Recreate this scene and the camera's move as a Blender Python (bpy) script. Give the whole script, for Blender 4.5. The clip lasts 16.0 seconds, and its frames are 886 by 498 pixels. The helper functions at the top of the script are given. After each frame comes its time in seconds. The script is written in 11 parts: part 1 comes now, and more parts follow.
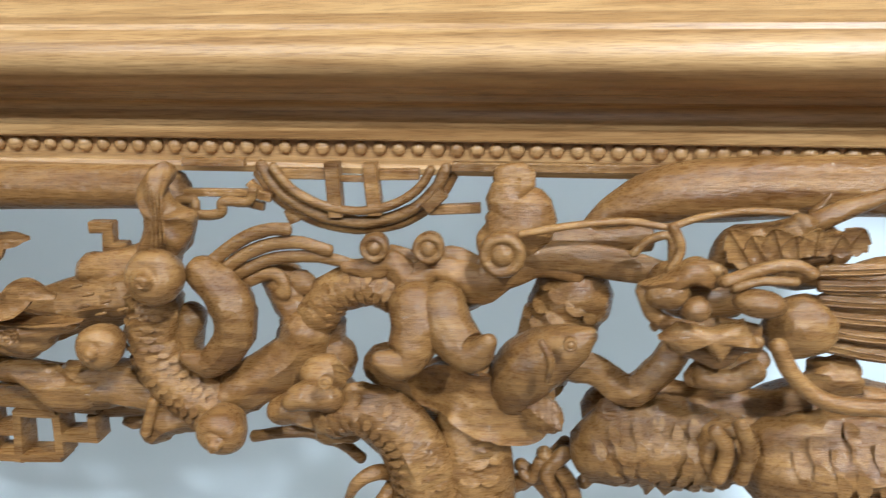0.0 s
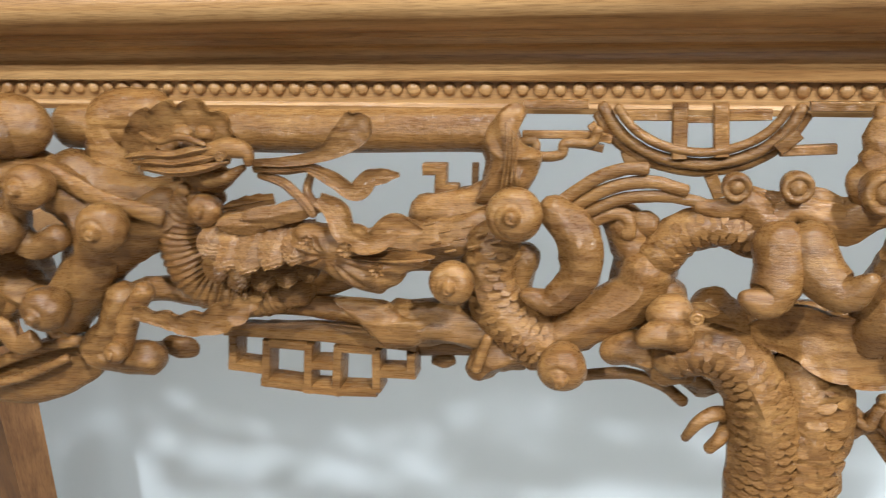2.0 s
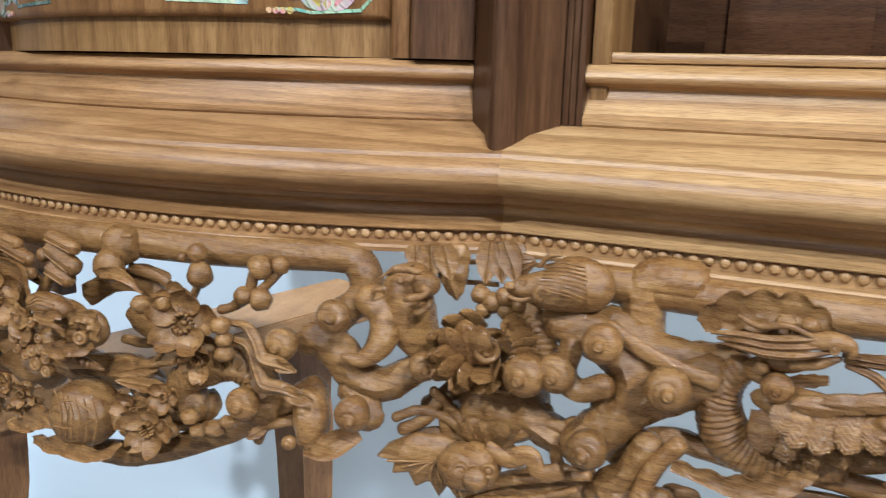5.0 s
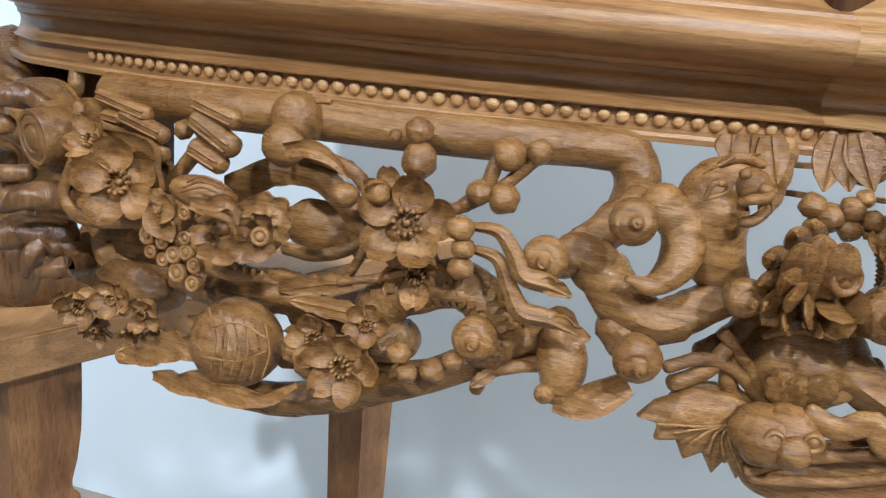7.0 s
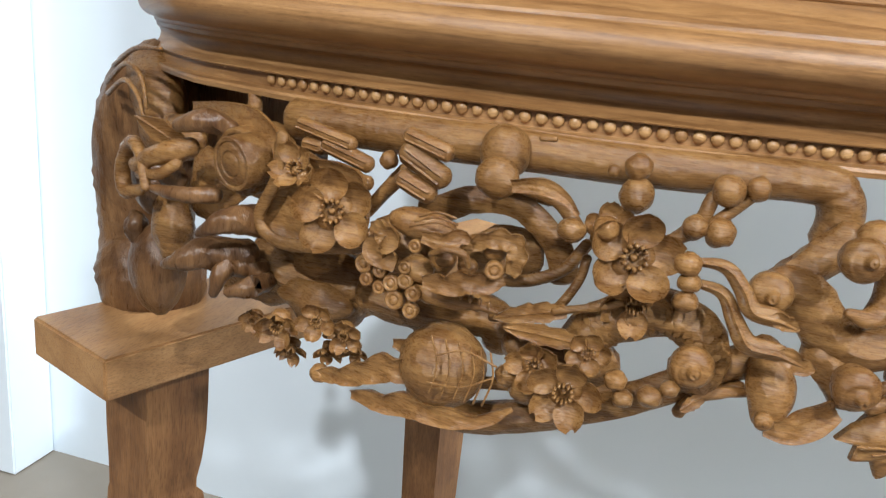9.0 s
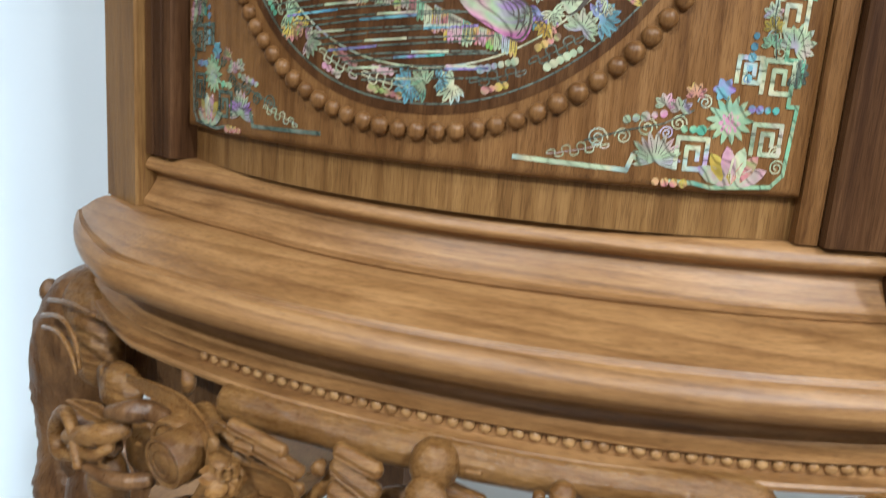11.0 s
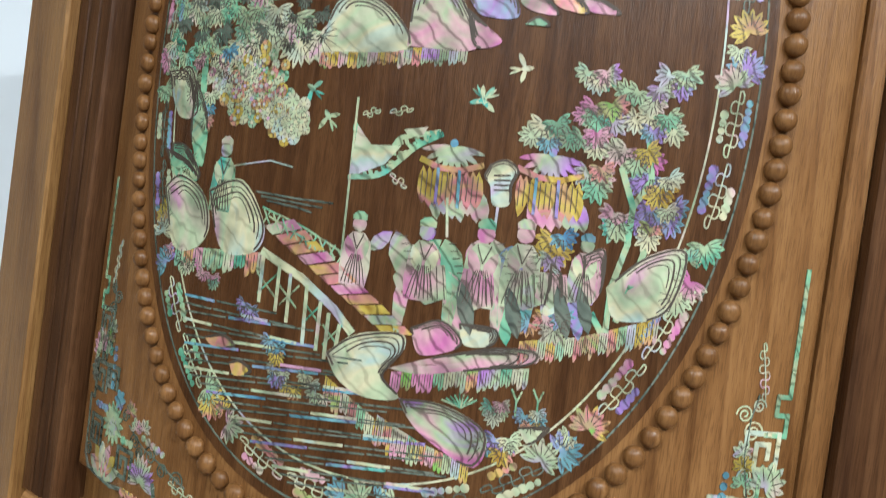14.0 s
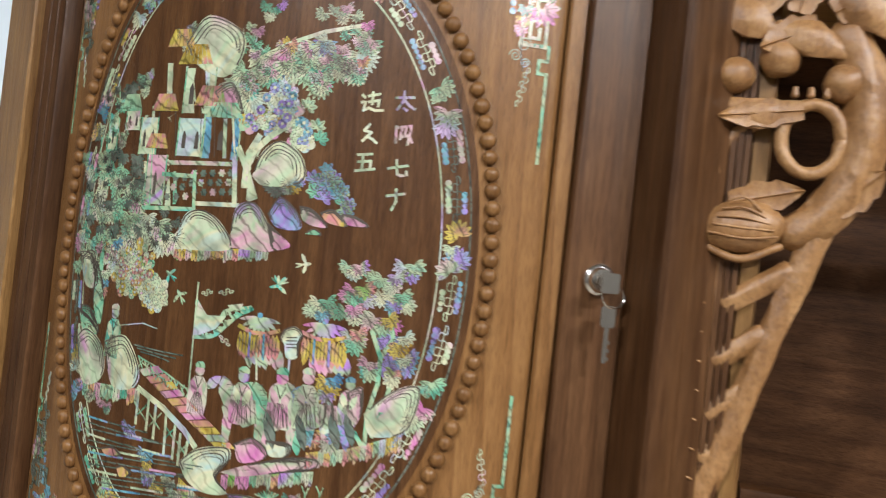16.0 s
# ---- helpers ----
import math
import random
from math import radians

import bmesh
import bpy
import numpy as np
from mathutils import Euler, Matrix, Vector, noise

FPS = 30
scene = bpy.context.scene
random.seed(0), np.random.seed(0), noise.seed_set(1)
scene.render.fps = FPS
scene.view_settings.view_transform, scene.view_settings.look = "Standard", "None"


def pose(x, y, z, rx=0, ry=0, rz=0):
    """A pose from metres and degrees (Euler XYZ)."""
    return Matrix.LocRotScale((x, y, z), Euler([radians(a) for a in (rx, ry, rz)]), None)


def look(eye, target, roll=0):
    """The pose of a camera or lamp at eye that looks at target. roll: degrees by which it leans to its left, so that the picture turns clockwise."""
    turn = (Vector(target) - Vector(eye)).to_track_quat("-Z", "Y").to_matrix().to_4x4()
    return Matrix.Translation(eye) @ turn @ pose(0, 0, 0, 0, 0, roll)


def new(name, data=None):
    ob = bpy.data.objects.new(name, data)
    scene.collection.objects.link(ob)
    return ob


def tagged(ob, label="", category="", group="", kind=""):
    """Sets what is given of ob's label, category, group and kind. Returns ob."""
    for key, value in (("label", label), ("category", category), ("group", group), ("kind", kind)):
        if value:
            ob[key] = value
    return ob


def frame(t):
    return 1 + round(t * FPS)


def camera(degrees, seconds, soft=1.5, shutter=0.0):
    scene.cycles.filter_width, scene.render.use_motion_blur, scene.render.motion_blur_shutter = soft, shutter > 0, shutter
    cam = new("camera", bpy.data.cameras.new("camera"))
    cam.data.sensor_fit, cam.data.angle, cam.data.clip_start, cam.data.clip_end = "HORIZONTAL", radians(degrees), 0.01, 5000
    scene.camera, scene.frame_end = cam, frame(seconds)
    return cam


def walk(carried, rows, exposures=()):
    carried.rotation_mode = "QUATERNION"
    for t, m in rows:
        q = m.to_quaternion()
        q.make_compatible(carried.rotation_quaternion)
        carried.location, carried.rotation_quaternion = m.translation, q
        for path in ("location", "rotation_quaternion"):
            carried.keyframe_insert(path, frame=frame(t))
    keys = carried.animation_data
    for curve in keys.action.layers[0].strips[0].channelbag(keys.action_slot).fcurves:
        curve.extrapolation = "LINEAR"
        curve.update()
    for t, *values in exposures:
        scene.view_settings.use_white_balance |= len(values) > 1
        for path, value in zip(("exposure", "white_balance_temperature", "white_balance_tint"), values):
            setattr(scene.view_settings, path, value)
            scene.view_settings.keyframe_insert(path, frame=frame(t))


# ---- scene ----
cam = camera(59.0, 16.0, soft=1.15, shutter=0.35)


def aim(x, y, z, yaw, pitch, roll):
    """A carried camera: eye, heading to the left of +y, pitch upwards, lean to its left."""
    a, b = radians(yaw), radians(pitch)
    eye = Vector((x, y, z))
    return look(eye, eye + Vector((-math.sin(a) * math.cos(b), math.cos(a) * math.cos(b), math.sin(b))), roll)


ROWS = [
    (0, 0.0400, 0.0260, 0.7460, -0.00, -17.08, -0.27),
    (0.5, -0.0036, 0.0325, 0.7324, 1.13, -17.79, -0.64),
    (1, -0.0425, 0.0371, 0.7245, 2.47, -18.50, -1.14),
    (1.5, -0.0644, 0.0396, 0.7274, 4.56, -18.62, -1.49),
    (2, -0.0957, 0.0096, 0.7310, 5.97, -18.62, -1.35),
    (2.5, -0.1451, -0.0220, 0.7405, 7.02, -17.86, -0.81),
    (3, -0.2055, -0.0578, 0.7669, 10.08, -16.28, -0.31),
    (3.5, -0.2221, -0.0749, 0.7871, 13.08, -14.86, 0.30),
    (3.7, -0.2287, -0.0816, 0.7988, 13.99, -14.54, 0.74),
    (5.8, -0.4314, -0.0373, 0.7809, 18.85, -12.19, 1.52),
    (6, -0.4638, -0.0210, 0.7590, 18.41, -12.55, 2.05),
    (6.5, -0.5130, 0.0053, 0.7267, 16.89, -13.69, 3.81),
    (7, -0.5388, 0.0042, 0.7060, 15.43, -14.66, 5.29),
    (7.5, -0.5680, 0.0011, 0.7040, 15.35, -15.51, 6.07),
    (8, -0.6148, 0.0066, 0.6969, 15.84, -16.30, 6.11),
    (8.2, -0.6359, -0.0036, 0.6977, 16.17, -16.38, 6.05),
    (10.3, -0.6615, -0.0524, 0.8181, 13.25, -15.41, 4.91),
    (10.5, -0.6603, -0.0440, 0.8328, 13.14, -15.12, 5.08),
    (11, -0.6562, -0.0064, 0.8916, 12.95, -12.83, 4.45),
    (11.5, -0.6662, 0.0430, 0.9103, 11.87, -11.02, 4.09),
    (12, -0.6844, 0.0679, 0.9390, 11.27, -8.44, 4.75),
    (12.5, -0.6988, 0.0641, 0.9674, 10.21, -6.43, 5.51),
    (13, -0.7008, 0.0733, 0.9875, 8.90, -4.80, 6.41),
    (13.5, -0.7050, 0.0723, 1.0067, 7.74, -2.70, 7.16),
    (14, -0.7060, 0.0573, 1.0337, 7.30, -1.69, 7.79),
    (14.5, -0.6992, 0.0555, 1.0705, 7.48, -0.21, 8.23),
    (15, -0.6688, 0.0408, 1.0977, 8.48, 0.57, 8.23),
    (15.5, -0.6159, -0.0118, 1.1298, 9.00, 1.33, 7.37),
    (16, -0.5416, -0.1036, 1.1315, 8.51, 0.98, 6.22),
]
walk(cam, [(row[0], aim(*row[1:])) for row in ROWS], [(0.0, 0.08, 5800, 6), (1.0, 0.22, 6250, 8), (2.0, 0.22, 6450, 11), (3.5, 0.06, 6200, 11), (6.0, 0.22, 5400, 8), (8.0, 0.18, 6350, 13), (10.5, 0.0, 6300, 10), (12.0, -0.16, 6250, 10), (13.5, -0.05, 6350, 10), (16.0, 0.0, 6550, 12)])

# ---------------------------------------------------------------- light
world = bpy.data.worlds.new("room_sky")
scene.world = world
world.use_nodes = True
world.node_tree.nodes["Background"].inputs[0].default_value = (0.75, 0.82, 0.9, 1)
world.node_tree.nodes["Background"].inputs[1].default_value = 0.006
scene.view_settings.exposure = 0.0


def area_lamp(name, m, size_x, size_y, watts, colour):
    data = bpy.data.lights.new(name, "AREA")
    data.shape, data.size, data.size_y, data.energy, data.color = "RECTANGLE", size_x, size_y, watts, colour
    ob = new(name, data)
    ob.matrix_world = m
    return ob


FLOOR, CEIL = -0.35, 2.55
# No source is seen: lamps added at the ceiling, the last brightens the back wall.
for lx, ly, size, watts in ((0.9, -1.65, 0.14, 118), (-1.4, -1.85, 0.14, 106), (-0.2, -3.3, 0.6, 30), (1.0, -0.75, 0.2, 60), (-1.9, -0.6, 0.3, 12), (0.15, 1.14, 0.3, 115)):
    area_lamp("unseen_ceiling_lamp", pose(lx, ly, CEIL - 0.03), size, size, watts, (0.95, 0.98, 0.995))


# ---------------------------------------------------------------- materials
def material(name):
    m = bpy.data.materials.new(name)
    m.use_nodes = True
    nt = m.node_tree
    b = nt.nodes["Principled BSDF"]
    return m, nt, b


def ramp(nt, fac, stops):
    r = nt.nodes.new("ShaderNodeValToRGB")
    while len(r.color_ramp.elements) < len(stops):
        r.color_ramp.elements.new(0.5)
    for e, (p, c) in zip(r.color_ramp.elements, stops):
        e.position, e.color = p, (*c, 1)
    nt.links.new(fac, r.inputs[0])
    return r.outputs[0]


def wood(name, dark, mid, light, rough=0.42, scale=(3, 3, 40), bump=0.15, coord="Object", ringy=1.0, vary=0.0, line=0.5, sheen=0.5, chisel=0.0, pores=0.42, blotch=0.07):
    """Oiled hardwood: stretched grain streaks, broad figure, pores and a soft sheen."""
    m, nt, b = material(name)
    N, L = nt.nodes.new, nt.links.new
    tc = N("ShaderNodeTexCoord")
    mp = N("ShaderNodeMapping")
    mp.inputs["Scale"].default_value = scale
    L(tc.outputs[coord], mp.inputs[0])
    info = N("ShaderNodeObjectInfo")
    off = N("ShaderNodeVectorMath")
    off.operation = "MULTIPLY_ADD"
    off.inputs[1].default_value = (7, 5, 3)
    L(info.outputs["Random"], off.inputs[0])
    L(mp.outputs[0], off.inputs[2])
    big = N("ShaderNodeTexNoise")
    big.inputs["Scale"].default_value, big.inputs["Detail"].default_value, big.inputs["Distortion"].default_value = 1.2, 5, 0.8 * ringy
    fine = N("ShaderNodeTexNoise")
    fine.inputs["Scale"].default_value, fine.inputs["Detail"].default_value = 9.0, 6
    pore = N("ShaderNodeTexNoise")
    pore.inputs["Scale"].default_value, pore.inputs["Detail"].default_value = 30.0, 3
    for t in (big, fine, pore):
        L(off.outputs[0], t.inputs["Vector"])
    mix = N("ShaderNodeMath")
    mix.operation = "MULTIPLY_ADD"
    mix.inputs[1].default_value = 0.4
    L(fine.outputs[0], mix.inputs[0])
    sub = N("ShaderNodeMath")
    sub.operation = "MULTIPLY"
    sub.inputs[1].default_value = 0.65
    L(big.outputs[0], sub.inputs[0])
    L(sub.outputs[0], mix.inputs[2])
    col = ramp(nt, mix.outputs[0], ((0.36, dark), (0.5, mid), (0.64, light)))
    # long year-ring lines
    wave = N("ShaderNodeTexWave")
    wave.wave_type, wave.bands_direction, wave.wave_profile = "BANDS", "DIAGONAL", "SAW"
    wave.inputs["Scale"].default_value, wave.inputs["Distortion"].default_value = 0.55, 5.5 * ringy
    wave.inputs["Detail"].default_value, wave.inputs["Detail Scale"].default_value = 2.0, 0.55
    L(off.outputs[0], wave.inputs["Vector"])
    lines = N("ShaderNodeMix")
    lines.data_type, lines.blend_type = "RGBA", "MULTIPLY"
    lines.inputs["Factor"].default_value = line
    L(col, lines.inputs["A"])
    L(ramp(nt, wave.outputs[0], ((0.0, (1, 1, 1)), (0.6, (0.9, 0.86, 0.82)), (0.93, (0.5, 0.4, 0.32)), (1.0, (1, 1, 1)))), lines.inputs["B"])
    col = lines.outputs["Result"]
    dk = N("ShaderNodeMix")
    dk.data_type, dk.blend_type = "RGBA", "MULTIPLY"
    pr = ramp(nt, pore.outputs[0], ((0.38, (0.38, 0.32, 0.27)), (0.5, (1, 1, 1))))
    dk.inputs["Factor"].default_value = pores
    L(col, dk.inputs["A"])
    L(pr, dk.inputs["B"])
    out = dk.outputs["Result"]
    # uneven oiling in broad patches
    patch = N("ShaderNodeTexNoise")
    patch.inputs["Scale"].default_value, patch.inputs["Detail"].default_value = 22.0, 3
    L(tc.outputs["Object"], patch.inputs["Vector"])
    oil = N("ShaderNodeMix")
    oil.data_type, oil.blend_type = "RGBA", "MULTIPLY"
    oil.inputs["Factor"].default_value = 1.0
    L(out, oil.inputs["A"])
    L(ramp(nt, patch.outputs[0], ((0.36, (1 - 1.6 * blotch, 1 - 1.9 * blotch, 1 - 2.1 * blotch)), (0.56, (1, 1, 1)), (0.7, (1 + blotch * 0.5,) * 3))), oil.inputs["B"])
    out = oil.outputs["Result"]
    if vary:
        hs = N("ShaderNodeHueSaturation")
        mr = N("ShaderNodeMapRange")
        mr.inputs["To Min"].default_value, mr.inputs["To Max"].default_value = 1 - vary, 1 + vary
        L(info.outputs["Random"], mr.inputs[0])
        L(mr.outputs[0], hs.inputs["Value"])
        L(out, hs.inputs["Color"])
        out = hs.outputs[0]
    L(out, b.inputs["Base Color"])
    b.inputs["Specular IOR Level"].default_value = sheen
    rr = N("ShaderNodeMapRange")
    rr.inputs["To Min"].default_value, rr.inputs["To Max"].default_value = rough - 0.1, rough + 0.12
    L(fine.outputs[0], rr.inputs[0])
    L(rr.outputs[0], b.inputs["Roughness"])
    bp = N("ShaderNodeBump")
    bp.inputs["Strength"].default_value, bp.inputs["Distance"].default_value = bump, 0.002
    ad = N("ShaderNodeMath")
    ad.operation = "ADD"
    L(fine.outputs[0], ad.inputs[0])
    L(pore.outputs[0], ad.inputs[1])
    L(ad.outputs[0], bp.inputs["Height"])
    if chisel:
        # shallow gouge facets
        cell, cut = N("ShaderNodeTexVoronoi"), N("ShaderNodeBump")
        cell.feature = "SMOOTH_F1"
        cell.inputs["Scale"].default_value, cell.inputs["Smoothness"].default_value = 150, 0.25
        L(tc.outputs["Object"], cell.inputs["Vector"])
        cut.inputs["Strength"].default_value, cut.inputs["Distance"].default_value = chisel, 0.003
        L(cell.outputs["Distance"], cut.inputs["Height"])
        L(cut.outputs[0], bp.inputs["Normal"])
    L(bp.outputs[0], b.inputs["Normal"])
    return m


def plain(name, colour, rough=0.6, metal=0.0, noise_scale=6.0, amount=0.06, bump=0.05):
    m, nt, b = material(name)
    N, L = nt.nodes.new, nt.links.new
    tc, nz = N("ShaderNodeTexCoord"), N("ShaderNodeTexNoise")
    nz.inputs["Scale"].default_value, nz.inputs["Detail"].default_value = noise_scale, 6
    L(tc.outputs["Object"], nz.inputs["Vector"])
    lo, hi = [c * (1 - amount) for c in colour], [min(1, c * (1 + amount)) for c in colour]
    L(ramp(nt, nz.outputs[0], ((0.35, lo), (0.65, hi))), b.inputs["Base Color"])
    b.inputs["Roughness"].default_value, b.inputs["Metallic"].default_value = rough, metal
    bp = N("ShaderNodeBump")
    bp.inputs["Strength"].default_value, bp.inputs["Distance"].default_value = bump, 0.002
    L(nz.outputs[0], bp.inputs["Height"])
    L(bp.outputs[0], b.inputs["Normal"])
    return m


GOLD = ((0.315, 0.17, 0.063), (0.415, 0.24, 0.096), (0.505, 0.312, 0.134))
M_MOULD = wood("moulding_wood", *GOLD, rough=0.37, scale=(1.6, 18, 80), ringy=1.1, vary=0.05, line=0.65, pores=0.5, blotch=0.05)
# Same moulding wood; the bowed side's duller light is put into its colour.
M_MOULD_SHADED = wood("shaded_moulding_wood", (0.215, 0.106, 0.037), (0.3, 0.158, 0.058), (0.38, 0.21, 0.084), rough=0.38, scale=(3.5, 14, 120), ringy=1.3, vary=0.05, line=0.55, pores=0.5, blotch=0.08)
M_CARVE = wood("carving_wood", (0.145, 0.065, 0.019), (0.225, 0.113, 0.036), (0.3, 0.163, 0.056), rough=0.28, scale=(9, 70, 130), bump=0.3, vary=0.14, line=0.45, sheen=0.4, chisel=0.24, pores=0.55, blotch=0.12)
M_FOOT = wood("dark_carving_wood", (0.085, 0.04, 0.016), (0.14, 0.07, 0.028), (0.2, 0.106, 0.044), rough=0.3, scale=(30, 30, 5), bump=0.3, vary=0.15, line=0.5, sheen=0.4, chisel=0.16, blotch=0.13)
M_FRAME = wood("upright_wood", (0.14, 0.068, 0.022), (0.205, 0.108, 0.036), (0.27, 0.15, 0.054), rough=0.36, scale=(40, 40, 2.2), sheen=0.28)
M_POST = wood("dark_post_wood", (0.045, 0.019, 0.008), (0.075, 0.034, 0.014), (0.11, 0.052, 0.022), rough=0.36, scale=(40, 40, 2.0), sheen=0.22)
M_PANEL = wood("door_panel_wood", (0.13, 0.06, 0.019), (0.185, 0.089, 0.03), (0.24, 0.122, 0.044), rough=0.33, scale=(44, 44, 3.2), bump=0.2, sheen=0.28)
M_FIELD = wood("oval_field_wood", (0.05, 0.021, 0.007), (0.076, 0.033, 0.012), (0.108, 0.05, 0.018), rough=0.32, scale=(50, 50, 4), bump=0.2, sheen=0.25)
M_BENCH = wood("table_wood", (0.27, 0.14, 0.055), (0.32, 0.172, 0.068), (0.37, 0.21, 0.088), rough=0.45, scale=(22, 3, 30), line=0.2, blotch=0.08)
M_LEG = wood("table_leg_wood", (0.15, 0.067, 0.024), (0.21, 0.1, 0.038), (0.27, 0.135, 0.052), rough=0.42, scale=(22, 22, 2.5), line=0.3, blotch=0.12)
M_BRACK = wood("bracket_wood", (0.2, 0.095, 0.032), (0.29, 0.148, 0.055), (0.37, 0.205, 0.085), rough=0.42, scale=(20, 20, 8), bump=0.25, chisel=0.15)
# Niche wood with the shade of the deep interior put into its colour.
M_NICHE_SHADE = wood("shaded_niche_wood", (0.04, 0.017, 0.007), (0.065, 0.028, 0.011), (0.09, 0.04, 0.016), rough=0.5, scale=(3, 20, 26), sheen=0.12)
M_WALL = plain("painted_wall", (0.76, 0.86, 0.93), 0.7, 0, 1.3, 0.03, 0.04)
# Unseen walls and ceiling, coloured dark to keep bounced light off the carving.
M_ROOM = plain("darkened_unseen_wall", (0.12, 0.108, 0.094), 0.7, 0, 1.3, 0.1, 0.04)
# Darker than the pale stone, so that less light bounces up under the apron.
M_FLOOR = plain("darkened_stone_floor", (0.2, 0.176, 0.14), 0.35, 0, 3.0, 0.12, 0.02)
M_STEEL = plain("chromed_steel", (0.72, 0.7, 0.66), 0.18, 1.0, 40, 0.05, 0.02)


# ---------------------------------------------------------------- the plan of the front
OC, RAD = Vector((-0.716, 1.158)), 0.70
TH0 = math.asin(0.255 / RAD)
BEND = Vector((-0.461, 0.5061))
TURN = radians(-6.9)
ALONG = Vector((math.cos(TURN), math.sin(TURN)))
OUT = Vector((ALONG.y, -ALONG.x))


def at(s, w, z, straight=None):
    """A place by the run s along the front (0 at the bend, left is negative), w in front of it, and height."""
    if s >= 0 if straight is None else straight:
        p = BEND + ALONG * s + OUT * w
    else:
        th = TH0 + s / RAD
        p = OC + (RAD + w) * Vector((math.sin(th), -math.cos(th)))
    return Vector((p.x, p.y, z))


def cab(s):
    """The cabinet's front falls back towards its outer end."""
    return max(-0.014, -0.4 * max(0.0, -0.3 - s) ** 2)


def finish(bm, name, mat, parent=None, smooth=35, label=""):
    """Links a bmesh as one mesh object, shaded smooth up to an angle."""
    bmesh.ops.recalc_face_normals(bm, faces=bm.faces)
    me = bpy.data.meshes.new(name)
    bm.to_mesh(me)
    bm.free()
    me.materials.append(mat)
    if smooth:
        me.shade_smooth()
        me.set_sharp_from_angle(angle=radians(smooth))
    ob = new(name, me)
    ob.parent = parent
    if label:
        tagged(ob, label)
    return ob


def part(name, bm, mat, parent, label="", smooth=35):
    return finish(bm, name, mat, parent, smooth, label)


def thing(name, label, category, group="", kind=""):
    return tagged(new(name), label, category, group, kind)


def loft(bm, rings, close=True, caps=True):
    """Skins rings of equal length."""
    vs = [[bm.verts.new(p) for p in ring] for ring in rings]
    n = len(vs[0])
    for a, b in zip(vs, vs[1:]):
        for i in range(n if close else n - 1):
            j = (i + 1) % n
            bm.faces.new((a[i], a[j], b[j], b[i]))
    if caps and close:
        bm.faces.new(vs[0][::-1])
        bm.faces.new(vs[-1])
    return vs


def run(profile, s0, s1, shift=None, step=0.02):
    """Sweeps a closed profile of (w, z) along the front."""
    bm = bmesh.new()
    straight = s1 > 0
    if s1 == 0:
        s1 = 0.03
    if s0 == 0:
        s0 = -0.03
    n = max(2, int(abs(s1 - s0) / step) + 1)
    rings = []
    for k in range(n + 1):
        s = s0 + (s1 - s0) * k / n
        d = shift(s) if shift else 0.0
        rings.append([at(s, w + d, z, straight) for w, z in profile])
    loft(bm, rings)
    return bm


def smooth_profile(pts, sub=4):
    """Rounds an open profile through its points."""
    out = []
    p = [pts[0]] + list(pts) + [pts[-1]]
    for i in range(1, len(p) - 2):
        for k in range(sub):
            t = k / sub
            out.append(tuple(0.5 * (2 * p[i][j] + (p[i + 1][j] - p[i - 1][j]) * t + (2 * p[i - 1][j] - 5 * p[i][j] + 4 * p[i + 1][j] - p[i + 2][j]) * t * t + (3 * p[i][j] - p[i - 1][j] - 3 * p[i + 1][j] + p[i + 2][j]) * t ** 3) for j in range(2)))
    out.append(tuple(pts[-1]))
    return out


def slab(x0, y0, z0, x1, y1, z1, bevel=0.0):
    bm = bmesh.new()
    bmesh.ops.create_cube(bm, size=1, matrix=Matrix.LocRotScale(((x0 + x1) / 2, (y0 + y1) / 2, (z0 + z1) / 2), None, (abs(x1 - x0), abs(y1 - y0), abs(z1 - z0))))
    if bevel:
        bmesh.ops.bevel(bm, geom=bm.edges, offset=bevel, segments=2, affect="EDGES")
    return bm


def board(s0, s1, w0, w1, z0, z1, shift=None, bevel=0.0):
    """A board that follows the front."""
    b = bevel
    if b:
        prof = [(w0, z0), (w1 - b, z0), (w1 - b * 0.3, z0 + b * 0.3), (w1, z0 + b), (w1, z1 - b), (w1 - b * 0.3, z1 - b * 0.3), (w1 - b, z1), (w0, z1)]
    else:
        prof = [(w0, z0), (w1, z0), (w1, z1), (w0, z1)]
    return run(prof, s0, s1, shift)


# ---------------------------------------------------------------- the room
def structure(name, bm, mat, label, smooth=0):
    return tagged(finish(bm, name, mat, None, smooth), label, "room", kind="structure")


structure("floor", slab(-3.2, -3.6, FLOOR - 0.1, 2.6, 1.5, FLOOR), M_FLOOR, "beige polished stone floor of the showroom, darkened to cut bounced light")
structure("ceiling", slab(-3.2, -3.6, CEIL, 2.6, 1.5, CEIL + 0.1), M_ROOM, "plain unseen greige ceiling, darkened to cut bounced light")
structure("wall_back", slab(-3.2, 1.32, FLOOR, 2.6, 1.5, CEIL), M_WALL, "smooth pale blue-white painted wall behind the cabinet")
structure("wall_pier", slab(-3.0, 1.2, FLOOR, -1.95, 1.32, CEIL, 0.004), M_WALL, "shallow white painted pier on the back wall")
structure("wall_left", slab(-3.3, -3.6, FLOOR, -3.2, 1.5, CEIL), M_ROOM, "unseen greige side wall of the showroom, darkened to cut bounced light")
structure("wall_right", slab(2.6, -3.6, FLOOR, 2.7, 1.5, CEIL), M_ROOM, "unseen greige far side wall of the showroom, darkened to cut bounced light")
structure("wall_front", slab(-3.2, -3.7, FLOOR, 2.6, -3.6, CEIL), M_ROOM, "unseen greige wall opposite the cabinet, darkened to cut bounced light")

# ---------------------------------------------------------------- the stand
SL, SR = -0.612, 1.15


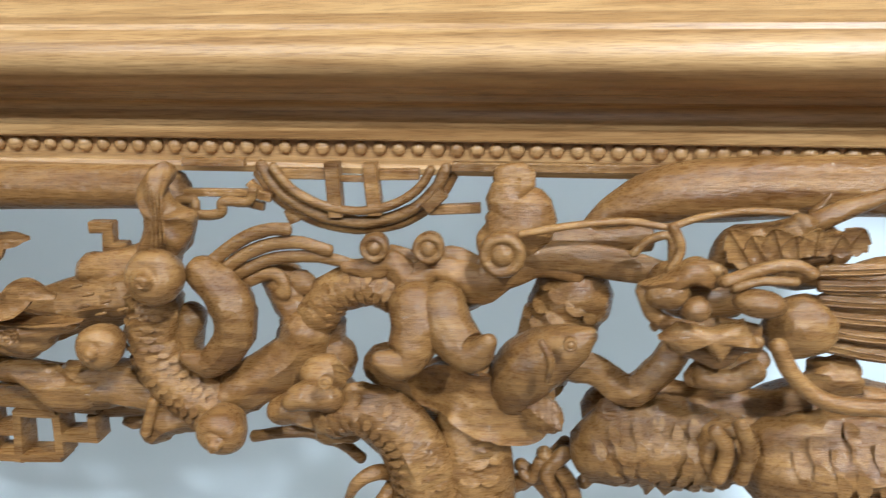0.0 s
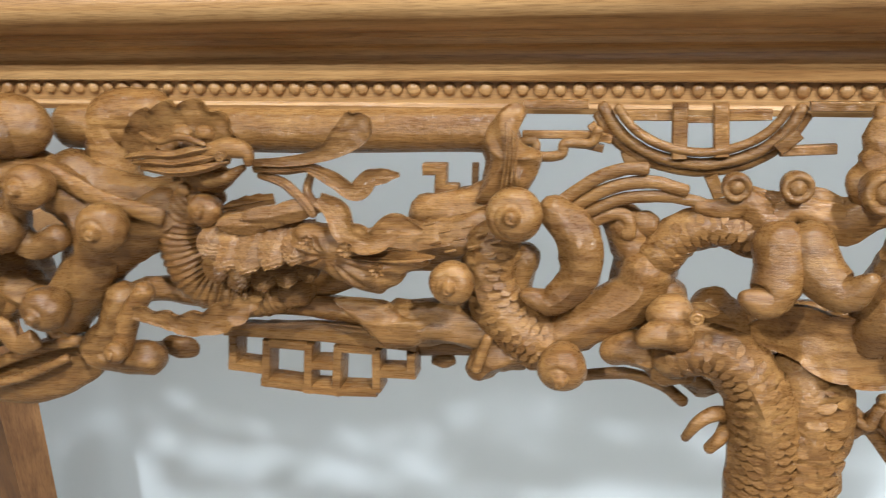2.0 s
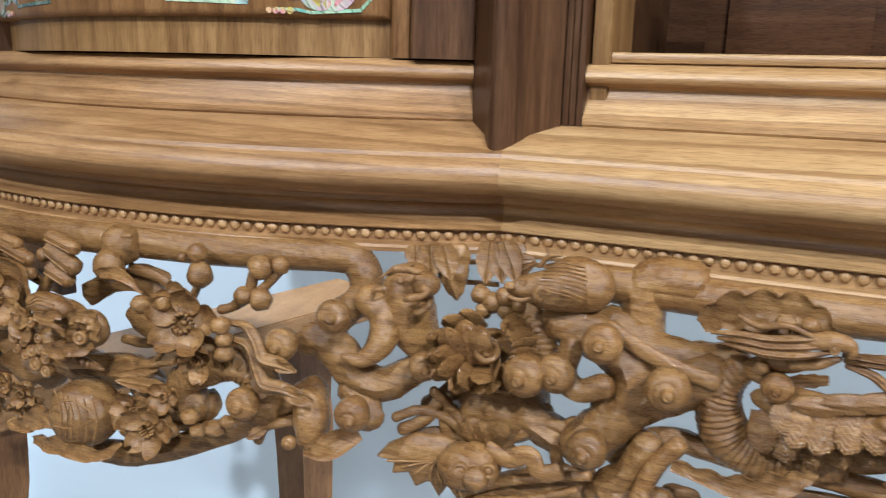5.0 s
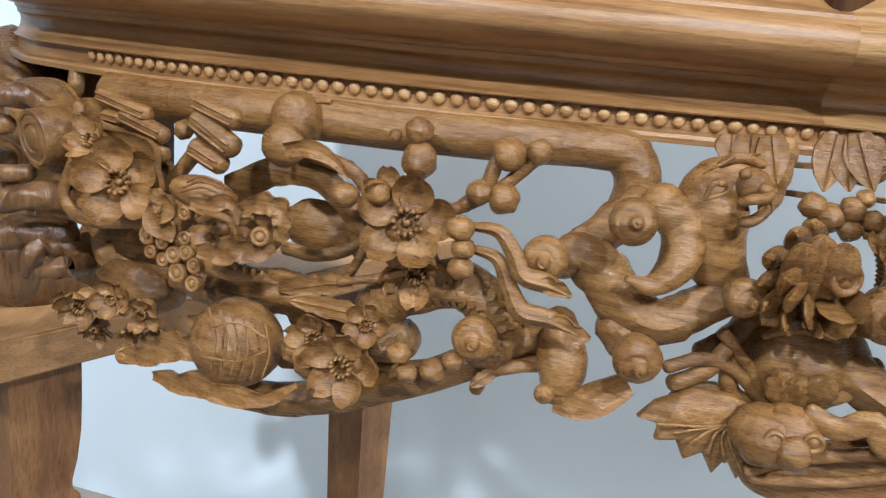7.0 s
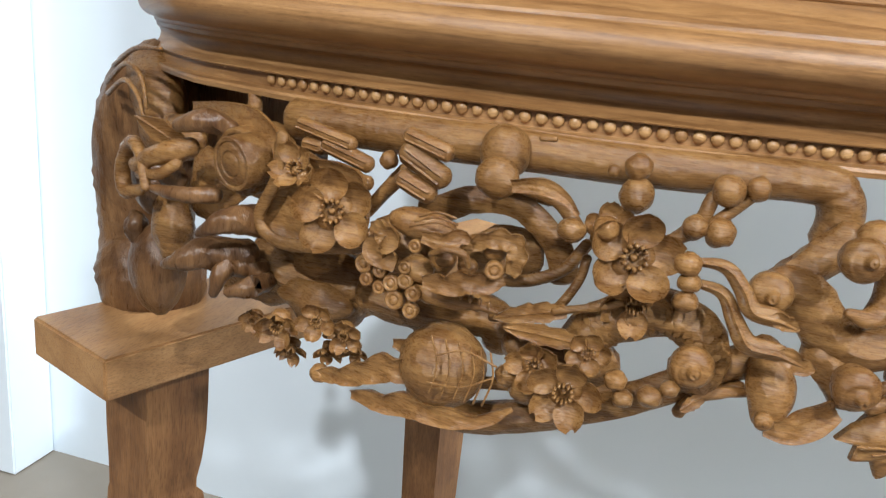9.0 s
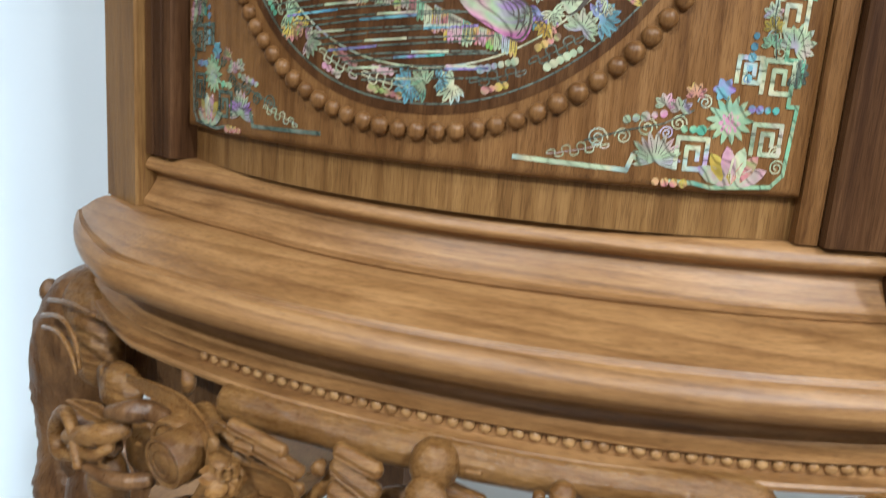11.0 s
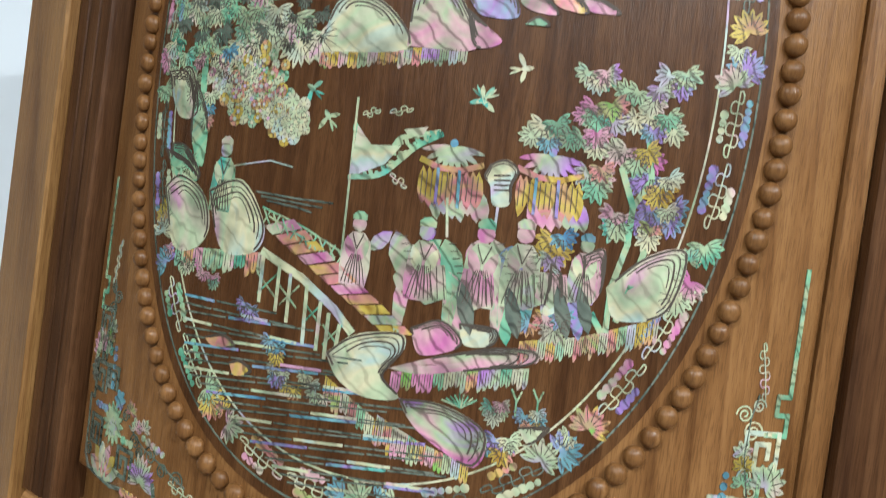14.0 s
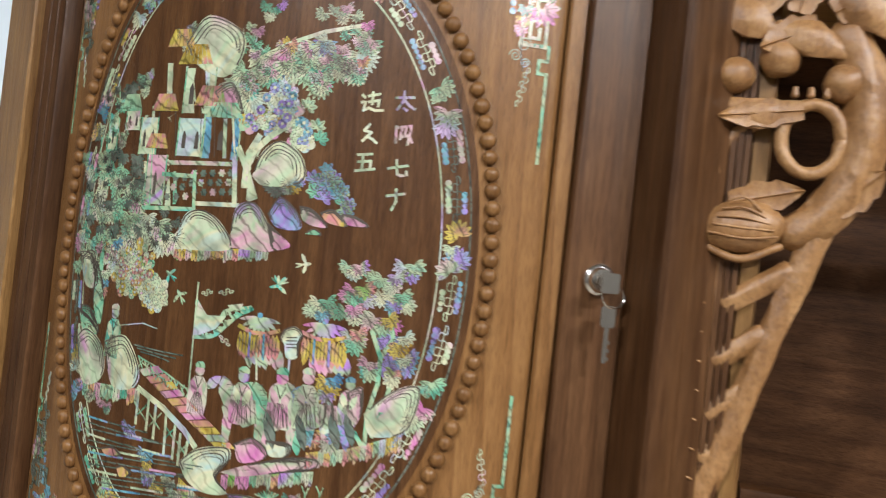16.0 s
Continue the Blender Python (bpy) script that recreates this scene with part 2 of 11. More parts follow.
def run_out(profile, s0, step=0.012):
    """The bowed moulding, rounded off where it returns along the side."""
    bm = bmesh.new()
    n = int((0.03 - s0) / step) + 1
    rings = []
    for i in range(n + 1):
        s = s0 + (0.03 - s0) * i / n
        k = min(1.0, max(0.0, (-0.56 - s) / 0.2))
        rings.append([at(s + k * 1.1 * (0.045 - w), -0.02 + (w + 0.02) * (1 - 0.8 * k) if w > -0.02 else w, z, False) for w, z in profile])
    loft(bm, rings)
    return bm


stand = thing("carved_stand", "golden hardwood stand with bead moulding and pierced carved apron", "furniture stand")
NOSE = [(-0.13, 0.7587)] + [(-0.015, 0.7587)] + smooth_profile([(-0.012, 0.7580), (0.006, 0.7512), (0.020, 0.7438), (0.0305, 0.7392)]) + [(0.0315, 0.7372), (0.0335, 0.7378), (0.0345, 0.7358), (0.0365, 0.7366)] \
    + smooth_profile([(0.039, 0.7352), (0.0445, 0.7290), (0.0455, 0.7215), (0.0405, 0.7140), (0.030, 0.7092), (0.016, 0.7072)]) \
    + [(0.0145, 0.7045), (0.0115, 0.7035), (0.0105, 0.7010), (0.0105, 0.7000)] + smooth_profile([(0.0100, 0.6996), (0.0055, 0.6980), (0.0035, 0.6945), (0.0050, 0.6900), (0.0088, 0.6862), (0.0140, 0.6832), (0.0175, 0.6820)]) \
    + [(0.0186, 0.6814), (0.0180, 0.6804), (0.0125, 0.6800), (0.0125, 0.6702), (0.016, 0.6699), (0.0235, 0.6692), (0.0248, 0.6672), (0.0240, 0.6640), (-0.13, 0.6640)]
part("top_moulding", run_out(NOSE, SL - 0.148), M_MOULD_SHADED, stand, "bowed moulding with rolled nose and hollow")
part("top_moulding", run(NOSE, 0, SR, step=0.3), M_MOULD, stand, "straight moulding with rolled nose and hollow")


def ball_mesh(name, r, flat, mat, seg=10):
    bm = bmesh.new()
    bmesh.ops.create_uvsphere(bm, u_segments=seg, v_segments=6, radius=r)
    for v in bm.verts:
        v.co.y *= flat
    me = bpy.data.meshes.new(name)
    bm.to_mesh(me)
    bm.free()
    me.materials.append(mat)
    me.shade_smooth()
    return me


def frame_at(s, w, z):
    """An axis frame on the front: x along, y inwards, z up."""
    a, b = at(s, w, z), at(s, w + 0.01, z)
    y = (a - b).normalized()
    x = Vector((y.y, -y.x, 0))
    return Matrix((( x.x, y.x, 0, a.x), (x.y, y.y, 0, a.y), (0, 0, 1, a.z), (0, 0, 0, 1)))


BEADM = ball_mesh("bead", 0.0041, 0.7, M_MOULD, 10)
PITCH = 0.0103
k = 0
while True:
    s = -0.485 + PITCH * k
    k += 1
    if s > 0.86:
        break
    b = new("bead", BEADM)
    b.parent = stand
    b.matrix_local = frame_at(s, 0.0132, 0.6756) @ Matrix.Scale(random.uniform(0.9, 1.07), 4) @ pose(0, 0, 0, 0, random.uniform(-15, 15), random.uniform(-15, 15))

# ---------------------------------------------------------------- the cabinet
cabinet = thing("display_cabinet", "golden hardwood cabinet with bowed inlaid side door and open centre niche", "cabinet")
BASE = [(-0.12, 0.7588), (-0.016, 0.7588), (-0.0145, 0.7605), (-0.0145, 0.765)] + smooth_profile([(-0.0165, 0.767), (-0.0215, 0.774), (-0.026, 0.7815), (-0.027, 0.7865)]) + [(-0.024, 0.7885), (-0.0225, 0.7895)] \
    + smooth_profile([(-0.0185, 0.7905), (-0.0165, 0.794), (-0.0185, 0.799), (-0.0225, 0.8030)]) + [(-0.03, 0.8045), (-0.12, 0.8045)]
DL, DR = -0.655, -0.058
part("base_moulding", run(BASE, DL - 0.012, -0.0262, cab), M_MOULD_SHADED, cabinet, "bowed base moulding with raised lip")
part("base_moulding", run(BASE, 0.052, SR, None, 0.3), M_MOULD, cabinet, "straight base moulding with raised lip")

TOPZ = 1.47


def bow(s):
    """The door's own fuller bow."""
    return -0.003 - 0.45 * (s + 0.29) ** 2


door = part("door", run([(-0.055, 0.8046), (-0.0225, 0.8046), (-0.0225, TOPZ), (-0.055, TOPZ)], -0.5885, -0.078, lambda s: bow(s) + 0.012), M_FRAME, cabinet, "bowed door inlaid with mother-of-pearl")
# raised panel with rounded rim
PL, PR, PB, PT = -0.5785, -0.0985, 0.8385, 1.4115
bm = bmesh.new()
NU, NV = 60, 40
grid = {}
for i in range(NU + 1):
    for j in range(NV + 1):
        u, v = i / NU, j / NV
        s, z = PL + (PR - PL) * u, PB + (PT - PB) * v
        grid[i, j] = bm.verts.new(at(s, bow(s) - 0.001, z))
for i in range(NU):
    for j in range(NV):
        bm.faces.new((grid[i, j], grid[i + 1, j], grid[i + 1, j + 1], grid[i, j + 1]))
rim = [grid[i, 0] for i in range(NU + 1)] + [grid[NU, j] for j in range(1, NV + 1)] + [grid[i, NV] for i in range(NU - 1, -1, -1)] + [grid[0, j] for j in range(NV - 1, 0, -1)]
prev = rim
centre_s, centre_z = (PL + PR) / 2, (PB + PT) / 2
rim_sz = [(PL + (PR - PL) * i / NU, PB) for i in range(NU + 1)] + [(PR, PB + (PT - PB) * j / NV) for j in range(1, NV + 1)] + [(PL + (PR - PL) * i / NU, PT) for i in range(NU - 1, -1, -1)] + [(PL, PB + (PT - PB) * j / NV) for j in range(NV - 1, 0, -1)]
for grow, drop in ((0.003, 0.001), (0.0052, 0.003), (0.006, 0.006), (0.0055, 0.02)):
    ring = []
    for s, z in rim_sz:
        ss = s + (grow if s >= PR - 1e-6 else -grow if s <= PL + 1e-6 else 0)
        zz = z + (grow if z >= PT - 1e-6 else -grow if z <= PB + 1e-6 else 0)
        ring.append(bm.verts.new(at(ss, bow(s) - 0.001 - drop, zz)))
    for i in range(len(ring)):
        j = (i + 1) % len(ring)
        bm.faces.new((prev[i], prev[j], ring[j], ring[i]))
    prev = ring
part("panel", bm, M_PANEL, door, "raised panel with rounded rim")


def upright(name, s0, s1, w1, mat, label, shift=None, w0=-0.09, reeds=0):
    """A vertical stile, with reeds along it."""
    bm = bmesh.new()
    prof = [(s0, w0)]
    if reeds:
        n = reeds
        for k in range(n):
            a, b = s0 + (s1 - s0) * k / n, s0 + (s1 - s0) * (k + 1) / n
            d = (b - a) * 0.12
            prof += [(a + d * 0.2, w1 - 0.003), (a + d, w1), (b - d, w1), (b - d * 0.2, w1 - 0.003)]
    else:
        prof += [(s0, w1 - 0.002), (s0 + 0.002, w1), (s1 - 0.002, w1), (s1, w1 - 0.002)]
    prof.append((s1, w0))
    rings = [[at(min(s, -1e-5) if s1 <= 0 else s, w + (shift(s) if shift else 0), z) for s, w in prof] for z in (0.759 if s1 > -0.02 or s0 < -0.65 else 0.8046, TOPZ)]
    loft(bm, rings)
    return part(name, bm, mat, cabinet, label)


upright("stile", -0.0915, -0.0758, -0.021, M_PANEL, "brown edge strip beside the door", None)
upright("stile", -0.0755, -0.026, -0.014, M_POST, "dark reddish strip that carries the lock", None)
upright("stile", -0.7026, -0.6345, -0.022, M_FRAME, "light outer corner strip", None)
upright("stile", -0.634, -0.5885, -0.030, M_POST, "dark strip beside the door", None, reeds=3)

# wedge-shaped post on the bend
bm = bmesh.new()
tip = at(0, 0.030, 0)
a, b = at(-0.0255, -0.013, 0), at(0.036, -0.013, 0)
back_a, back_b = at(-0.0255, -0.09, 0), at(0.036, -0.09, 0)
mid_a, mid_b = a.lerp(tip, 0.62), b.lerp(tip, 0.55)
g1, g2 = a.lerp(tip, 0.60), b.lerp(tip, 0.50)
inward = Vector((0.03, 0.93, 0)).normalized() * 0.0025
outline = [back_a, a, g1 + inward, mid_a, tip + Vector((-0.004, 0.002, 0)), tip, tip + Vector((0.004, 0.002, 0)), mid_b, g2 + inward, b, back_b]
loft(bm, [[Vector((p.x, p.y, z)) for p in outline] for z in (0.7385, TOPZ)])
part("corner_post", bm, M_POST, cabinet, "dark wedge-shaped corner post")

# the open centre: frame, floor and back of the niche
upright("stile", 0.0365, 0.052, -0.014, M_POST, "dark reeded strip of the centre frame", None, reeds=3)
upright("stile", 0.0525, 0.068, -0.024, M_FRAME, "inner strip of the centre frame", None, reeds=1)
part("niche_floor", board(0.03, SR, -0.42, -0.03, 0.79, 0.8), M_NICHE_SHADE, cabinet)
part("niche_back", board(0.0, SR, -0.45, -0.43, 0.76, TOPZ), M_NICHE_SHADE, cabinet, "wooden niche back, darkened for the shade inside")
part("niche_side", board(0.02, 0.036, -0.43, -0.09, 0.80, TOPZ), M_NICHE_SHADE, cabinet)
part("top_board", board(DL - 0.02, 0, -0.45, 0.0, TOPZ, TOPZ + 0.03), M_MOULD, cabinet)
part("top_board", board(0, SR, -0.45, 0.0, TOPZ, TOPZ + 0.03), M_MOULD, cabinet)
part("inner_rail", board(0.068, SR, -0.045, -0.026, 0.8046, 0.8125, bevel=0.003), M_MOULD, cabinet)
# The first drawer front takes the shade-darkened wood, the others the plain one.
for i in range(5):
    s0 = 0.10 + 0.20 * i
    part("back_panel", board(s0, s0 + 0.165, -0.30, -0.275, 0.80, 0.93, bevel=0.006), M_FRAME if i else M_NICHE_SHADE, cabinet, "raised wooden drawer front inside the niche")
    part("back_panel_field", board(s0 + 0.02, s0 + 0.145, -0.276, -0.271, 0.815, 0.912, bevel=0.002), M_FRAME if i else M_NICHE_SHADE, cabinet)
# left side and back of the cabinet and stand
pA = at(-0.7026, -0.024, 0)
bm = bmesh.new()
side_back = Vector((pA.x + 0.01, pA.y + 0.36, 0))
loft(bm, [[Vector((p.x, p.y, z)) for p in (pA, side_back, side_back + Vector((0.02, 0, 0)), pA + Vector((0.02, 0.012, 0)))] for z in (0.759, TOPZ)])
part("side_panel", bm, M_FRAME, cabinet)
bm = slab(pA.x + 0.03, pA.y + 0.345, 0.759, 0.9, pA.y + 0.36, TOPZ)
part("back_board", bm, M_NICHE_SHADE, cabinet)
bm = slab(pA.x - 0.035, pA.y + 0.045, 0.69, pA.x + 0.1, pA.y + 0.37, 0.7585, 0.004)
part("side_moulding", bm, M_MOULD, stand)

# ---------------------------------------------------------------- the low table under the corner
bench = thing("trestle_table", "sturdy light brown wooden table with shaped legs carrying the stand", "table")
TB = Matrix.Translation((-1.1035, 0.492, -0.034)) @ Matrix.Rotation(radians(-22), 4, "Z")


def bench_part(name, bm, label="", mat=None):
    bm.transform(TB)
    return part(name, bm, mat or M_BENCH, bench, label)


bench_part("top_beam", slab(-0.135, 0.0, 0.403, 0.0, 0.74, 0.445, 0.0025), "planed beam with a sharp arris")


def bench_leg(x, y, dx, dy):
    """A square leg, swelling below the beam, waisted and stepped at its foot."""
    bm = bmesh.new()
    rings = []
    for z, h, ox in ((0.404, 0.036, 0), (0.36, 0.0355, 0), (0.32, 0.035, 0.001), (0.285, 0.033, 0.003), (0.262, 0.031, 0.006), (0.252, 0.031, 0.006), (0.245, 0.034, 0.003), (0.22, 0.036, 0.002), (0.15, 0.034, 0.004), (-0.1, 0.03, 0.008), (FLOOR + 0.034, 0.028, 0.01)):
        cx, cy = x - ox * dx, y - ox * dy
        rings.append([Vector((cx - h * 1.1, cy - h, z)), Vector((cx + h * 1.1, cy - h, z)), Vector((cx + h * 1.1, cy + h, z)), Vector((cx - h * 1.1, cy + h, z))])
    loft(bm, rings)
    bench_part("leg", bm, "square leg with a waisted foot", M_LEG)


bench_leg(-0.062, 0.09, 0, 1)
bench_leg(-0.086, 0.610, 0, -1)
bench_part("stretcher", slab(-0.085, 0.12, -0.15, -0.045, 0.580, -0.105, 0.003))

# ---------------------------------------------------------------- carving tools
def outward(p):
    """The direction in which the front faces at a place."""
    k = min(1.0, max(0.0, (p.x + 0.50) / 0.08))
    v = Vector((p.x - OC.x, p.y - OC.y, 0)).normalized()
    return (v * (1 - k) + Vector((OUT.x, OUT.y, 0)) * k).normalized()


def spline(pts, sub):
    """Catmull-Rom through tuples of any length."""
    if len(pts) == 2:
        return [tuple(a + (b - a) * k / sub for a, b in zip(*pts)) for k in range(sub + 1)]
    p = [tuple(2 * a - b for a, b in zip(pts[0], pts[1]))] + list(pts) + [tuple(2 * a - b for a, b in zip(pts[-1], pts[-2]))]
    out = []
    for i in range(1, len(p) - 2):
        for k in range(sub):
            t = k / sub
            out.append(tuple(0.5 * (2 * b + (c - a) * t + (2 * a - 5 * b + 4 * c - d) * t * t + (3 * b - a - 3 * c + d) * t ** 3) for a, b, c, d in zip(p[i - 1], p[i], p[i + 1], p[i + 2])))
    out.append(tuple(pts[-1]))
    return out


def rings_along(pts, flat, sides, sub, rough, square):
    path = spline(pts, sub)
    rings, frames = [], []
    n = len(path)
    for k, (x, y, z, r) in enumerate(path):
        c = Vector((x, y, z))
        a, b = Vector(path[max(0, k - 1)][:3]), Vector(path[min(n - 1, k + 1)][:3])
        t = (b - a).normalized() if (b - a).length > 1e-7 else Vector((1, 0, 0))
        o = outward(c)
        side = t.cross(o)
        side = side.normalized() if side.length > 1e-4 else Vector((0, 0, 1))
        up = side.cross(t).normalized()
        up = up if up.dot(o) > 0 else -up
        frames.append((c, t, side, up, max(r, 0.0006)))
    def ring(c, side, up, r, k):
        out = []
        for i in range(sides):
            if square:
                u, v = ((1, 0.8), (0.8, 1), (-0.8, 1), (-1, 0.8), (-1, -1), (1, -1))[i]
            else:
                u, v = math.cos(2 * math.pi * i / sides), math.sin(2 * math.pi * i / sides)
            w = r * (1 + rough * noise.noise((c + side * u * r + up * v * r) * 160)) if rough else r
            if rough >= 0.1 and r > 0.007:
                w *= 1 + 0.08 * math.sin(5 * math.atan2(v, u) + 4 * noise.noise(c * 30))
            out.append(c + side * u * w + up * v * w * flat)
        return out
    for k, (c, t, side, up, r) in enumerate(frames):
        if k == 0 and not square:
            rings.append(ring(c - t * r * 0.62 * min(1, flat), side, up, r * 0.4, k))
            rings.append(ring(c - t * r * 0.36 * min(1, flat), side, up, r * 0.78, k))
        rings.append(ring(c, side, up, r, k))
        if k == n - 1 and not square:
            rings.append(ring(c + t * r * 0.36 * min(1, flat), side, up, r * 0.78, k))
            rings.append(ring(c + t * r * 0.62 * min(1, flat), side, up, r * 0.4, k))
    return rings, frames


def tube(name, *pts, flat=1.0, rough=0.12, grooves=0, mat=None, sub=5):
    """A carved limb, ribbon (flat below 1) or stem through places with radii; grooves cut lines along it."""
    bm = bmesh.new()
    sides = 16
    rings, frames = rings_along(pts, flat, sides, sub, rough, False)
    loft(bm, rings)
    if grooves:
        # raised strands along the face
        for g in range(grooves):
            u = -0.72 + 1.44 * (g + 0.5) / grooves
            v = math.sqrt(max(0.0, 1 - u * u)) * flat
            strand = [[c + side * (u * r + 0.28 * r / grooves * math.cos(q)) + up * (v * r + 0.24 * r * (1 + math.sin(q)) / grooves) for q in (0, 1.57, 3.14, 4.71)] for c, t, side, up, r in frames]
            if len(strand) > 1:
                loft(bm, strand)
    return part(name, bm, mat or M_CARVE, stand, smooth=50)


def bar(name, *pts, flat=1.0, mat=None):
    """A square fret bar through places with half widths."""
    bm = bmesh.new()
    for a, b in zip(pts, pts[1:]):
        c, d = Vector(a[:3]), Vector(b[:3])
        t = (d - c).normalized()
        ext = a[3] * 0.9
        a2, b2 = (*(c - t * ext * (a is not pts[0])), a[3]), (*(d + t * ext * (b is not pts[-1])), b[3])
        rings, _ = rings_along((a2, b2), flat, 6, 1, 0, True)
        loft(bm, rings)
    return part(name, bm, mat or M_CARVE, stand, smooth=25)


def facing(p, tilt=0.0, swing=0.0):
    """x to the right, z up, -y outwards at a place; tilt leans the face up, swing turns it to the right."""
    c = Vector(p[:3])
    o = outward(c)
    x = Vector((-o.y, o.x, 0))
    m = Matrix(((x.x, -o.x, 0, c.x), (x.y, -o.y, 0, c.y), (0, 0, 1, c.z), (0, 0, 0, 1)))
    return m @ Matrix.Rotation(radians(swing), 4, "Z") @ Matrix.Rotation(radians(-tilt), 4, "X")


def lathe(bm, m, profile, sides=16, wave=0.0, lobes=0):
    """Turns (radius, depth outwards) about the outward axis."""
    rows = []
    for r, d in profile:
        rows.append([m @ Vector((math.cos(2 * math.pi * i / sides) * r * (1 + wave * math.cos(lobes * 2 * math.pi * i / sides)), -d, math.sin(2 * math.pi * i / sides) * r * (1 + wave * math.cos(lobes * 2 * math.pi * i / sides)))) for i in range(sides)])
    vs = [[bm.verts.new(p) for p in row] for row in rows]
    for a, b in zip(vs, vs[1:]):
        for i in range(sides):
            j = (i + 1) % sides
            bm.faces.new((a[i], a[j], b[j], b[i]))
    bm.faces.new(vs[-1])
    return vs


def knob(name, p, tilt=0, swing=0):
    """A rounded branch end cut as a snail-like coil with a raised tip."""
    r = p[3] * 0.9
    bm = bmesh.new()
    m = facing(p, tilt, swing)
    sides, steps = 26, 22
    rows = [[m @ Vector((math.cos(2 * math.pi * i / sides) * q * r, -d * r, math.sin(2 * math.pi * i / sides) * q * r)) for i in range(sides + 1)] for q, d in ((0.75, -1.0), (0.98, -0.45), (1.04, -0.1))]
    for k in range(steps + 1):
        q = 1.03 * (1 - k / steps) + 0.02
        row = []
        for i in range(sides + 1):
            u = ((1.03 - q) / 0.72 + i / sides) % 1.0
            d = 0.62 * math.sqrt(max(0.0, 1 - (q / 1.06) ** 2)) + 0.11 * math.sqrt(max(0.0, 1 - (2 * u - 1) ** 2)) * min(1, 4 * (1.05 - q)) + 0.3 * min(1.0, max(0.0, (0.36 - q) / 0.14))
            row.append(m @ Vector((math.cos(2 * math.pi * i / sides) * q * r, -d * r, math.sin(2 * math.pi * i / sides) * q * r)))
        rows.append(row)
    loft(bm, rows, close=False)
    bmesh.ops.remove_doubles(bm, verts=bm.verts, dist=r * 0.004)
    return part(name, bm, M_CARVE, stand, smooth=50)


def ringed(name, p, tilt=0, swing=0):
    """A cloud curl with a hollow eye."""
    r = p[3]
    bm = bmesh.new()
    lathe(bm, facing(p, tilt, swing), [(0.85 * r, -1.2 * r), (r, -0.4 * r), (1.0 * r, 0.1 * r), (0.88 * r, 0.28 * r), (0.7 * r, 0.3 * r), (0.58 * r, 0.16 * r), (0.5 * r, 0.12 * r), (0.42 * r, 0.22 * r), (0.28 * r, 0.34 * r), (0.1 * r, 0.38 * r)])
    return part(name, bm, M_CARVE, stand, smooth=60)


def lump(name, p, ax, az, ay=None, turn=0, rough=0.1, mat=None):
    """A carved body: an uneven egg; ax, az, ay are its radii along, up and outwards."""
    ay = ay or min(ax, az)
    bm = bmesh.new()
    bmesh.ops.create_icosphere(bm, subdivisions=3, radius=1)
    m = facing(p) @ Matrix.Rotation(radians(turn), 4, "Y") @ Matrix.Diagonal((ax, ay, az, 1))
    for v in bm.verts:
        n = noise.noise(Vector(p[:3]) * 50 + v.co * 1.7)
        v.co *= 1 + rough * 1.6 * n
    bm.transform(m)
    return part(name, bm, mat or M_CARVE, stand, smooth=60)


def lobed(name, p, ax, az, ay, lobes=8, turn=0, depth=0.09):
    """A gourd-like body with rounded segments round its upright axis."""
    bm = bmesh.new()
    bmesh.ops.create_uvsphere(bm, u_segments=lobes * 6, v_segments=16, radius=1)
    for v in bm.verts:
        a = math.atan2(v.co.y, v.co.x)
        q = 1 - depth + depth * 1.6 * abs(math.sin(a * lobes / 2))
        v.co.x *= q
        v.co.y *= q
    bm.transform(facing(p) @ Matrix.Rotation(radians(turn), 4, "Y") @ Matrix.Diagonal((ax, ay, az, 1)))
    return part(name, bm, M_CARVE, stand, smooth=60)


def acanthus(name, root, tip, curl=0.3, teeth=4, mat=None):
    """A pointed leaf with toothed edges and a midrib, its tip bent outwards."""
    a, b = Vector(root[:3]), Vector(tip[:3])
    o = outward(a)
    t = b - a
    side = t.cross(o).normalized()
    half, length = root[3], t.length
    bm = bmesh.new()
    rows, n = [], teeth * 4
    for i in range(n + 1):
        v = i / n
        w = half * (math.sin(math.pi * min(1.0, v * 0.82 + 0.16)) ** 0.8) * (1.12 - 0.34 * ((v * teeth) % 1.0)) + 0.0006
        if i == n:
            w = 0.0006
        c = a + t * v + o * length * curl * (v * v - 0.25 * v)
        rows.append([c - side * w - o * half * 0.25, c - side * w + o * 0.0004, c - side * w * 0.5 - o * half * 0.05, c - side * half * 0.06 + o * half * 0.02, c + o * half * 0.14, c + side * half * 0.06 + o * half * 0.02, c + side * w * 0.5 - o * half * 0.05, c + side * w + o * 0.0004, c + side * w - o * half * 0.25])
    loft(bm, rows)
    return part(name, bm, mat or M_CARVE, stand, smooth=40)


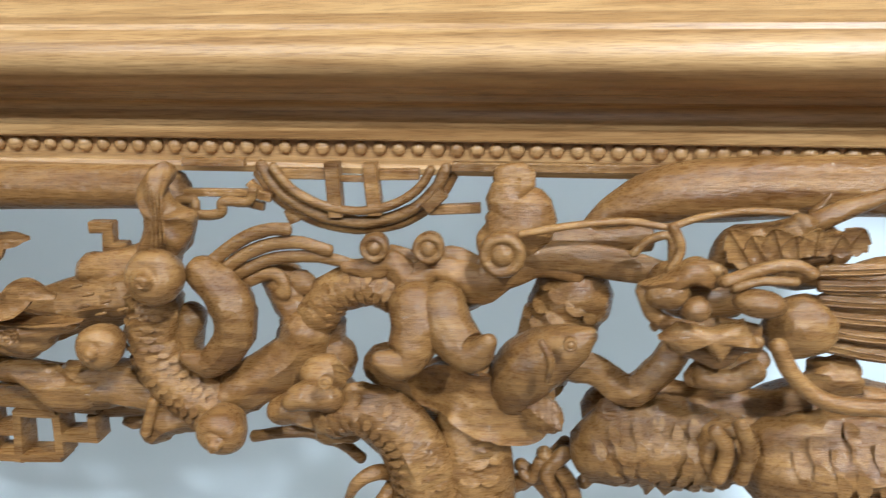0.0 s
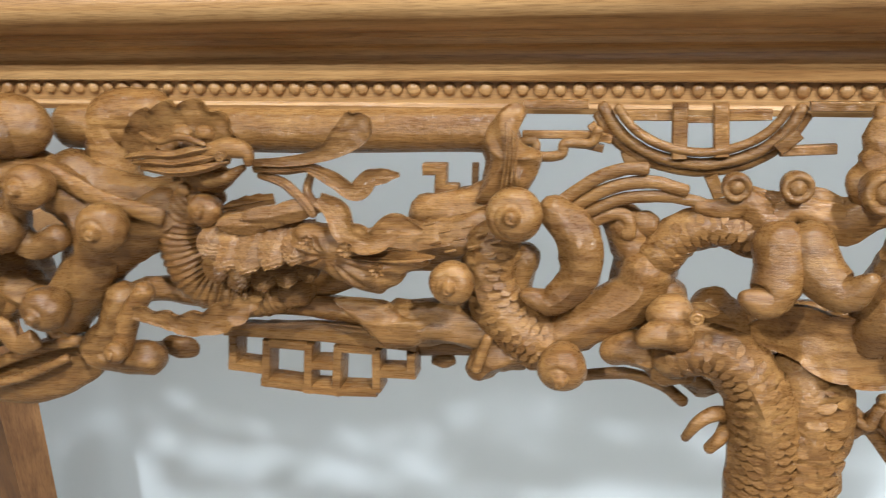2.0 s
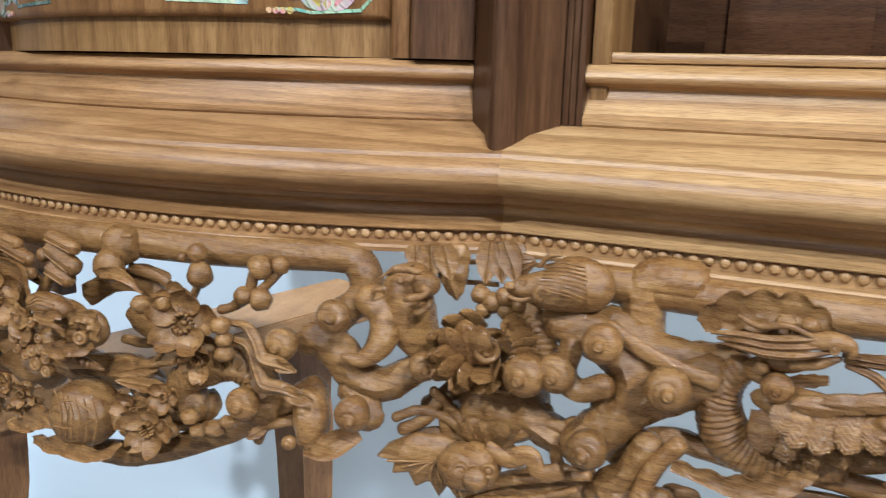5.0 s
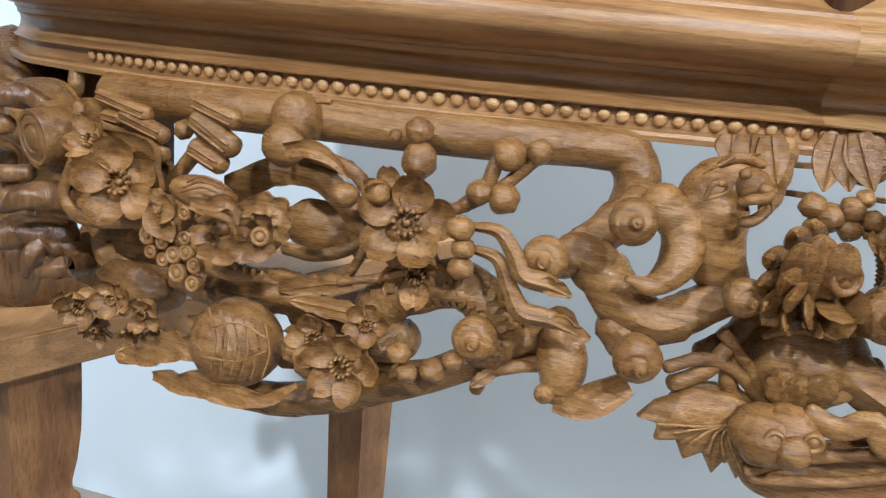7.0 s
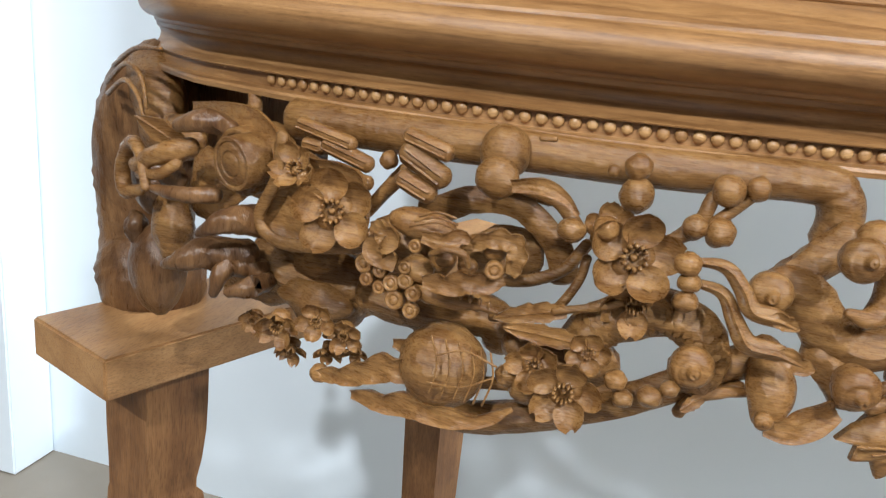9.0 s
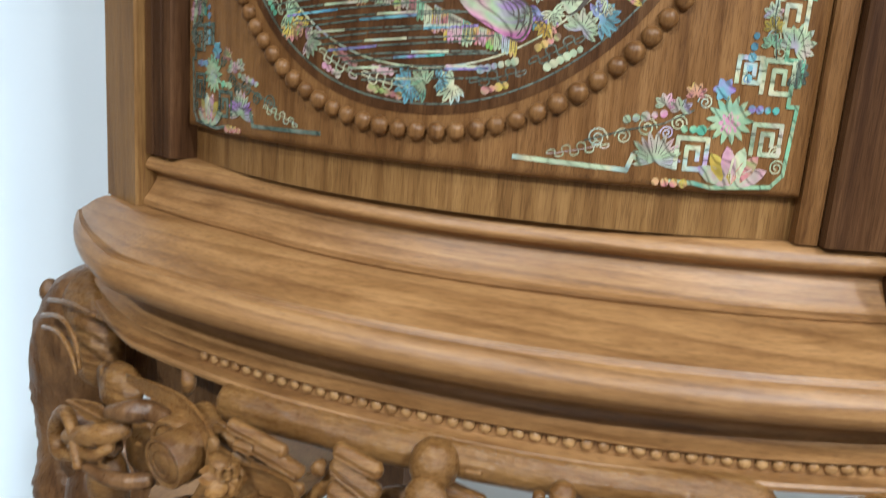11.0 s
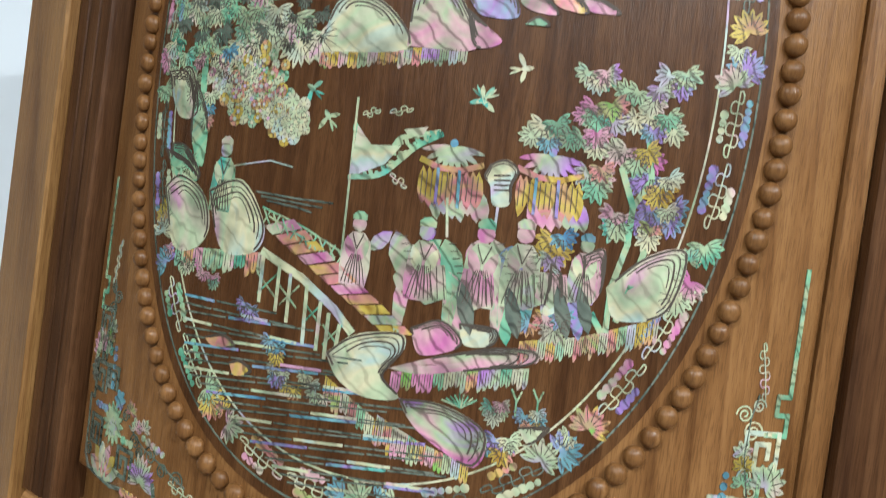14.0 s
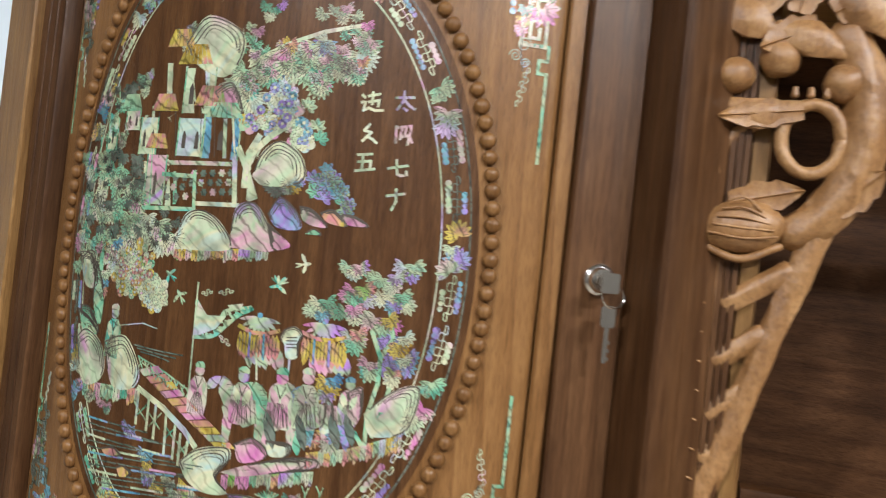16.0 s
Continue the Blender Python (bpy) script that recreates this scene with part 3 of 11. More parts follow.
def petal_mesh(bm, m, length, width, cup, base=0.12, rows=8, cols=6, tip=0.0):
    """One cupped petal growing along +z of m, its face to -y."""
    g = {}
    for layer, d in ((0, 0.0), (1, width * 0.12)):
        for i in range(rows + 1):
            v = i / rows
            half = width * max(base, math.sqrt(max(0.0, 1 - ((v - 0.52) / 0.5) ** 2))) * (1 - tip * v)
            for j in range(cols + 1):
                u = j / cols * 2 - 1
                lift = cup * (u * u * (0.35 + 0.45 * v) + max(0.0, v - 0.2) ** 2 * 1.5)
                g[layer, i, j] = bm.verts.new(m @ Vector((u * half, -lift + d, v * length)))
    for layer in (0, 1):
        for i in range(rows):
            for j in range(cols):
                q = [g[layer, i, j], g[layer, i, j + 1], g[layer, i + 1, j + 1], g[layer, i + 1, j]]
                bm.faces.new(q if layer == 0 else q[::-1])
    edge = [(0, j) for j in range(cols + 1)] + [(i, cols) for i in range(1, rows + 1)] + [(rows, j) for j in range(cols - 1, -1, -1)] + [(i, 0) for i in range(rows - 1, 0, -1)]
    for a, b in zip(edge, edge[1:] + edge[:1]):
        bm.faces.new((g[0, a[0], a[1]], g[1, a[0], a[1]], g[1, b[0], b[1]], g[0, b[0], b[1]]))


def blossom(name, p, turn=0, tilt=10, swing=0, petals=5, layers=1):
    """A plum blossom: cupped petals, a ring of stamens."""
    r = p[3]
    flower = tagged(new(name, bpy.data.meshes.new(name)), "")
    flower.parent = stand
    bm = bmesh.new()
    base = facing(p, tilt, swing)
    lathe(bm, base, [(0.5 * r, -0.6 * r), (0.5 * r, -0.05 * r), (0.3 * r, 0.02 * r)], 12)
    for k in range(12):
        a = 2 * math.pi * k / 12
        b = base @ Matrix.Translation((math.cos(a) * 0.25 * r, -0.2 * r, math.sin(a) * 0.25 * r)) @ Matrix.Rotation(-a, 4, "Y") @ Matrix.Diagonal((0.075 * r, 0.2 * r, 0.055 * r, 1))
        bmesh.ops.create_icosphere(bm, subdivisions=1, radius=1, matrix=b)
    bmesh.ops.create_icosphere(bm, subdivisions=1, radius=0.11 * r, matrix=base @ Matrix.Translation((0, -0.06 * r, 0)))
    bm.to_mesh(flower.data)
    bm.free()
    flower.data.materials.append(M_CARVE)
    flower.data.shade_smooth()
    for lay in range(layers):
        for k in range(petals):
            bm = bmesh.new()
            a = radians(turn + 360 / petals * (k + 0.5 * lay) + random.uniform(-6, 6))
            q = 1 - 0.28 * lay
            m = base @ Matrix.Translation((0, -0.03 * r - 0.12 * lay * r, 0)) @ Matrix.Rotation(a, 4, "Y") @ Matrix.Translation((0, 0.1 * r * (k % 2), 0.2 * r)) @ Matrix.Rotation(radians(random.uniform(-8, 8) + 5 * (-1) ** k + 16 * lay), 4, "X")
            petal_mesh(bm, m, r * 0.8 * q, r * 0.43 * q * (5 / petals) ** 0.8, r * 0.34)
            part("petal", bm, M_CARVE, flower, smooth=60)
    return flower


def plate(name, mid, *edge, lobes=0.0, count=9, dome=0.0, thick=0.004, veins=0, sharp=False):
    """A carved leaf or wing: a thin lobed sheet round a middle place, its edge through the other places."""
    c = Vector(mid[:3])
    loop = spline([*[tuple(e[:3]) for e in edge], tuple(edge[0][:3])], 6)[:-1]
    if sharp:
        ends = [Vector(e[:3]) for e in edge]
        loop = [a.lerp(b, k / 4) for a, b in zip(ends, ends[1:] + ends[:1]) for k in range(4)]
    o = outward(c)
    n = len(loop)
    bm = bmesh.new()
    rows = []
    for q, lift in ((1.0, -1.0), (1.0, 0.0), (0.93, 0.35), (0.7, 0.75), (0.45, 0.9), (0.2, 1.0)):
        row = []
        for k, e in enumerate(loop):
            e = Vector(e)
            wob = 1 + lobes * abs(math.sin(math.pi * count * k / n)) - lobes * 0.5 if q > 0.6 else 1
            d = (e - c) * q * wob
            h = (dome * lift if lift > 0 else 0) - (thick if lift < 0 else 0)
            if veins and 0.3 < q < 0.95:
                h += 0.0012 * math.cos(2 * math.pi * veins * k / n)
            row.append(c + d + o * h)
        rows.append(row)
    loft(bm, rows)
    return part(name, bm, M_CARVE, stand, smooth=40)


def scaled(name, *pts, size=0.008, cover=1.9, rough=0.1, flat=1.0):
    """A serpent's body with overlapping scales on its face."""
    body = tube(name, *pts, rough=rough, flat=flat)
    path = spline(pts, 12)
    bm = bmesh.new()
    run_, row = 0.0, 0
    for a, b in zip(path, path[1:]):
        pa, pb = Vector(a[:3]), Vector(b[:3])
        run_ += (pb - pa).length
        if run_ < size * 0.62:
            continue
        run_ = 0.0
        row += 1
        t = (pb - pa).normalized()
        o = outward(pa)
        side = t.cross(o).normalized()
        up = side.cross(t).normalized()
        up = up if up.dot(o) > 0 else -up
        n = max(2, int(cover * a[3] / size))
        for k in range(n + 1):
            ang = (k - n / 2 + 0.5 * (row % 2)) * size / a[3] * 0.95
            if abs(ang) > 1.45:
                continue
            nrm = up * math.cos(ang) * flat + side * math.sin(ang)
            nn = (up * math.cos(ang) + side * math.sin(ang) * flat).normalized()
            across = t.cross(nn).normalized()
            c = pa + nrm * a[3] * 1.0
            r = size * 0.53
            fan = [bm.verts.new(c + t * r * 0.8 * math.sin(q) + across * r * math.cos(q) + nn * r * (0.02 + 0.2 * max(0, math.sin(q)))) for q in [math.pi * (i / 7) for i in range(8)]]
            low = [bm.verts.new(c + t * r * 0.8 * math.sin(q) + across * r * math.cos(q) - nn * r * 0.3) for q in [math.pi * (i / 7) for i in range(8)]]
            hub = bm.verts.new(c - t * r * 0.25 + nn * r * 0.06)
            for i in range(7):
                bm.faces.new((hub, fan[i], fan[i + 1]))
                bm.faces.new((fan[i], low[i], low[i + 1], fan[i + 1]))
    tagged(part("scale_cover", bm, M_CARVE, body, smooth=30), kind="stuff")
    return body


def ruffle(name, *pts, lobes=5, depth=0.3, curl=0.3, mat=None, sub=8):
    """A carved frill: a thin sheet along places with half widths, its edges scalloped and curling."""
    bm = bmesh.new()
    _, frames = rings_along(pts, 1.0, 4, sub, 0, False)
    n, cols, rows = len(frames) - 1, 8, []
    for k, (c, t, side, up, r) in enumerate(frames):
        v = k / n
        face, back = [], []
        for j in range(cols + 1):
            u = j / cols * 2 - 1
            ph = math.pi * lobes * v + (0.7 if u > 0 else 0)
            half = r * (1 - depth * abs(u) ** 3 * (1 - abs(math.sin(ph)) ** 0.7))
            lift = r * curl * (u * u * (0.55 + 0.45 * math.cos(2 * ph)) - 0.25 * math.cos(3 * math.pi * u) * 0.4)
            p = c + side * u * half + up * lift
            face.append(p)
            back.append(p - up * (0.0012 + 0.16 * r))
        rows.append(face + back[::-1])
    loft(bm, rows)
    return part(name, bm, mat or M_CARVE, stand, smooth=50)


def quill(name, root, tip, lift=0.004, barbs=9, mat=None):
    """A feather with a midrib and slanting barbs, rounded to a point."""
    a, b = Vector(root[:3]), Vector(tip[:3])
    o, half = outward(a), root[3]
    side = (b - a).cross(o).normalized()
    bm = bmesh.new()
    rows, n, cols = [], barbs * 4, 8
    for i in range(n + 1):
        v = i / n
        w = half * (0.5 + 0.5 * min(1.0, v / 0.4)) * math.sqrt(max(0.0, 1 - (max(0.0, v - 0.55) / 0.45) ** 2)) + 0.0003
        c = a.lerp(b, v) + o * lift * math.sin(math.pi * v * 0.6)
        face = []
        for j in range(cols + 1):
            u = j / cols * 2 - 1
            h = half * 0.3 * (1 - u * u) + half * 0.09 * math.sin(2 * math.pi * (v * barbs + abs(u) * 1.6)) + (half * 0.12 if abs(u) < 0.1 else 0)
            face.append(c + side * u * w + o * h)
        rows.append(face + [p - o * half * 0.5 for p in face[::-1]])
    loft(bm, rows)
    return part(name, bm, mat or M_CARVE, stand, smooth=45)


def ribbed(name, *pts, pitch=0.005, depth=0.07, flat=1.0, mat=None):
    """A limb cut across with close ribs."""
    bm = bmesh.new()
    path = spline(pts, 20)
    run_, out, last = 0.0, [], Vector(path[0][:3])
    for p in path:
        run_ += (Vector(p[:3]) - last).length
        last = Vector(p[:3])
        out.append((*p[:3], p[3] * (1 + depth * math.sin(2 * math.pi * run_ / pitch))))
    rings, _ = rings_along(out, flat, 16, 1, 0.05, False)
    loft(bm, rings)
    return part(name, bm, mat or M_CARVE, stand, smooth=60)


def drum(name, p, depth, swing=0, tilt=0, mat=None):
    """A rolled scroll seen at its end: a flat face with a cut rim and a spiral."""
    r = p[3]
    bm = bmesh.new()
    lathe(bm, facing(p, tilt, swing), [(0.97 * r, -depth), (r, -depth * 0.5), (r, -0.06 * r), (0.95 * r, 0.0), (0.84 * r, 0.0), (0.8 * r, -0.05 * r), (0.74 * r, 0.0), (0.5 * r, 0.03 * r), (0.46 * r, -0.02 * r), (0.4 * r, 0.03 * r), (0.1 * r, 0.05 * r)], 28)
    return part(name, bm, mat or M_CARVE, stand, smooth=40)


# bowed side: bamboo rail, plum branches, lion mask and ball
tube("bamboo_rail", (-0.9077, 0.4640, 0.6531, 0.0155), (-0.8187, 0.4454, 0.6548, 0.0143), (-0.7563, 0.4391, 0.6560, 0.0137), (-0.6601, 0.4402, 0.6560, 0.0130), (-0.5727, 0.4524, 0.6577, 0.0127), (-0.5586, 0.4554, 0.6519, 0.0133), (-0.5535, 0.4566, 0.6379, 0.0134), (-0.5563, 0.4559, 0.6228, 0.0129), rough=0.03)
lump("fruit", (-0.7502, 0.4248, 0.6552), 0.0159, 0.0172, 0.0166, rough=0.04)
tube("fruit_stem", (-0.7251, 0.3961, 0.6702, 0.0018), (-0.7168, 0.3960, 0.6705, 0.0018))
tube("twig", (-0.7788, 0.4407, 0.6164, 0.0057), (-0.7589, 0.4393, 0.6263, 0.0056), (-0.7435, 0.4385, 0.6319, 0.0055), (-0.7207, 0.4380, 0.6280, 0.0054))
lump("bud", (-0.6706, 0.4114, 0.6590), 0.0077, 0.0081, 0.0077)
lump("bud", (-0.6693, 0.4115, 0.6427), 0.0099, 0.0104, 0.0099)
lump("bud", (-0.6205, 0.4161, 0.6524), 0.0091, 0.0095, 0.0091)
lump("bud", (-0.6049, 0.4183, 0.6547), 0.0066, 0.0069, 0.0066)
lump("bud", (-0.6346, 0.4144, 0.6291), 0.0071, 0.0074, 0.0071)
lump("bud", (-0.6209, 0.4161, 0.6277), 0.0086, 0.0090, 0.0086)
lump("bud", (-0.8222, 0.4176, 0.6414), 0.0058, 0.0061, 0.0058)
lump("bud", (-0.6838, 0.4107, 0.6550), 0.0037, 0.0039, 0.0037)
tube("bud_stem", (-0.6721, 0.4153, 0.6529, 0.0031), (-0.6744, 0.4152, 0.6337, 0.0031), (-0.6809, 0.4148, 0.6200, 0.0032))
tube("bud_stem", (-0.6080, 0.4219, 0.6494, 0.0037), (-0.6230, 0.4198, 0.6337, 0.0037), (-0.6435, 0.4175, 0.6201, 0.0038), (-0.6559, 0.4164, 0.6152, 0.0038))
tube("bud_stem", (-0.6275, 0.4193, 0.6472, 0.0043), (-0.6322, 0.4187, 0.6326, 0.0043), (-0.6435, 0.4175, 0.6201, 0.0044))
tube("leaf_bud", (-0.8878, 0.4259, 0.6553, 0.0053), (-0.8474, 0.4176, 0.6475, 0.0051), flat=0.9, grooves=2)
tube("leaf_bud", (-0.8666, 0.4212, 0.6448, 0.0058), (-0.8346, 0.4154, 0.6367, 0.0056), flat=0.9, grooves=2)
tube("leaf_bud", (-0.8704, 0.4220, 0.6291, 0.0050), (-0.8337, 0.4153, 0.6247, 0.0049), flat=0.9, grooves=2)
tube("leaf_bud", (-0.8079, 0.4116, 0.6595, 0.0059), (-0.7813, 0.4088, 0.6518, 0.0058), flat=0.9, grooves=2)
tube("leaf_bud", (-0.8086, 0.4117, 0.6495, 0.0074), (-0.7832, 0.4090, 0.6361, 0.0073), flat=0.9, grooves=2)
tube("leaf_bud", (-0.8105, 0.4120, 0.6324, 0.0067), (-0.7909, 0.4097, 0.6250, 0.0067), flat=0.9, grooves=2)
tube("leaf_bud", (-0.8829, 0.4248, 0.6428, 0.0048), (-0.8701, 0.4220, 0.6419, 0.0047), flat=0.9, grooves=2)
tube("bud_stem", (-0.8398, 0.4284, 0.6026, 0.0050), (-0.8260, 0.4262, 0.6192, 0.0049), (-0.8129, 0.4244, 0.6351, 0.0049))
tube("twig", (-0.9233, 0.4518, 0.6386, 0.0046), (-0.8782, 0.4401, 0.6258, 0.0045), (-0.8431, 0.4331, 0.6125, 0.0043))
blossom("plum_blossom", (-0.6650, 0.3857, 0.6133, 0.0261), turn=8, tilt=15, swing=10)
blossom("plum_blossom", (-0.6599, 0.3941, 0.5862, 0.0196), turn=30, tilt=-20)
blossom("plum_blossom", (-0.8467, 0.3910, 0.6099, 0.0261), turn=-10, tilt=10, swing=26)
blossom("plum_blossom", (-0.6903, 0.3724, 0.5329, 0.0209), turn=12, tilt=0)
blossom("plum_blossom", (-0.6806, 0.3788, 0.5556, 0.0128), turn=20, tilt=15)
blossom("plum_blossom", (-0.7088, 0.3760, 0.5427, 0.0162), turn=50)
blossom("plum_blossom", (-0.8817, 0.4101, 0.6281, 0.0169), turn=40, tilt=25)
blossom("plum_blossom", (-0.6795, 0.3969, 0.6231, 0.0153), turn=60, tilt=30)
lump("bud", (-0.6359, 0.3861, 0.6146), 0.0076, 0.0068, 0.0076)
lump("bud", (-0.6334, 0.3864, 0.6043), 0.0065, 0.0058, 0.0065)
lump("bud", (-0.6338, 0.3864, 0.5935), 0.0071, 0.0064, 0.0071)
lump("bud", (-0.6809, 0.3828, 0.6281), 0.0077, 0.0069, 0.0077)
lump("bud", (-0.6996, 0.3822, 0.6241), 0.0078, 0.0070, 0.0078)
lump("bud", (-0.6803, 0.3828, 0.5276), 0.0063, 0.0056, 0.0063)
lump("bud", (-0.6577, 0.3842, 0.5301), 0.0062, 0.0056, 0.0062)
lump("bud", (-0.6437, 0.3854, 0.5343), 0.0074, 0.0066, 0.0074)
lump("bud", (-0.6334, 0.3864, 0.5410), 0.0055, 0.0049, 0.0055)
lump("bud", (-0.6633, 0.3838, 0.5408), 0.0068, 0.0061, 0.0068)
lump("bud", (-0.7142, 0.3820, 0.5242), 0.0096, 0.0086, 0.0096)
lump("bud", (-0.7251, 0.3821, 0.5305), 0.0077, 0.0069, 0.0077)
lump("bud", (-0.6996, 0.3822, 0.5116), 0.0070, 0.0063, 0.0070)
tube("wavy_leaf", (-0.8940, 0.4130, 0.6492, 0.0046), (-0.8980, 0.4139, 0.6186, 0.0047), (-0.9125, 0.4176, 0.5886, 0.0048), (-0.8916, 0.4124, 0.5764, 0.0047), (-0.8413, 0.4023, 0.5844, 0.0045), (-0.8232, 0.3995, 0.5918, 0.0044), flat=0.6)
plate("cup_leaf", (-0.8736, 0.4125, 0.6111, 0.0004), (-0.9043, 0.4196, 0.6425, 0.0004), (-0.8729, 0.4123, 0.6359, 0.0003), (-0.8397, 0.4061, 0.6335, 0.0003), (-0.8309, 0.4047, 0.6073, 0.0003), (-0.8402, 0.4062, 0.5845, 0.0003), (-0.8961, 0.4176, 0.5747, 0.0004), (-0.9157, 0.4226, 0.5854, 0.0004), (-0.9000, 0.4185, 0.6142, 0.0004), lobes=0.06, dome=-0.006)
lump("lion_mask", (-0.8019, 0.4109, 0.5877), 0.0323, 0.0217, 0.0140, rough=0.06)
lump("mask_brow", (-0.7857, 0.3831, 0.6127), 0.0220, 0.0097, 0.0110, turn=6, rough=0.04)
tube("brow_line", (-0.7817, 0.3622, 0.6226, 0.0007), (-0.771, 0.3589, 0.6276, 0.0007), (-0.7601, 0.3607, 0.6254, 0.0007), rough=0)
tube("brow_line", (-0.7844, 0.3624, 0.6194, 0.0007), (-0.7708, 0.3589, 0.6247, 0.0007), (-0.759, 0.3607, 0.622, 0.0007), rough=0)
tube("brow_line", (-0.7872, 0.3627, 0.6162, 0.0007), (-0.7707, 0.3589, 0.6217, 0.0007), (-0.7578, 0.3606, 0.6187, 0.0007), rough=0)
ruffle("mask_frill", (-0.8157, 0.3763, 0.6082, 0.0046), (-0.8033, 0.3728, 0.6053, 0.0085), (-0.8121, 0.3759, 0.5936, 0.0076), (-0.7973, 0.3742, 0.5899, 0.0065), lobes=4, depth=0.3, curl=0.5)
ruffle("mask_frill", (-0.7786, 0.3605, 0.6124, 0.0037), (-0.7663, 0.3576, 0.6118, 0.0048), (-0.757, 0.3571, 0.6164, 0.0042), (-0.7508, 0.3588, 0.615, 0.0027), lobes=2, depth=0.15, curl=0.5)
tube("mask_lid", (-0.7729, 0.36, 0.603, 0.0015), (-0.7622, 0.3553, 0.6087, 0.0021), (-0.7521, 0.3548, 0.6074, 0.0021), (-0.7499, 0.3587, 0.6001, 0.0015))
ringed("mane_curl", (-0.7826, 0.3608, 0.6056, 0.004))
lump("mask_eye", (-0.7675, 0.3717, 0.598), 0.0060, 0.0053, 0.0050, rough=0.02)
lump("mask_cheek", (-0.7868, 0.3832, 0.5855), 0.0112, 0.0086, 0.0079)
ruffle("mask_frill", (-0.7777, 0.3654, 0.5849, 0.0038), (-0.7617, 0.3623, 0.5865, 0.0068), (-0.7478, 0.3606, 0.5909, 0.0069), (-0.7395, 0.3623, 0.5898, 0.0051), (-0.7312, 0.3661, 0.5941, 0.0036), lobes=4, depth=0.3, curl=0.5)
ruffle("mask_frill", (-0.7511, 0.3648, 0.6109, 0.0039), (-0.7368, 0.3613, 0.6177, 0.0059), (-0.7265, 0.3611, 0.6164, 0.0064), (-0.724, 0.361, 0.6079, 0.0055), (-0.7272, 0.3641, 0.5977, 0.0036), lobes=5, depth=0.35, curl=0.55)
lump("mask_nose", (-0.7496, 0.3867, 0.5977), 0.0146, 0.0146, 0.0095, rough=0.05)
lump("mask_bulb", (-0.7387, 0.3703, 0.6086), 0.0072, 0.0066, 0.0060, rough=0.03)
ringed("mask_nostril", (-0.7355, 0.3582, 0.6005, 0.0053), swing=15)
lump("mask_bulb", (-0.7534, 0.3709, 0.5961), 0.0062, 0.0056, 0.0049, rough=0.03)
tube("mask_jaw", (-0.7927, 0.3868, 0.572, 0.0054), (-0.7671, 0.3797, 0.571, 0.0055), (-0.7492, 0.3787, 0.5719, 0.0041), (-0.7351, 0.3782, 0.5695, 0.0013))
lump("tooth", (-0.7545, 0.3669, 0.5798), 0.0012, 0.0025, 0.0015)
lump("tooth", (-0.7489, 0.3667, 0.5789), 0.0012, 0.0025, 0.0015)
lump("tooth", (-0.7434, 0.3665, 0.5781), 0.0012, 0.0025, 0.0015)
lump("tooth", (-0.738, 0.3663, 0.5773), 0.0012, 0.0024, 0.0015)
ringed("mane_curl", (-0.8194, 0.3788, 0.5839, 0.0058), tilt=6)
ringed("mane_curl", (-0.8085, 0.3775, 0.582, 0.0047), tilt=6)
ringed("mane_curl", (-0.8005, 0.3766, 0.5757, 0.0053), tilt=6)
ringed("mane_curl", (-0.7924, 0.3757, 0.5872, 0.0042), tilt=6)
ringed("mane_curl", (-0.7917, 0.3757, 0.5788, 0.0049), tilt=6)
ringed("mane_curl", (-0.7978, 0.3763, 0.5655, 0.006), tilt=6)
ringed("mane_curl", (-0.7858, 0.3751, 0.572, 0.0049), tilt=6)
ringed("mane_curl", (-0.7869, 0.3752, 0.5611, 0.0049), tilt=6)
ringed("mane_curl", (-0.8082, 0.3774, 0.5714, 0.0044), tilt=6)
ringed("mane_curl", (-0.8172, 0.3785, 0.5746, 0.0044), tilt=6)
lump("fruit", (-0.7502, 0.4088, 0.6416), 0.0137, 0.0130, 0.0098, rough=0.05)
ruffle("leaf_sheath", (-0.736, 0.3833, 0.6435, 0.0037), (-0.718, 0.378, 0.6465, 0.0047), (-0.7051, 0.3781, 0.6418, 0.0029), (-0.697, 0.3802, 0.6333, 0.0012), lobes=1, depth=0.05, curl=0.6)
ruffle("wrapping_leaf", (-0.8562, 0.4009, 0.4931, 0.0044), (-0.8287, 0.3912, 0.503, 0.0076), (-0.8026, 0.3828, 0.5177, 0.0099), (-0.7778, 0.3784, 0.5207, 0.0083), (-0.7583, 0.3741, 0.5134, 0.005), lobes=5, depth=0.35, curl=0.5)
ruffle("wrapping_leaf", (-0.829, 0.3963, 0.4876, 0.0035), (-0.8058, 0.3882, 0.4909, 0.0075), (-0.7826, 0.3808, 0.4971, 0.0086), (-0.757, 0.3741, 0.498, 0.007), (-0.7338, 0.3732, 0.5028, 0.0044), (-0.7187, 0.373, 0.514, 0.0018), lobes=4, depth=0.3, curl=0.45)
ruffle("wrapping_leaf", (-0.8013, 0.3927, 0.5313, 0.0033), (-0.782, 0.3858, 0.5308, 0.0071), (-0.7668, 0.3797, 0.5262, 0.0063), (-0.7595, 0.3772, 0.5118, 0.0038), lobes=2, depth=0.2, curl=0.4)
lump("carved_ball", (-0.7682, 0.3938, 0.5230), 0.0277, 0.0271, 0.0271, rough=0.03)
tube("ball_line", (-0.7689, 0.3643, 0.5533, 0.0006), (-0.7641, 0.3640, 0.5360, 0.0006), (-0.7675, 0.3642, 0.5164, 0.0006), rough=0)
tube("ball_line", (-0.7595, 0.3607, 0.5542, 0.0006), (-0.7552, 0.3605, 0.5373, 0.0006), (-0.7588, 0.3606, 0.5183, 0.0006), rough=0)
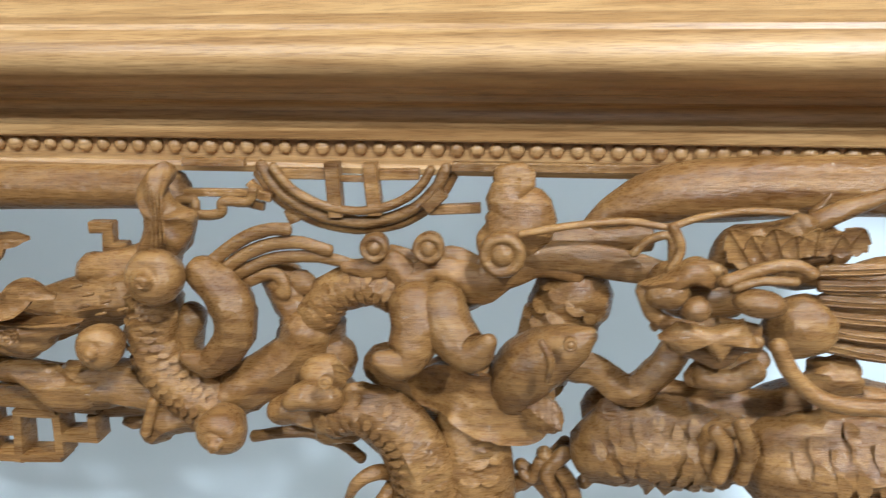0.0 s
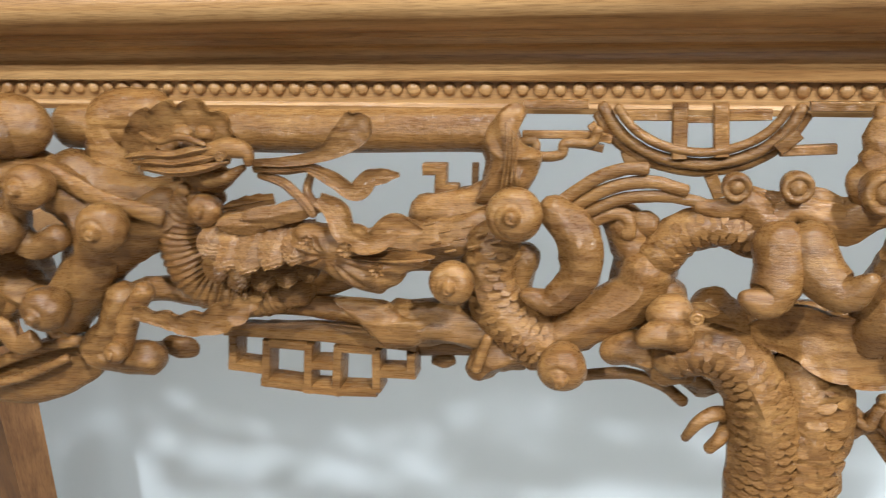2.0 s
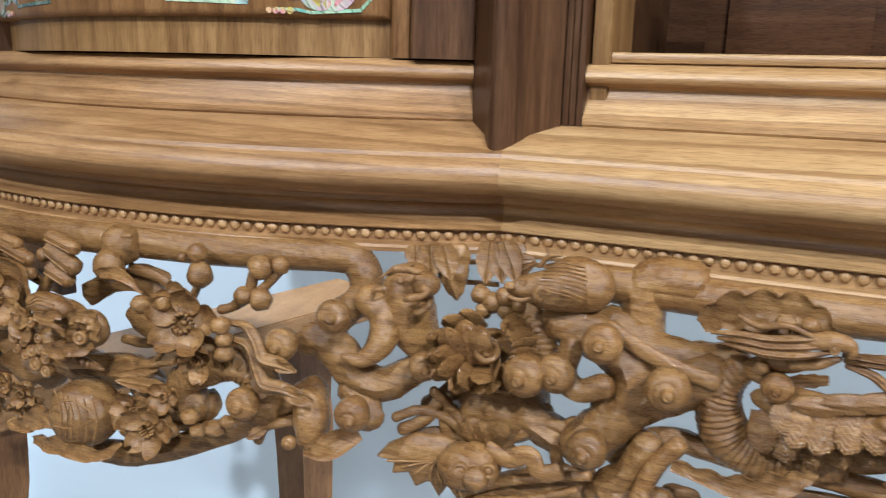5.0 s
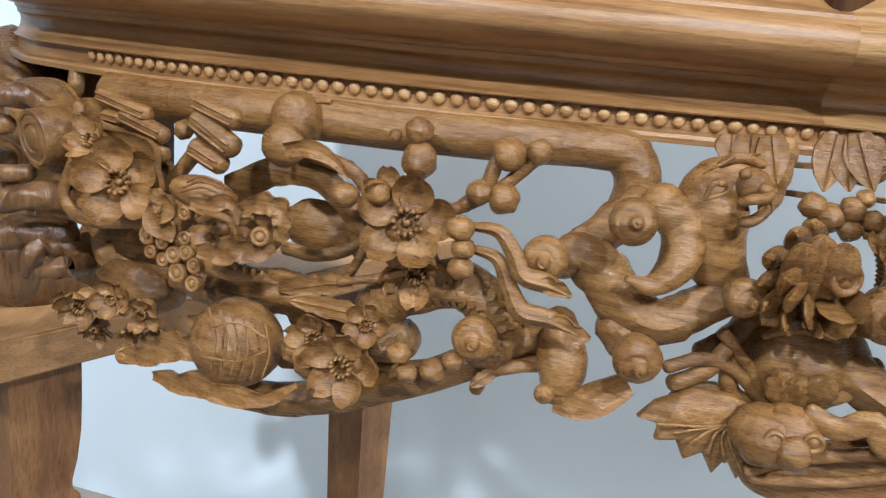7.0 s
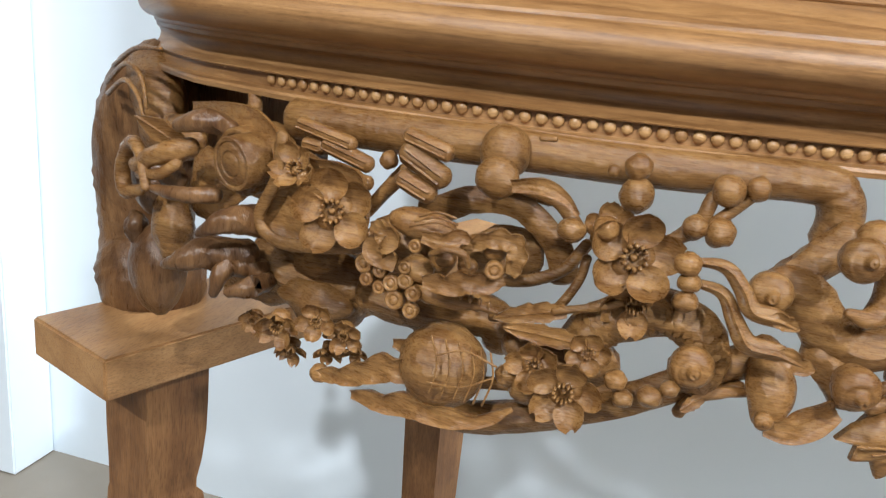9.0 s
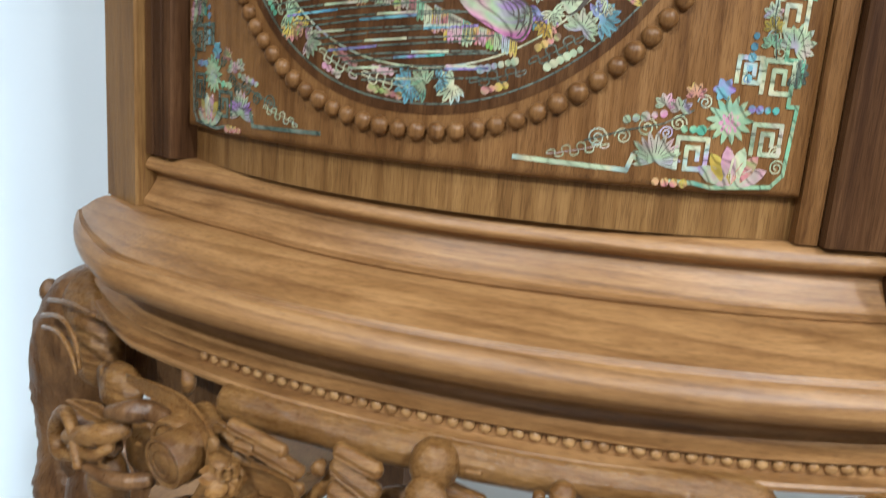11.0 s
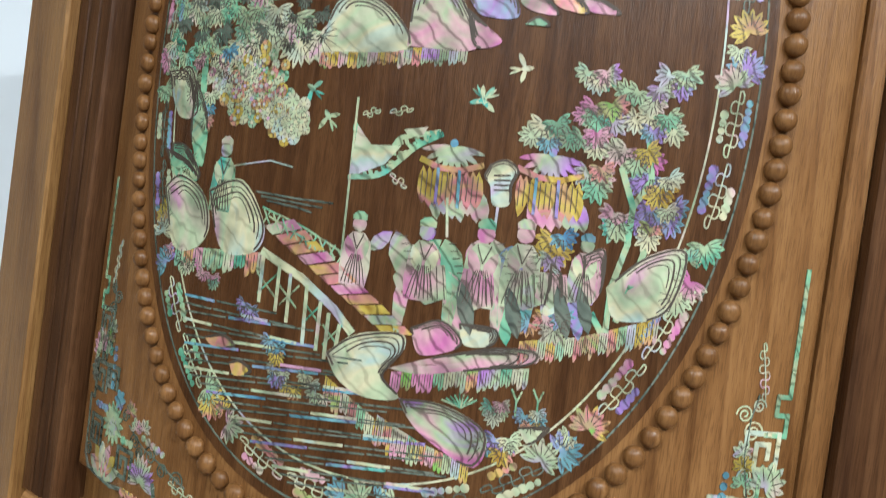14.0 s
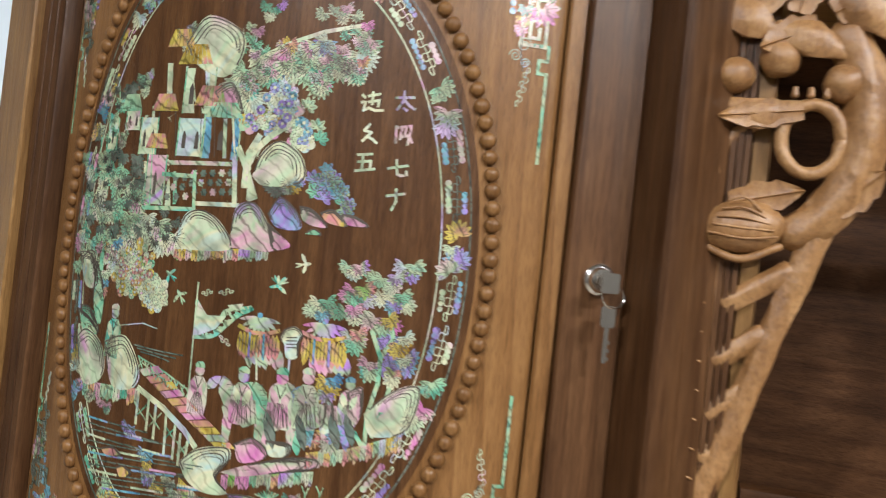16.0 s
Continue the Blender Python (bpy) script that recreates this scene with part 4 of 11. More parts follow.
tube("ball_line", (-0.7505, 0.3572, 0.5550, 0.0005), (-0.7465, 0.3571, 0.5386, 0.0006), (-0.7504, 0.3572, 0.5201, 0.0006), rough=0)
tube("ball_line", (-0.7434, 0.3570, 0.5545, 0.0005), (-0.7398, 0.3569, 0.5384, 0.0005), (-0.7439, 0.3570, 0.5202, 0.0006), rough=0)
tube("ball_line", (-0.7382, 0.3598, 0.5527, 0.0005), (-0.7349, 0.3597, 0.5367, 0.0006), (-0.7393, 0.3598, 0.5187, 0.0006), rough=0)
tube("ball_line", (-0.7330, 0.3627, 0.5508, 0.0006), (-0.7300, 0.3626, 0.5350, 0.0006), (-0.7346, 0.3627, 0.5172, 0.0006), rough=0)
tube("ball_line", (-0.7630, 0.3564, 0.5454, 0.0006), (-0.7459, 0.3556, 0.5516, 0.0006), (-0.7272, 0.3551, 0.5464, 0.0006), rough=0)
tube("ball_line", (-0.7677, 0.3587, 0.5263, 0.0006), (-0.7466, 0.3576, 0.5285, 0.0006), (-0.7294, 0.3571, 0.5381, 0.0006), rough=0)
lump("bud", (-0.8563, 0.4050, 0.4924), 0.0066, 0.0066, 0.0066)
tube("branch", (-0.7896, 0.4177, 0.4769, 0.0088), (-0.7475, 0.4147, 0.4816, 0.0107), (-0.7019, 0.4141, 0.4958, 0.0103), (-0.6537, 0.4166, 0.5163, 0.0100), (-0.6099, 0.4216, 0.5423, 0.0097), (-0.5802, 0.4265, 0.5592, 0.0115))
tube("twig", (-0.6251, 0.4135, 0.5148, 0.0039), (-0.6167, 0.4146, 0.5286, 0.0039), (-0.5922, 0.4183, 0.5375, 0.0038))
tube("twig", (-0.7486, 0.4147, 0.5063, 0.0042), (-0.6747, 0.4151, 0.5179, 0.0040), (-0.6412, 0.4178, 0.5275, 0.0040))
scaled("rope_branch", (-0.6765, 0.4070, 0.5348, 0.0144), (-0.6841, 0.4067, 0.5544, 0.0143), (-0.6690, 0.4075, 0.5689, 0.0141), (-0.6437, 0.4095, 0.5778, 0.0139), (-0.6239, 0.4117, 0.5708, 0.0138), (-0.6157, 0.4127, 0.5535, 0.0140), (-0.6239, 0.4117, 0.5403, 0.0141), size=0.007)
knob("branch_knob", (-0.6235, 0.3916, 0.5543, 0.0134))
tube("branch", (-0.7288, 0.4181, 0.5389, 0.0124), (-0.6985, 0.4182, 0.5301, 0.0123), (-0.6704, 0.4194, 0.5352, 0.0121))
tube("twig", (-0.7421, 0.3984, 0.5584, 0.0030), (-0.7100, 0.3980, 0.5659, 0.0029), (-0.6942, 0.3983, 0.5885, 0.0028), (-0.6904, 0.3984, 0.6054, 0.0028))
acanthus("leaf", (-0.6974, 0.3922, 0.5731, 0.0057), (-0.7390, 0.3923, 0.5617, 0.0003), curl=0.1)
acanthus("leaf", (-0.6854, 0.3906, 0.5551, 0.0057), (-0.7323, 0.3902, 0.5580, 0.0003), curl=0.1)
tube("twig", (-0.7042, 0.3921, 0.5719, 0.0025), (-0.6780, 0.3929, 0.5795, 0.0025), (-0.6655, 0.3937, 0.5847, 0.0025))
tube("long_leaf", (-0.8028, 0.4412, 0.6040, 0.0094), (-0.7736, 0.4383, 0.6192, 0.0091), (-0.7420, 0.4365, 0.6219, 0.0089), (-0.7144, 0.4360, 0.6013, 0.0089), (-0.7054, 0.4361, 0.5779, 0.0090), flat=0.5)
tube("long_leaf", (-0.7571, 0.4292, 0.5747, 0.0042), (-0.7317, 0.4282, 0.5747, 0.0041), (-0.7064, 0.4281, 0.5866, 0.0041), (-0.6935, 0.4283, 0.6058, 0.0040))
tube("long_leaf", (-0.7464, 0.4286, 0.6360, 0.0047), (-0.7165, 0.4280, 0.6298, 0.0046), (-0.7012, 0.4281, 0.6150, 0.0046), flat=0.6)
tube("branch", (-0.8378, 0.4443, 0.5424, 0.0153), (-0.7954, 0.4384, 0.5395, 0.0148), (-0.7529, 0.4349, 0.5442, 0.0144), (-0.7362, 0.4343, 0.5323, 0.0143))
tube("branch", (-0.9384, 0.4837, 0.5375, 0.0214), (-0.8874, 0.4690, 0.5446, 0.0204), (-0.8488, 0.4605, 0.5405, 0.0197))
tube("branch", (-0.9706, 0.4845, 0.5231, 0.0175), (-0.9138, 0.4657, 0.5368, 0.0164), (-0.8563, 0.4518, 0.5208, 0.0158))
lump("leaf_mass", (-0.7469, 0.4507, 0.5864), 0.0253, 0.0180, 0.0072)
tube("ribbon", (-0.6318, 0.3926, 0.6153, 0.0023), (-0.6166, 0.3894, 0.6155, 0.0038), (-0.607, 0.3857, 0.6068, 0.0046), (-0.5999, 0.3826, 0.5964, 0.0052), (-0.5869, 0.3827, 0.5941, 0.0052), (-0.5755, 0.3847, 0.5892, 0.0017), flat=0.75, rough=0.04, grooves=1)
tube("ribbon", (-0.6302, 0.3928, 0.6034, 0.0024), (-0.6154, 0.3896, 0.6008, 0.0038), (-0.6072, 0.3856, 0.5882, 0.0047), (-0.5988, 0.3828, 0.5773, 0.0058), (-0.5849, 0.383, 0.5758, 0.0052), (-0.5732, 0.3851, 0.5715, 0.0041), (-0.5632, 0.387, 0.5681, 0.0012), flat=0.75, rough=0.04, grooves=1)
ruffle("ribbon_end", (-0.5847, 0.381, 0.5753, 0.0029), (-0.5771, 0.3803, 0.5741, 0.0058), (-0.5694, 0.3817, 0.5704, 0.0052), (-0.5627, 0.3851, 0.5689, 0.0015), lobes=2, depth=0.3, curl=0.5)
ruffle("ribbon_end", (-0.5909, 0.38, 0.5947, 0.0029), (-0.5835, 0.3792, 0.594, 0.0051), (-0.5755, 0.3826, 0.5904, 0.0017), lobes=2, depth=0.3, curl=0.5)
knob("branch_eye", (-0.5915, 0.3931, 0.6042, 0.0129), swing=-6)
tube("branch", (-0.5894, 0.4238, 0.5949, 0.0101), (-0.577, 0.4261, 0.6014, 0.0136), (-0.5632, 0.4288, 0.5904, 0.0147), (-0.5481, 0.4322, 0.5727, 0.015), (-0.5294, 0.4337, 0.5688, 0.0131), (-0.5107, 0.4366, 0.5795, 0.0115), (-0.4927, 0.442, 0.5922, 0.0106), rough=0.14)
tube("branch", (-0.5775, 0.4311, 0.6027, 0.0118), (-0.5636, 0.4339, 0.6179, 0.0111), (-0.5483, 0.4372, 0.6317, 0.0118), rough=0.14)
knob("branch_knob", (-0.5507, 0.3937, 0.6298, 0.013), tilt=8)
tube("crescent", (-0.5413, 0.4286, 0.6364, 0.0113), (-0.5261, 0.4262, 0.6239, 0.0122), (-0.5259, 0.4201, 0.6065, 0.0106), (-0.5368, 0.4112, 0.5946, 0.0061), (-0.5497, 0.4062, 0.5972, 0.0024), rough=0.05)
knob("branch_knob", (-0.5381, 0.3965, 0.5577, 0.0137), tilt=-12)
knob("branch_knob", (-0.4911, 0.4132, 0.5951, 0.0113), swing=10)
tube("branch", (-0.5543, 0.4308, 0.5652, 0.0121), (-0.5425, 0.4284, 0.5532, 0.0121), (-0.5356, 0.4249, 0.5419, 0.0112), rough=0.14)
tube("branch", (-0.5038, 0.4595, 0.5453, 0.0067), (-0.4873, 0.4647, 0.5576, 0.0075), (-0.4803, 0.4671, 0.5686, 0.0078), rough=0.14)
tube("low_scroll", (-0.581, 0.4152, 0.5566, 0.0121), (-0.5772, 0.4108, 0.5407, 0.014), (-0.5775, 0.4067, 0.5255, 0.009), rough=0.06)
knob("branch_knob", (-0.582, 0.3845, 0.5341, 0.0058))
ruffle("low_scroll", (-0.5784, 0.4004, 0.5234, 0.0051), (-0.5648, 0.401, 0.5244, 0.0089), (-0.5536, 0.4053, 0.5305, 0.0095), (-0.5418, 0.4141, 0.5382, 0.0077), lobes=1, depth=0.15, curl=0.5)
tube("twig", (-0.6246, 0.4136, 0.519, 0.0026), (-0.6156, 0.4097, 0.5297, 0.0039), (-0.6007, 0.4119, 0.535, 0.0035), (-0.5858, 0.4194, 0.5347, 0.0029))
acanthus("leaf", (-0.6134, 0.405, 0.5314, 0.0038), (-0.625, 0.3994, 0.5235, 0.0003), curl=0.1)
tube("beast_body", (-0.496, 0.4462, 0.5926, 0.0114), (-0.5058, 0.4433, 0.6053, 0.0165), (-0.5132, 0.4401, 0.6236, 0.0208), (-0.5124, 0.4362, 0.6427, 0.0185), (-0.5045, 0.4332, 0.6533, 0.0133), rough=0.03)
lump("beast_muzzle", (-0.497, 0.4281, 0.6502), 0.0113, 0.0094, 0.0101, turn=10, rough=0.05)
tube("beast_brow", (-0.5148, 0.4044, 0.6615, 0.0021), (-0.507, 0.4024, 0.6661, 0.0029), (-0.4948, 0.41, 0.6631, 0.0021))
lump("beast_nose", (-0.4912, 0.4132, 0.6511), 0.0037, 0.0034, 0.0034, rough=0.02)
lump("beast_brow", (-0.5033, 0.3972, 0.6593), 0.0032, 0.0026, 0.0026, rough=0.02)
tube("beast_ear", (-0.5198, 0.3886, 0.6463, 0.0011), (-0.5173, 0.3862, 0.6545, 0.0017), (-0.5108, 0.3889, 0.6551, 0.0017), (-0.5112, 0.3898, 0.6506, 0.0011), (-0.5198, 0.3886, 0.6463, 0.0009))
lump("beast_eye", (-0.514, 0.386, 0.655), 0.0020, 0.0017, 0.0017, rough=0)
tube("upper_lip", (-0.5023, 0.4037, 0.6449, 0.0021), (-0.4975, 0.4019, 0.647, 0.0027), (-0.4907, 0.406, 0.6482, 0.0024), (-0.4873, 0.4102, 0.6517, 0.0012))
tube("lower_jaw", (-0.4999, 0.4148, 0.633, 0.0025), (-0.4948, 0.4131, 0.6348, 0.0031), (-0.4894, 0.4148, 0.6394, 0.0025), (-0.4886, 0.415, 0.6428, 0.0012))
lump("tooth", (-0.4926, 0.4086, 0.6428), 0.0015, 0.0024, 0.0015)
tube("forehead_line", (-0.522, 0.3984, 0.6569, 0.0005), (-0.5149, 0.3982, 0.6622, 0.0005), (-0.5032, 0.4076, 0.6655, 0.0005), rough=0)
tube("forehead_line", (-0.5198, 0.3989, 0.6585, 0.0005), (-0.5131, 0.3986, 0.6635, 0.0005), (-0.5018, 0.408, 0.6662, 0.0005), rough=0)
tube("forehead_line", (-0.5175, 0.3995, 0.6601, 0.0005), (-0.5113, 0.3991, 0.6648, 0.0005), (-0.5004, 0.4084, 0.6669, 0.0005), rough=0)
tube("forehead_line", (-0.5153, 0.4001, 0.6617, 0.0005), (-0.5096, 0.3996, 0.666, 0.0005), (-0.4989, 0.4088, 0.6676, 0.0005), rough=0)
tube("forehead_line", (-0.5131, 0.4007, 0.6633, 0.0005), (-0.5078, 0.4001, 0.6673, 0.0005), (-0.4975, 0.4092, 0.6683, 0.0005), rough=0)

# birds, peony, vase and bat on the bend
acanthus("leaf", (-0.4998, 0.4440, 0.6746, 0.0106), (-0.4977, 0.4447, 0.6503, 0.0003), curl=0.1, teeth=1)
acanthus("leaf", (-0.4901, 0.4449, 0.6751, 0.0082), (-0.4834, 0.4471, 0.6504, 0.0003), curl=0.1, teeth=1)
acanthus("leaf", (-0.5094, 0.4412, 0.6737, 0.0077), (-0.5084, 0.4415, 0.6584, 0.0003), curl=0.1, teeth=1)
acanthus("leaf", (-0.4579, 0.4538, 0.6788, 0.0088), (-0.4594, 0.4533, 0.6489, 0.0003), curl=0.15, teeth=1)
acanthus("leaf", (-0.4528, 0.4547, 0.6793, 0.0088), (-0.4471, 0.4540, 0.6505, 0.0003), curl=0.15, teeth=1)
acanthus("leaf", (-0.4482, 0.4542, 0.6799, 0.0087), (-0.4360, 0.4527, 0.6522, 0.0003), curl=0.15, teeth=1)
bar("fret_bar", (-0.4818, 0.4687, 0.6586, 0.0016), (-0.4575, 0.4774, 0.6591, 0.0016))
bar("fret_bar", (-0.4804, 0.4692, 0.6435, 0.0016), (-0.4556, 0.4772, 0.6419, 0.0016))
bar("fret_bar", (-0.4369, 0.4750, 0.6606, 0.0015), (-0.4181, 0.4727, 0.6609, 0.0015))
bar("fret_bar", (-0.4338, 0.4746, 0.6454, 0.0015), (-0.4147, 0.4723, 0.6448, 0.0015))
tube("vine", (-0.5217, 0.4377, 0.5413, 0.0038), (-0.5044, 0.4426, 0.5482, 0.0038), (-0.4850, 0.4487, 0.5431, 0.0038), (-0.4661, 0.4551, 0.5253, 0.0039), (-0.4525, 0.4587, 0.5197, 0.0039))
tube("vine", (-0.4949, 0.4455, 0.5644, 0.0038), (-0.4798, 0.4504, 0.5487, 0.0038), (-0.4668, 0.4549, 0.5288, 0.0039))
tube("vine", (-0.4850, 0.4508, 0.5265, 0.0036), (-0.4788, 0.4528, 0.5092, 0.0036), (-0.4638, 0.4581, 0.5139, 0.0036))
plate("bat_wing", (-0.4923, 0.4421, 0.5128, 0.0003), (-0.5247, 0.4328, 0.5212, 0.0003), (-0.5046, 0.4384, 0.5309, 0.0003), (-0.4828, 0.4452, 0.5294, 0.0003), (-0.4655, 0.4511, 0.5202, 0.0003), (-0.4609, 0.4527, 0.4991, 0.0003), (-0.4605, 0.4528, 0.4764, 0.0003), (-0.4682, 0.4501, 0.4870, 0.0003), (-0.4728, 0.4485, 0.4771, 0.0003), (-0.4808, 0.4458, 0.4897, 0.0003), (-0.4873, 0.4437, 0.4797, 0.0003), (-0.4946, 0.4414, 0.4929, 0.0003), (-0.5044, 0.4385, 0.4876, 0.0003), (-0.5101, 0.4368, 0.4994, 0.0003), (-0.5218, 0.4336, 0.4981, 0.0003), (-0.5202, 0.4340, 0.5083, 0.0003), (-0.5331, 0.4306, 0.5111, 0.0003), sharp=True, dome=0.006)
tube("wing_line", (-0.4723, 0.4402, 0.5194, 0.0009), (-0.4827, 0.4368, 0.5088, 0.0010), (-0.4719, 0.4404, 0.4866, 0.0010), rough=0)
tube("wing_line", (-0.4740, 0.4397, 0.5186, 0.0009), (-0.4859, 0.4358, 0.5096, 0.0009), (-0.4822, 0.4370, 0.4919, 0.0010), rough=0)
tube("wing_line", (-0.4757, 0.4391, 0.5178, 0.0009), (-0.4891, 0.4348, 0.5104, 0.0009), (-0.4924, 0.4337, 0.4971, 0.0010), rough=0)
tube("wing_line", (-0.4774, 0.4385, 0.5169, 0.0009), (-0.4923, 0.4338, 0.5111, 0.0009), (-0.5024, 0.4307, 0.5021, 0.0010), rough=0)
tube("wing_line", (-0.4791, 0.4380, 0.5161, 0.0009), (-0.4955, 0.4328, 0.5119, 0.0009), (-0.5124, 0.4278, 0.5071, 0.0009), rough=0)
tube("wing_line", (-0.4808, 0.4374, 0.5153, 0.0009), (-0.4987, 0.4318, 0.5126, 0.0009), (-0.5224, 0.4251, 0.5119, 0.0009), rough=0)
plate("wing_web", (-0.4950, 0.4539, 0.5122, 0.0003), (-0.5214, 0.4461, 0.5078, 0.0003), (-0.5130, 0.4485, 0.5248, 0.0003), (-0.4916, 0.4549, 0.5297, 0.0003), (-0.4735, 0.4610, 0.5175, 0.0003), (-0.4650, 0.4640, 0.4887, 0.0003), (-0.4833, 0.4576, 0.4818, 0.0003), (-0.5047, 0.4509, 0.4930, 0.0003), lobes=0.05, dome=0.004)
lump("bat_body", (-0.4538, 0.4319, 0.5181), 0.0159, 0.0178, 0.0147)
ringed("bat_ear", (-0.4631, 0.4159, 0.5204, 0.0059))
ringed("bat_ear", (-0.4435, 0.4194, 0.5218, 0.0059))
lump("bat_head", (-0.4532, 0.4194, 0.5145), 0.0101, 0.0096, 0.0096)
plate("wing_web", (-0.4288, 0.4579, 0.4851, 0.0005), (-0.4741, 0.4544, 0.4803, 0.0005), (-0.4489, 0.4603, 0.4961, 0.0005), (-0.3989, 0.4543, 0.5159, 0.0004), (-0.3702, 0.4508, 0.4974, 0.0004), (-0.3892, 0.4531, 0.4795, 0.0004), (-0.4240, 0.4573, 0.4648, 0.0005), (-0.4593, 0.4597, 0.4652, 0.0005), dome=0.008, lobes=0.02)
tube("wing_bone", (-0.4682, 0.4416, 0.4879, 0.0041), (-0.4430, 0.4455, 0.4994, 0.0040), (-0.4037, 0.4407, 0.5146, 0.0039), (-0.3757, 0.4373, 0.5225, 0.0038))
tube("wing_bone", (-0.4654, 0.4405, 0.4839, 0.0032), (-0.4225, 0.4410, 0.4924, 0.0031), (-0.3842, 0.4364, 0.5101, 0.0030))
tube("bat_ribbon", (-0.4477, 0.4299, 0.5329, 0.0069), (-0.4309, 0.4279, 0.5290, 0.0069), (-0.4165, 0.4262, 0.5364, 0.0068), (-0.4074, 0.4251, 0.5242, 0.0068), (-0.3935, 0.4234, 0.5293, 0.0067), flat=0.5)
lump("bat_body", (-0.4655, 0.4320, 0.5152), 0.0198, 0.0167, 0.0193)
tube("vine", (-0.4475, 0.4581, 0.5223, 0.0050), (-0.4223, 0.4551, 0.5414, 0.0049), (-0.4029, 0.4527, 0.5495, 0.0048), (-0.3934, 0.4516, 0.5417, 0.0048))
tube("vine", (-0.4029, 0.4527, 0.5400, 0.0048), (-0.3982, 0.4522, 0.5170, 0.0049), (-0.3745, 0.4493, 0.5168, 0.0048))
tube("vine", (-0.4884, 0.4539, 0.5533, 0.0054), (-0.4850, 0.4550, 0.5288, 0.0055), (-0.4682, 0.4607, 0.5184, 0.0055))
tube("vine", (-0.5175, 0.4410, 0.5309, 0.0050), (-0.4999, 0.4461, 0.5406, 0.0050), (-0.4909, 0.4489, 0.5550, 0.0049))
tube("vine", (-0.4690, 0.4647, 0.5463, 0.0064), (-0.4408, 0.4674, 0.5533, 0.0063), (-0.4111, 0.4638, 0.5534, 0.0062))
plate("leaf", (-0.4889, 0.4537, 0.6555, 0.0004), (-0.5005, 0.4501, 0.6710, 0.0004), (-0.4762, 0.4579, 0.6731, 0.0004), (-0.4748, 0.4584, 0.6509, 0.0004), (-0.4815, 0.4561, 0.6330, 0.0004), (-0.4933, 0.4523, 0.6466, 0.0004), lobes=0.08, dome=0.004, veins=5)
tube("leaf", (-0.4448, 0.4598, 0.6726, 0.0111), (-0.4379, 0.4590, 0.6645, 0.0111), (-0.4260, 0.4575, 0.6678, 0.0034), flat=0.4, grooves=3)
knob("branch_knob", (-0.4224, 0.4208, 0.5962, 0.0164))
knob("branch_knob", (-0.4011, 0.4243, 0.5993, 0.0147))
tube("branch", (-0.4050, 0.4469, 0.6330, 0.0167), (-0.3959, 0.4458, 0.6297, 0.0167), (-0.3779, 0.4437, 0.6233, 0.0165), (-0.3558, 0.4410, 0.6089, 0.0164), (-0.3510, 0.4404, 0.5834, 0.0165), (-0.3685, 0.4425, 0.5580, 0.0169), (-0.3845, 0.4445, 0.5390, 0.0172))
knob("branch_knob", (-0.3705, 0.4105, 0.6293, 0.0140), tilt=6)
knob("branch_knob", (-0.3280, 0.4054, 0.6068, 0.0153), swing=8)
knob("branch_knob", (-0.3759, 0.4112, 0.5540, 0.0145), tilt=-8)
tube("hook", (-0.3913, 0.4312, 0.6217, 0.0081), (-0.3959, 0.4317, 0.5972, 0.0083), (-0.3847, 0.4304, 0.5879, 0.0082), (-0.3671, 0.4283, 0.5950, 0.0081))
tube("branch", (-0.3658, 0.4482, 0.5696, 0.0186), (-0.3352, 0.4445, 0.5901, 0.0181), (-0.2979, 0.4400, 0.6086, 0.0176))
tube("branch", (-0.3725, 0.4551, 0.6290, 0.0151), (-0.3458, 0.4519, 0.6150, 0.0149), (-0.3114, 0.4477, 0.6110, 0.0146), (-0.2867, 0.4447, 0.6145, 0.0144))
tube("fin", (-0.3695, 0.4285, 0.6350, 0.0056), (-0.3356, 0.4244, 0.6186, 0.0055), (-0.2989, 0.4200, 0.6094, 0.0054), flat=0.5)
tube("bamboo_rail", (-0.3165, 0.4685, 0.6602, 0.0157), (-0.3425, 0.4716, 0.6597, 0.0159), (-0.3502, 0.4725, 0.6480, 0.0161), (-0.3502, 0.4726, 0.6056, 0.0164), rough=0.03)
tube("branch", (-0.4293, 0.4620, 0.5520, 0.0134), (-0.4001, 0.4584, 0.5379, 0.0133), (-0.3858, 0.4567, 0.5452, 0.0131))
tube("low_scroll", (-0.3365, 0.4346, 0.5564, 0.0102), (-0.3492, 0.4362, 0.5314, 0.0104), (-0.3624, 0.4378, 0.5148, 0.0105), (-0.3224, 0.4329, 0.5138, 0.0103))
tube("low_scroll", (-0.3180, 0.4243, 0.5633, 0.0064), (-0.3322, 0.4261, 0.5430, 0.0066), (-0.3404, 0.4270, 0.5211, 0.0067))
knob("branch_knob", (-0.3394, 0.4168, 0.5243, 0.0073))
plate("lobed_leaf", (-0.3517, 0.4485, 0.5013, 0.0004), (-0.3798, 0.4519, 0.5100, 0.0004), (-0.3519, 0.4486, 0.5155, 0.0004), (-0.3249, 0.4453, 0.5163, 0.0004), (-0.3380, 0.4469, 0.5018, 0.0004), (-0.3608, 0.4497, 0.4945, 0.0004), lobes=0.1, dome=0.004)
lump("bud", (-0.4625, 0.4509, 0.6406), 0.0070, 0.0070, 0.0070)
lump("bud", (-0.4525, 0.4497, 0.636), 0.0077, 0.0077, 0.0077)
lump("bud", (-0.4438, 0.4486, 0.6415), 0.0070, 0.0070, 0.0070)
lump("bud", (-0.4589, 0.4504, 0.6298), 0.0064, 0.0064, 0.0064)
lump("bud", (-0.4433, 0.4486, 0.6313), 0.0063, 0.0063, 0.0063)
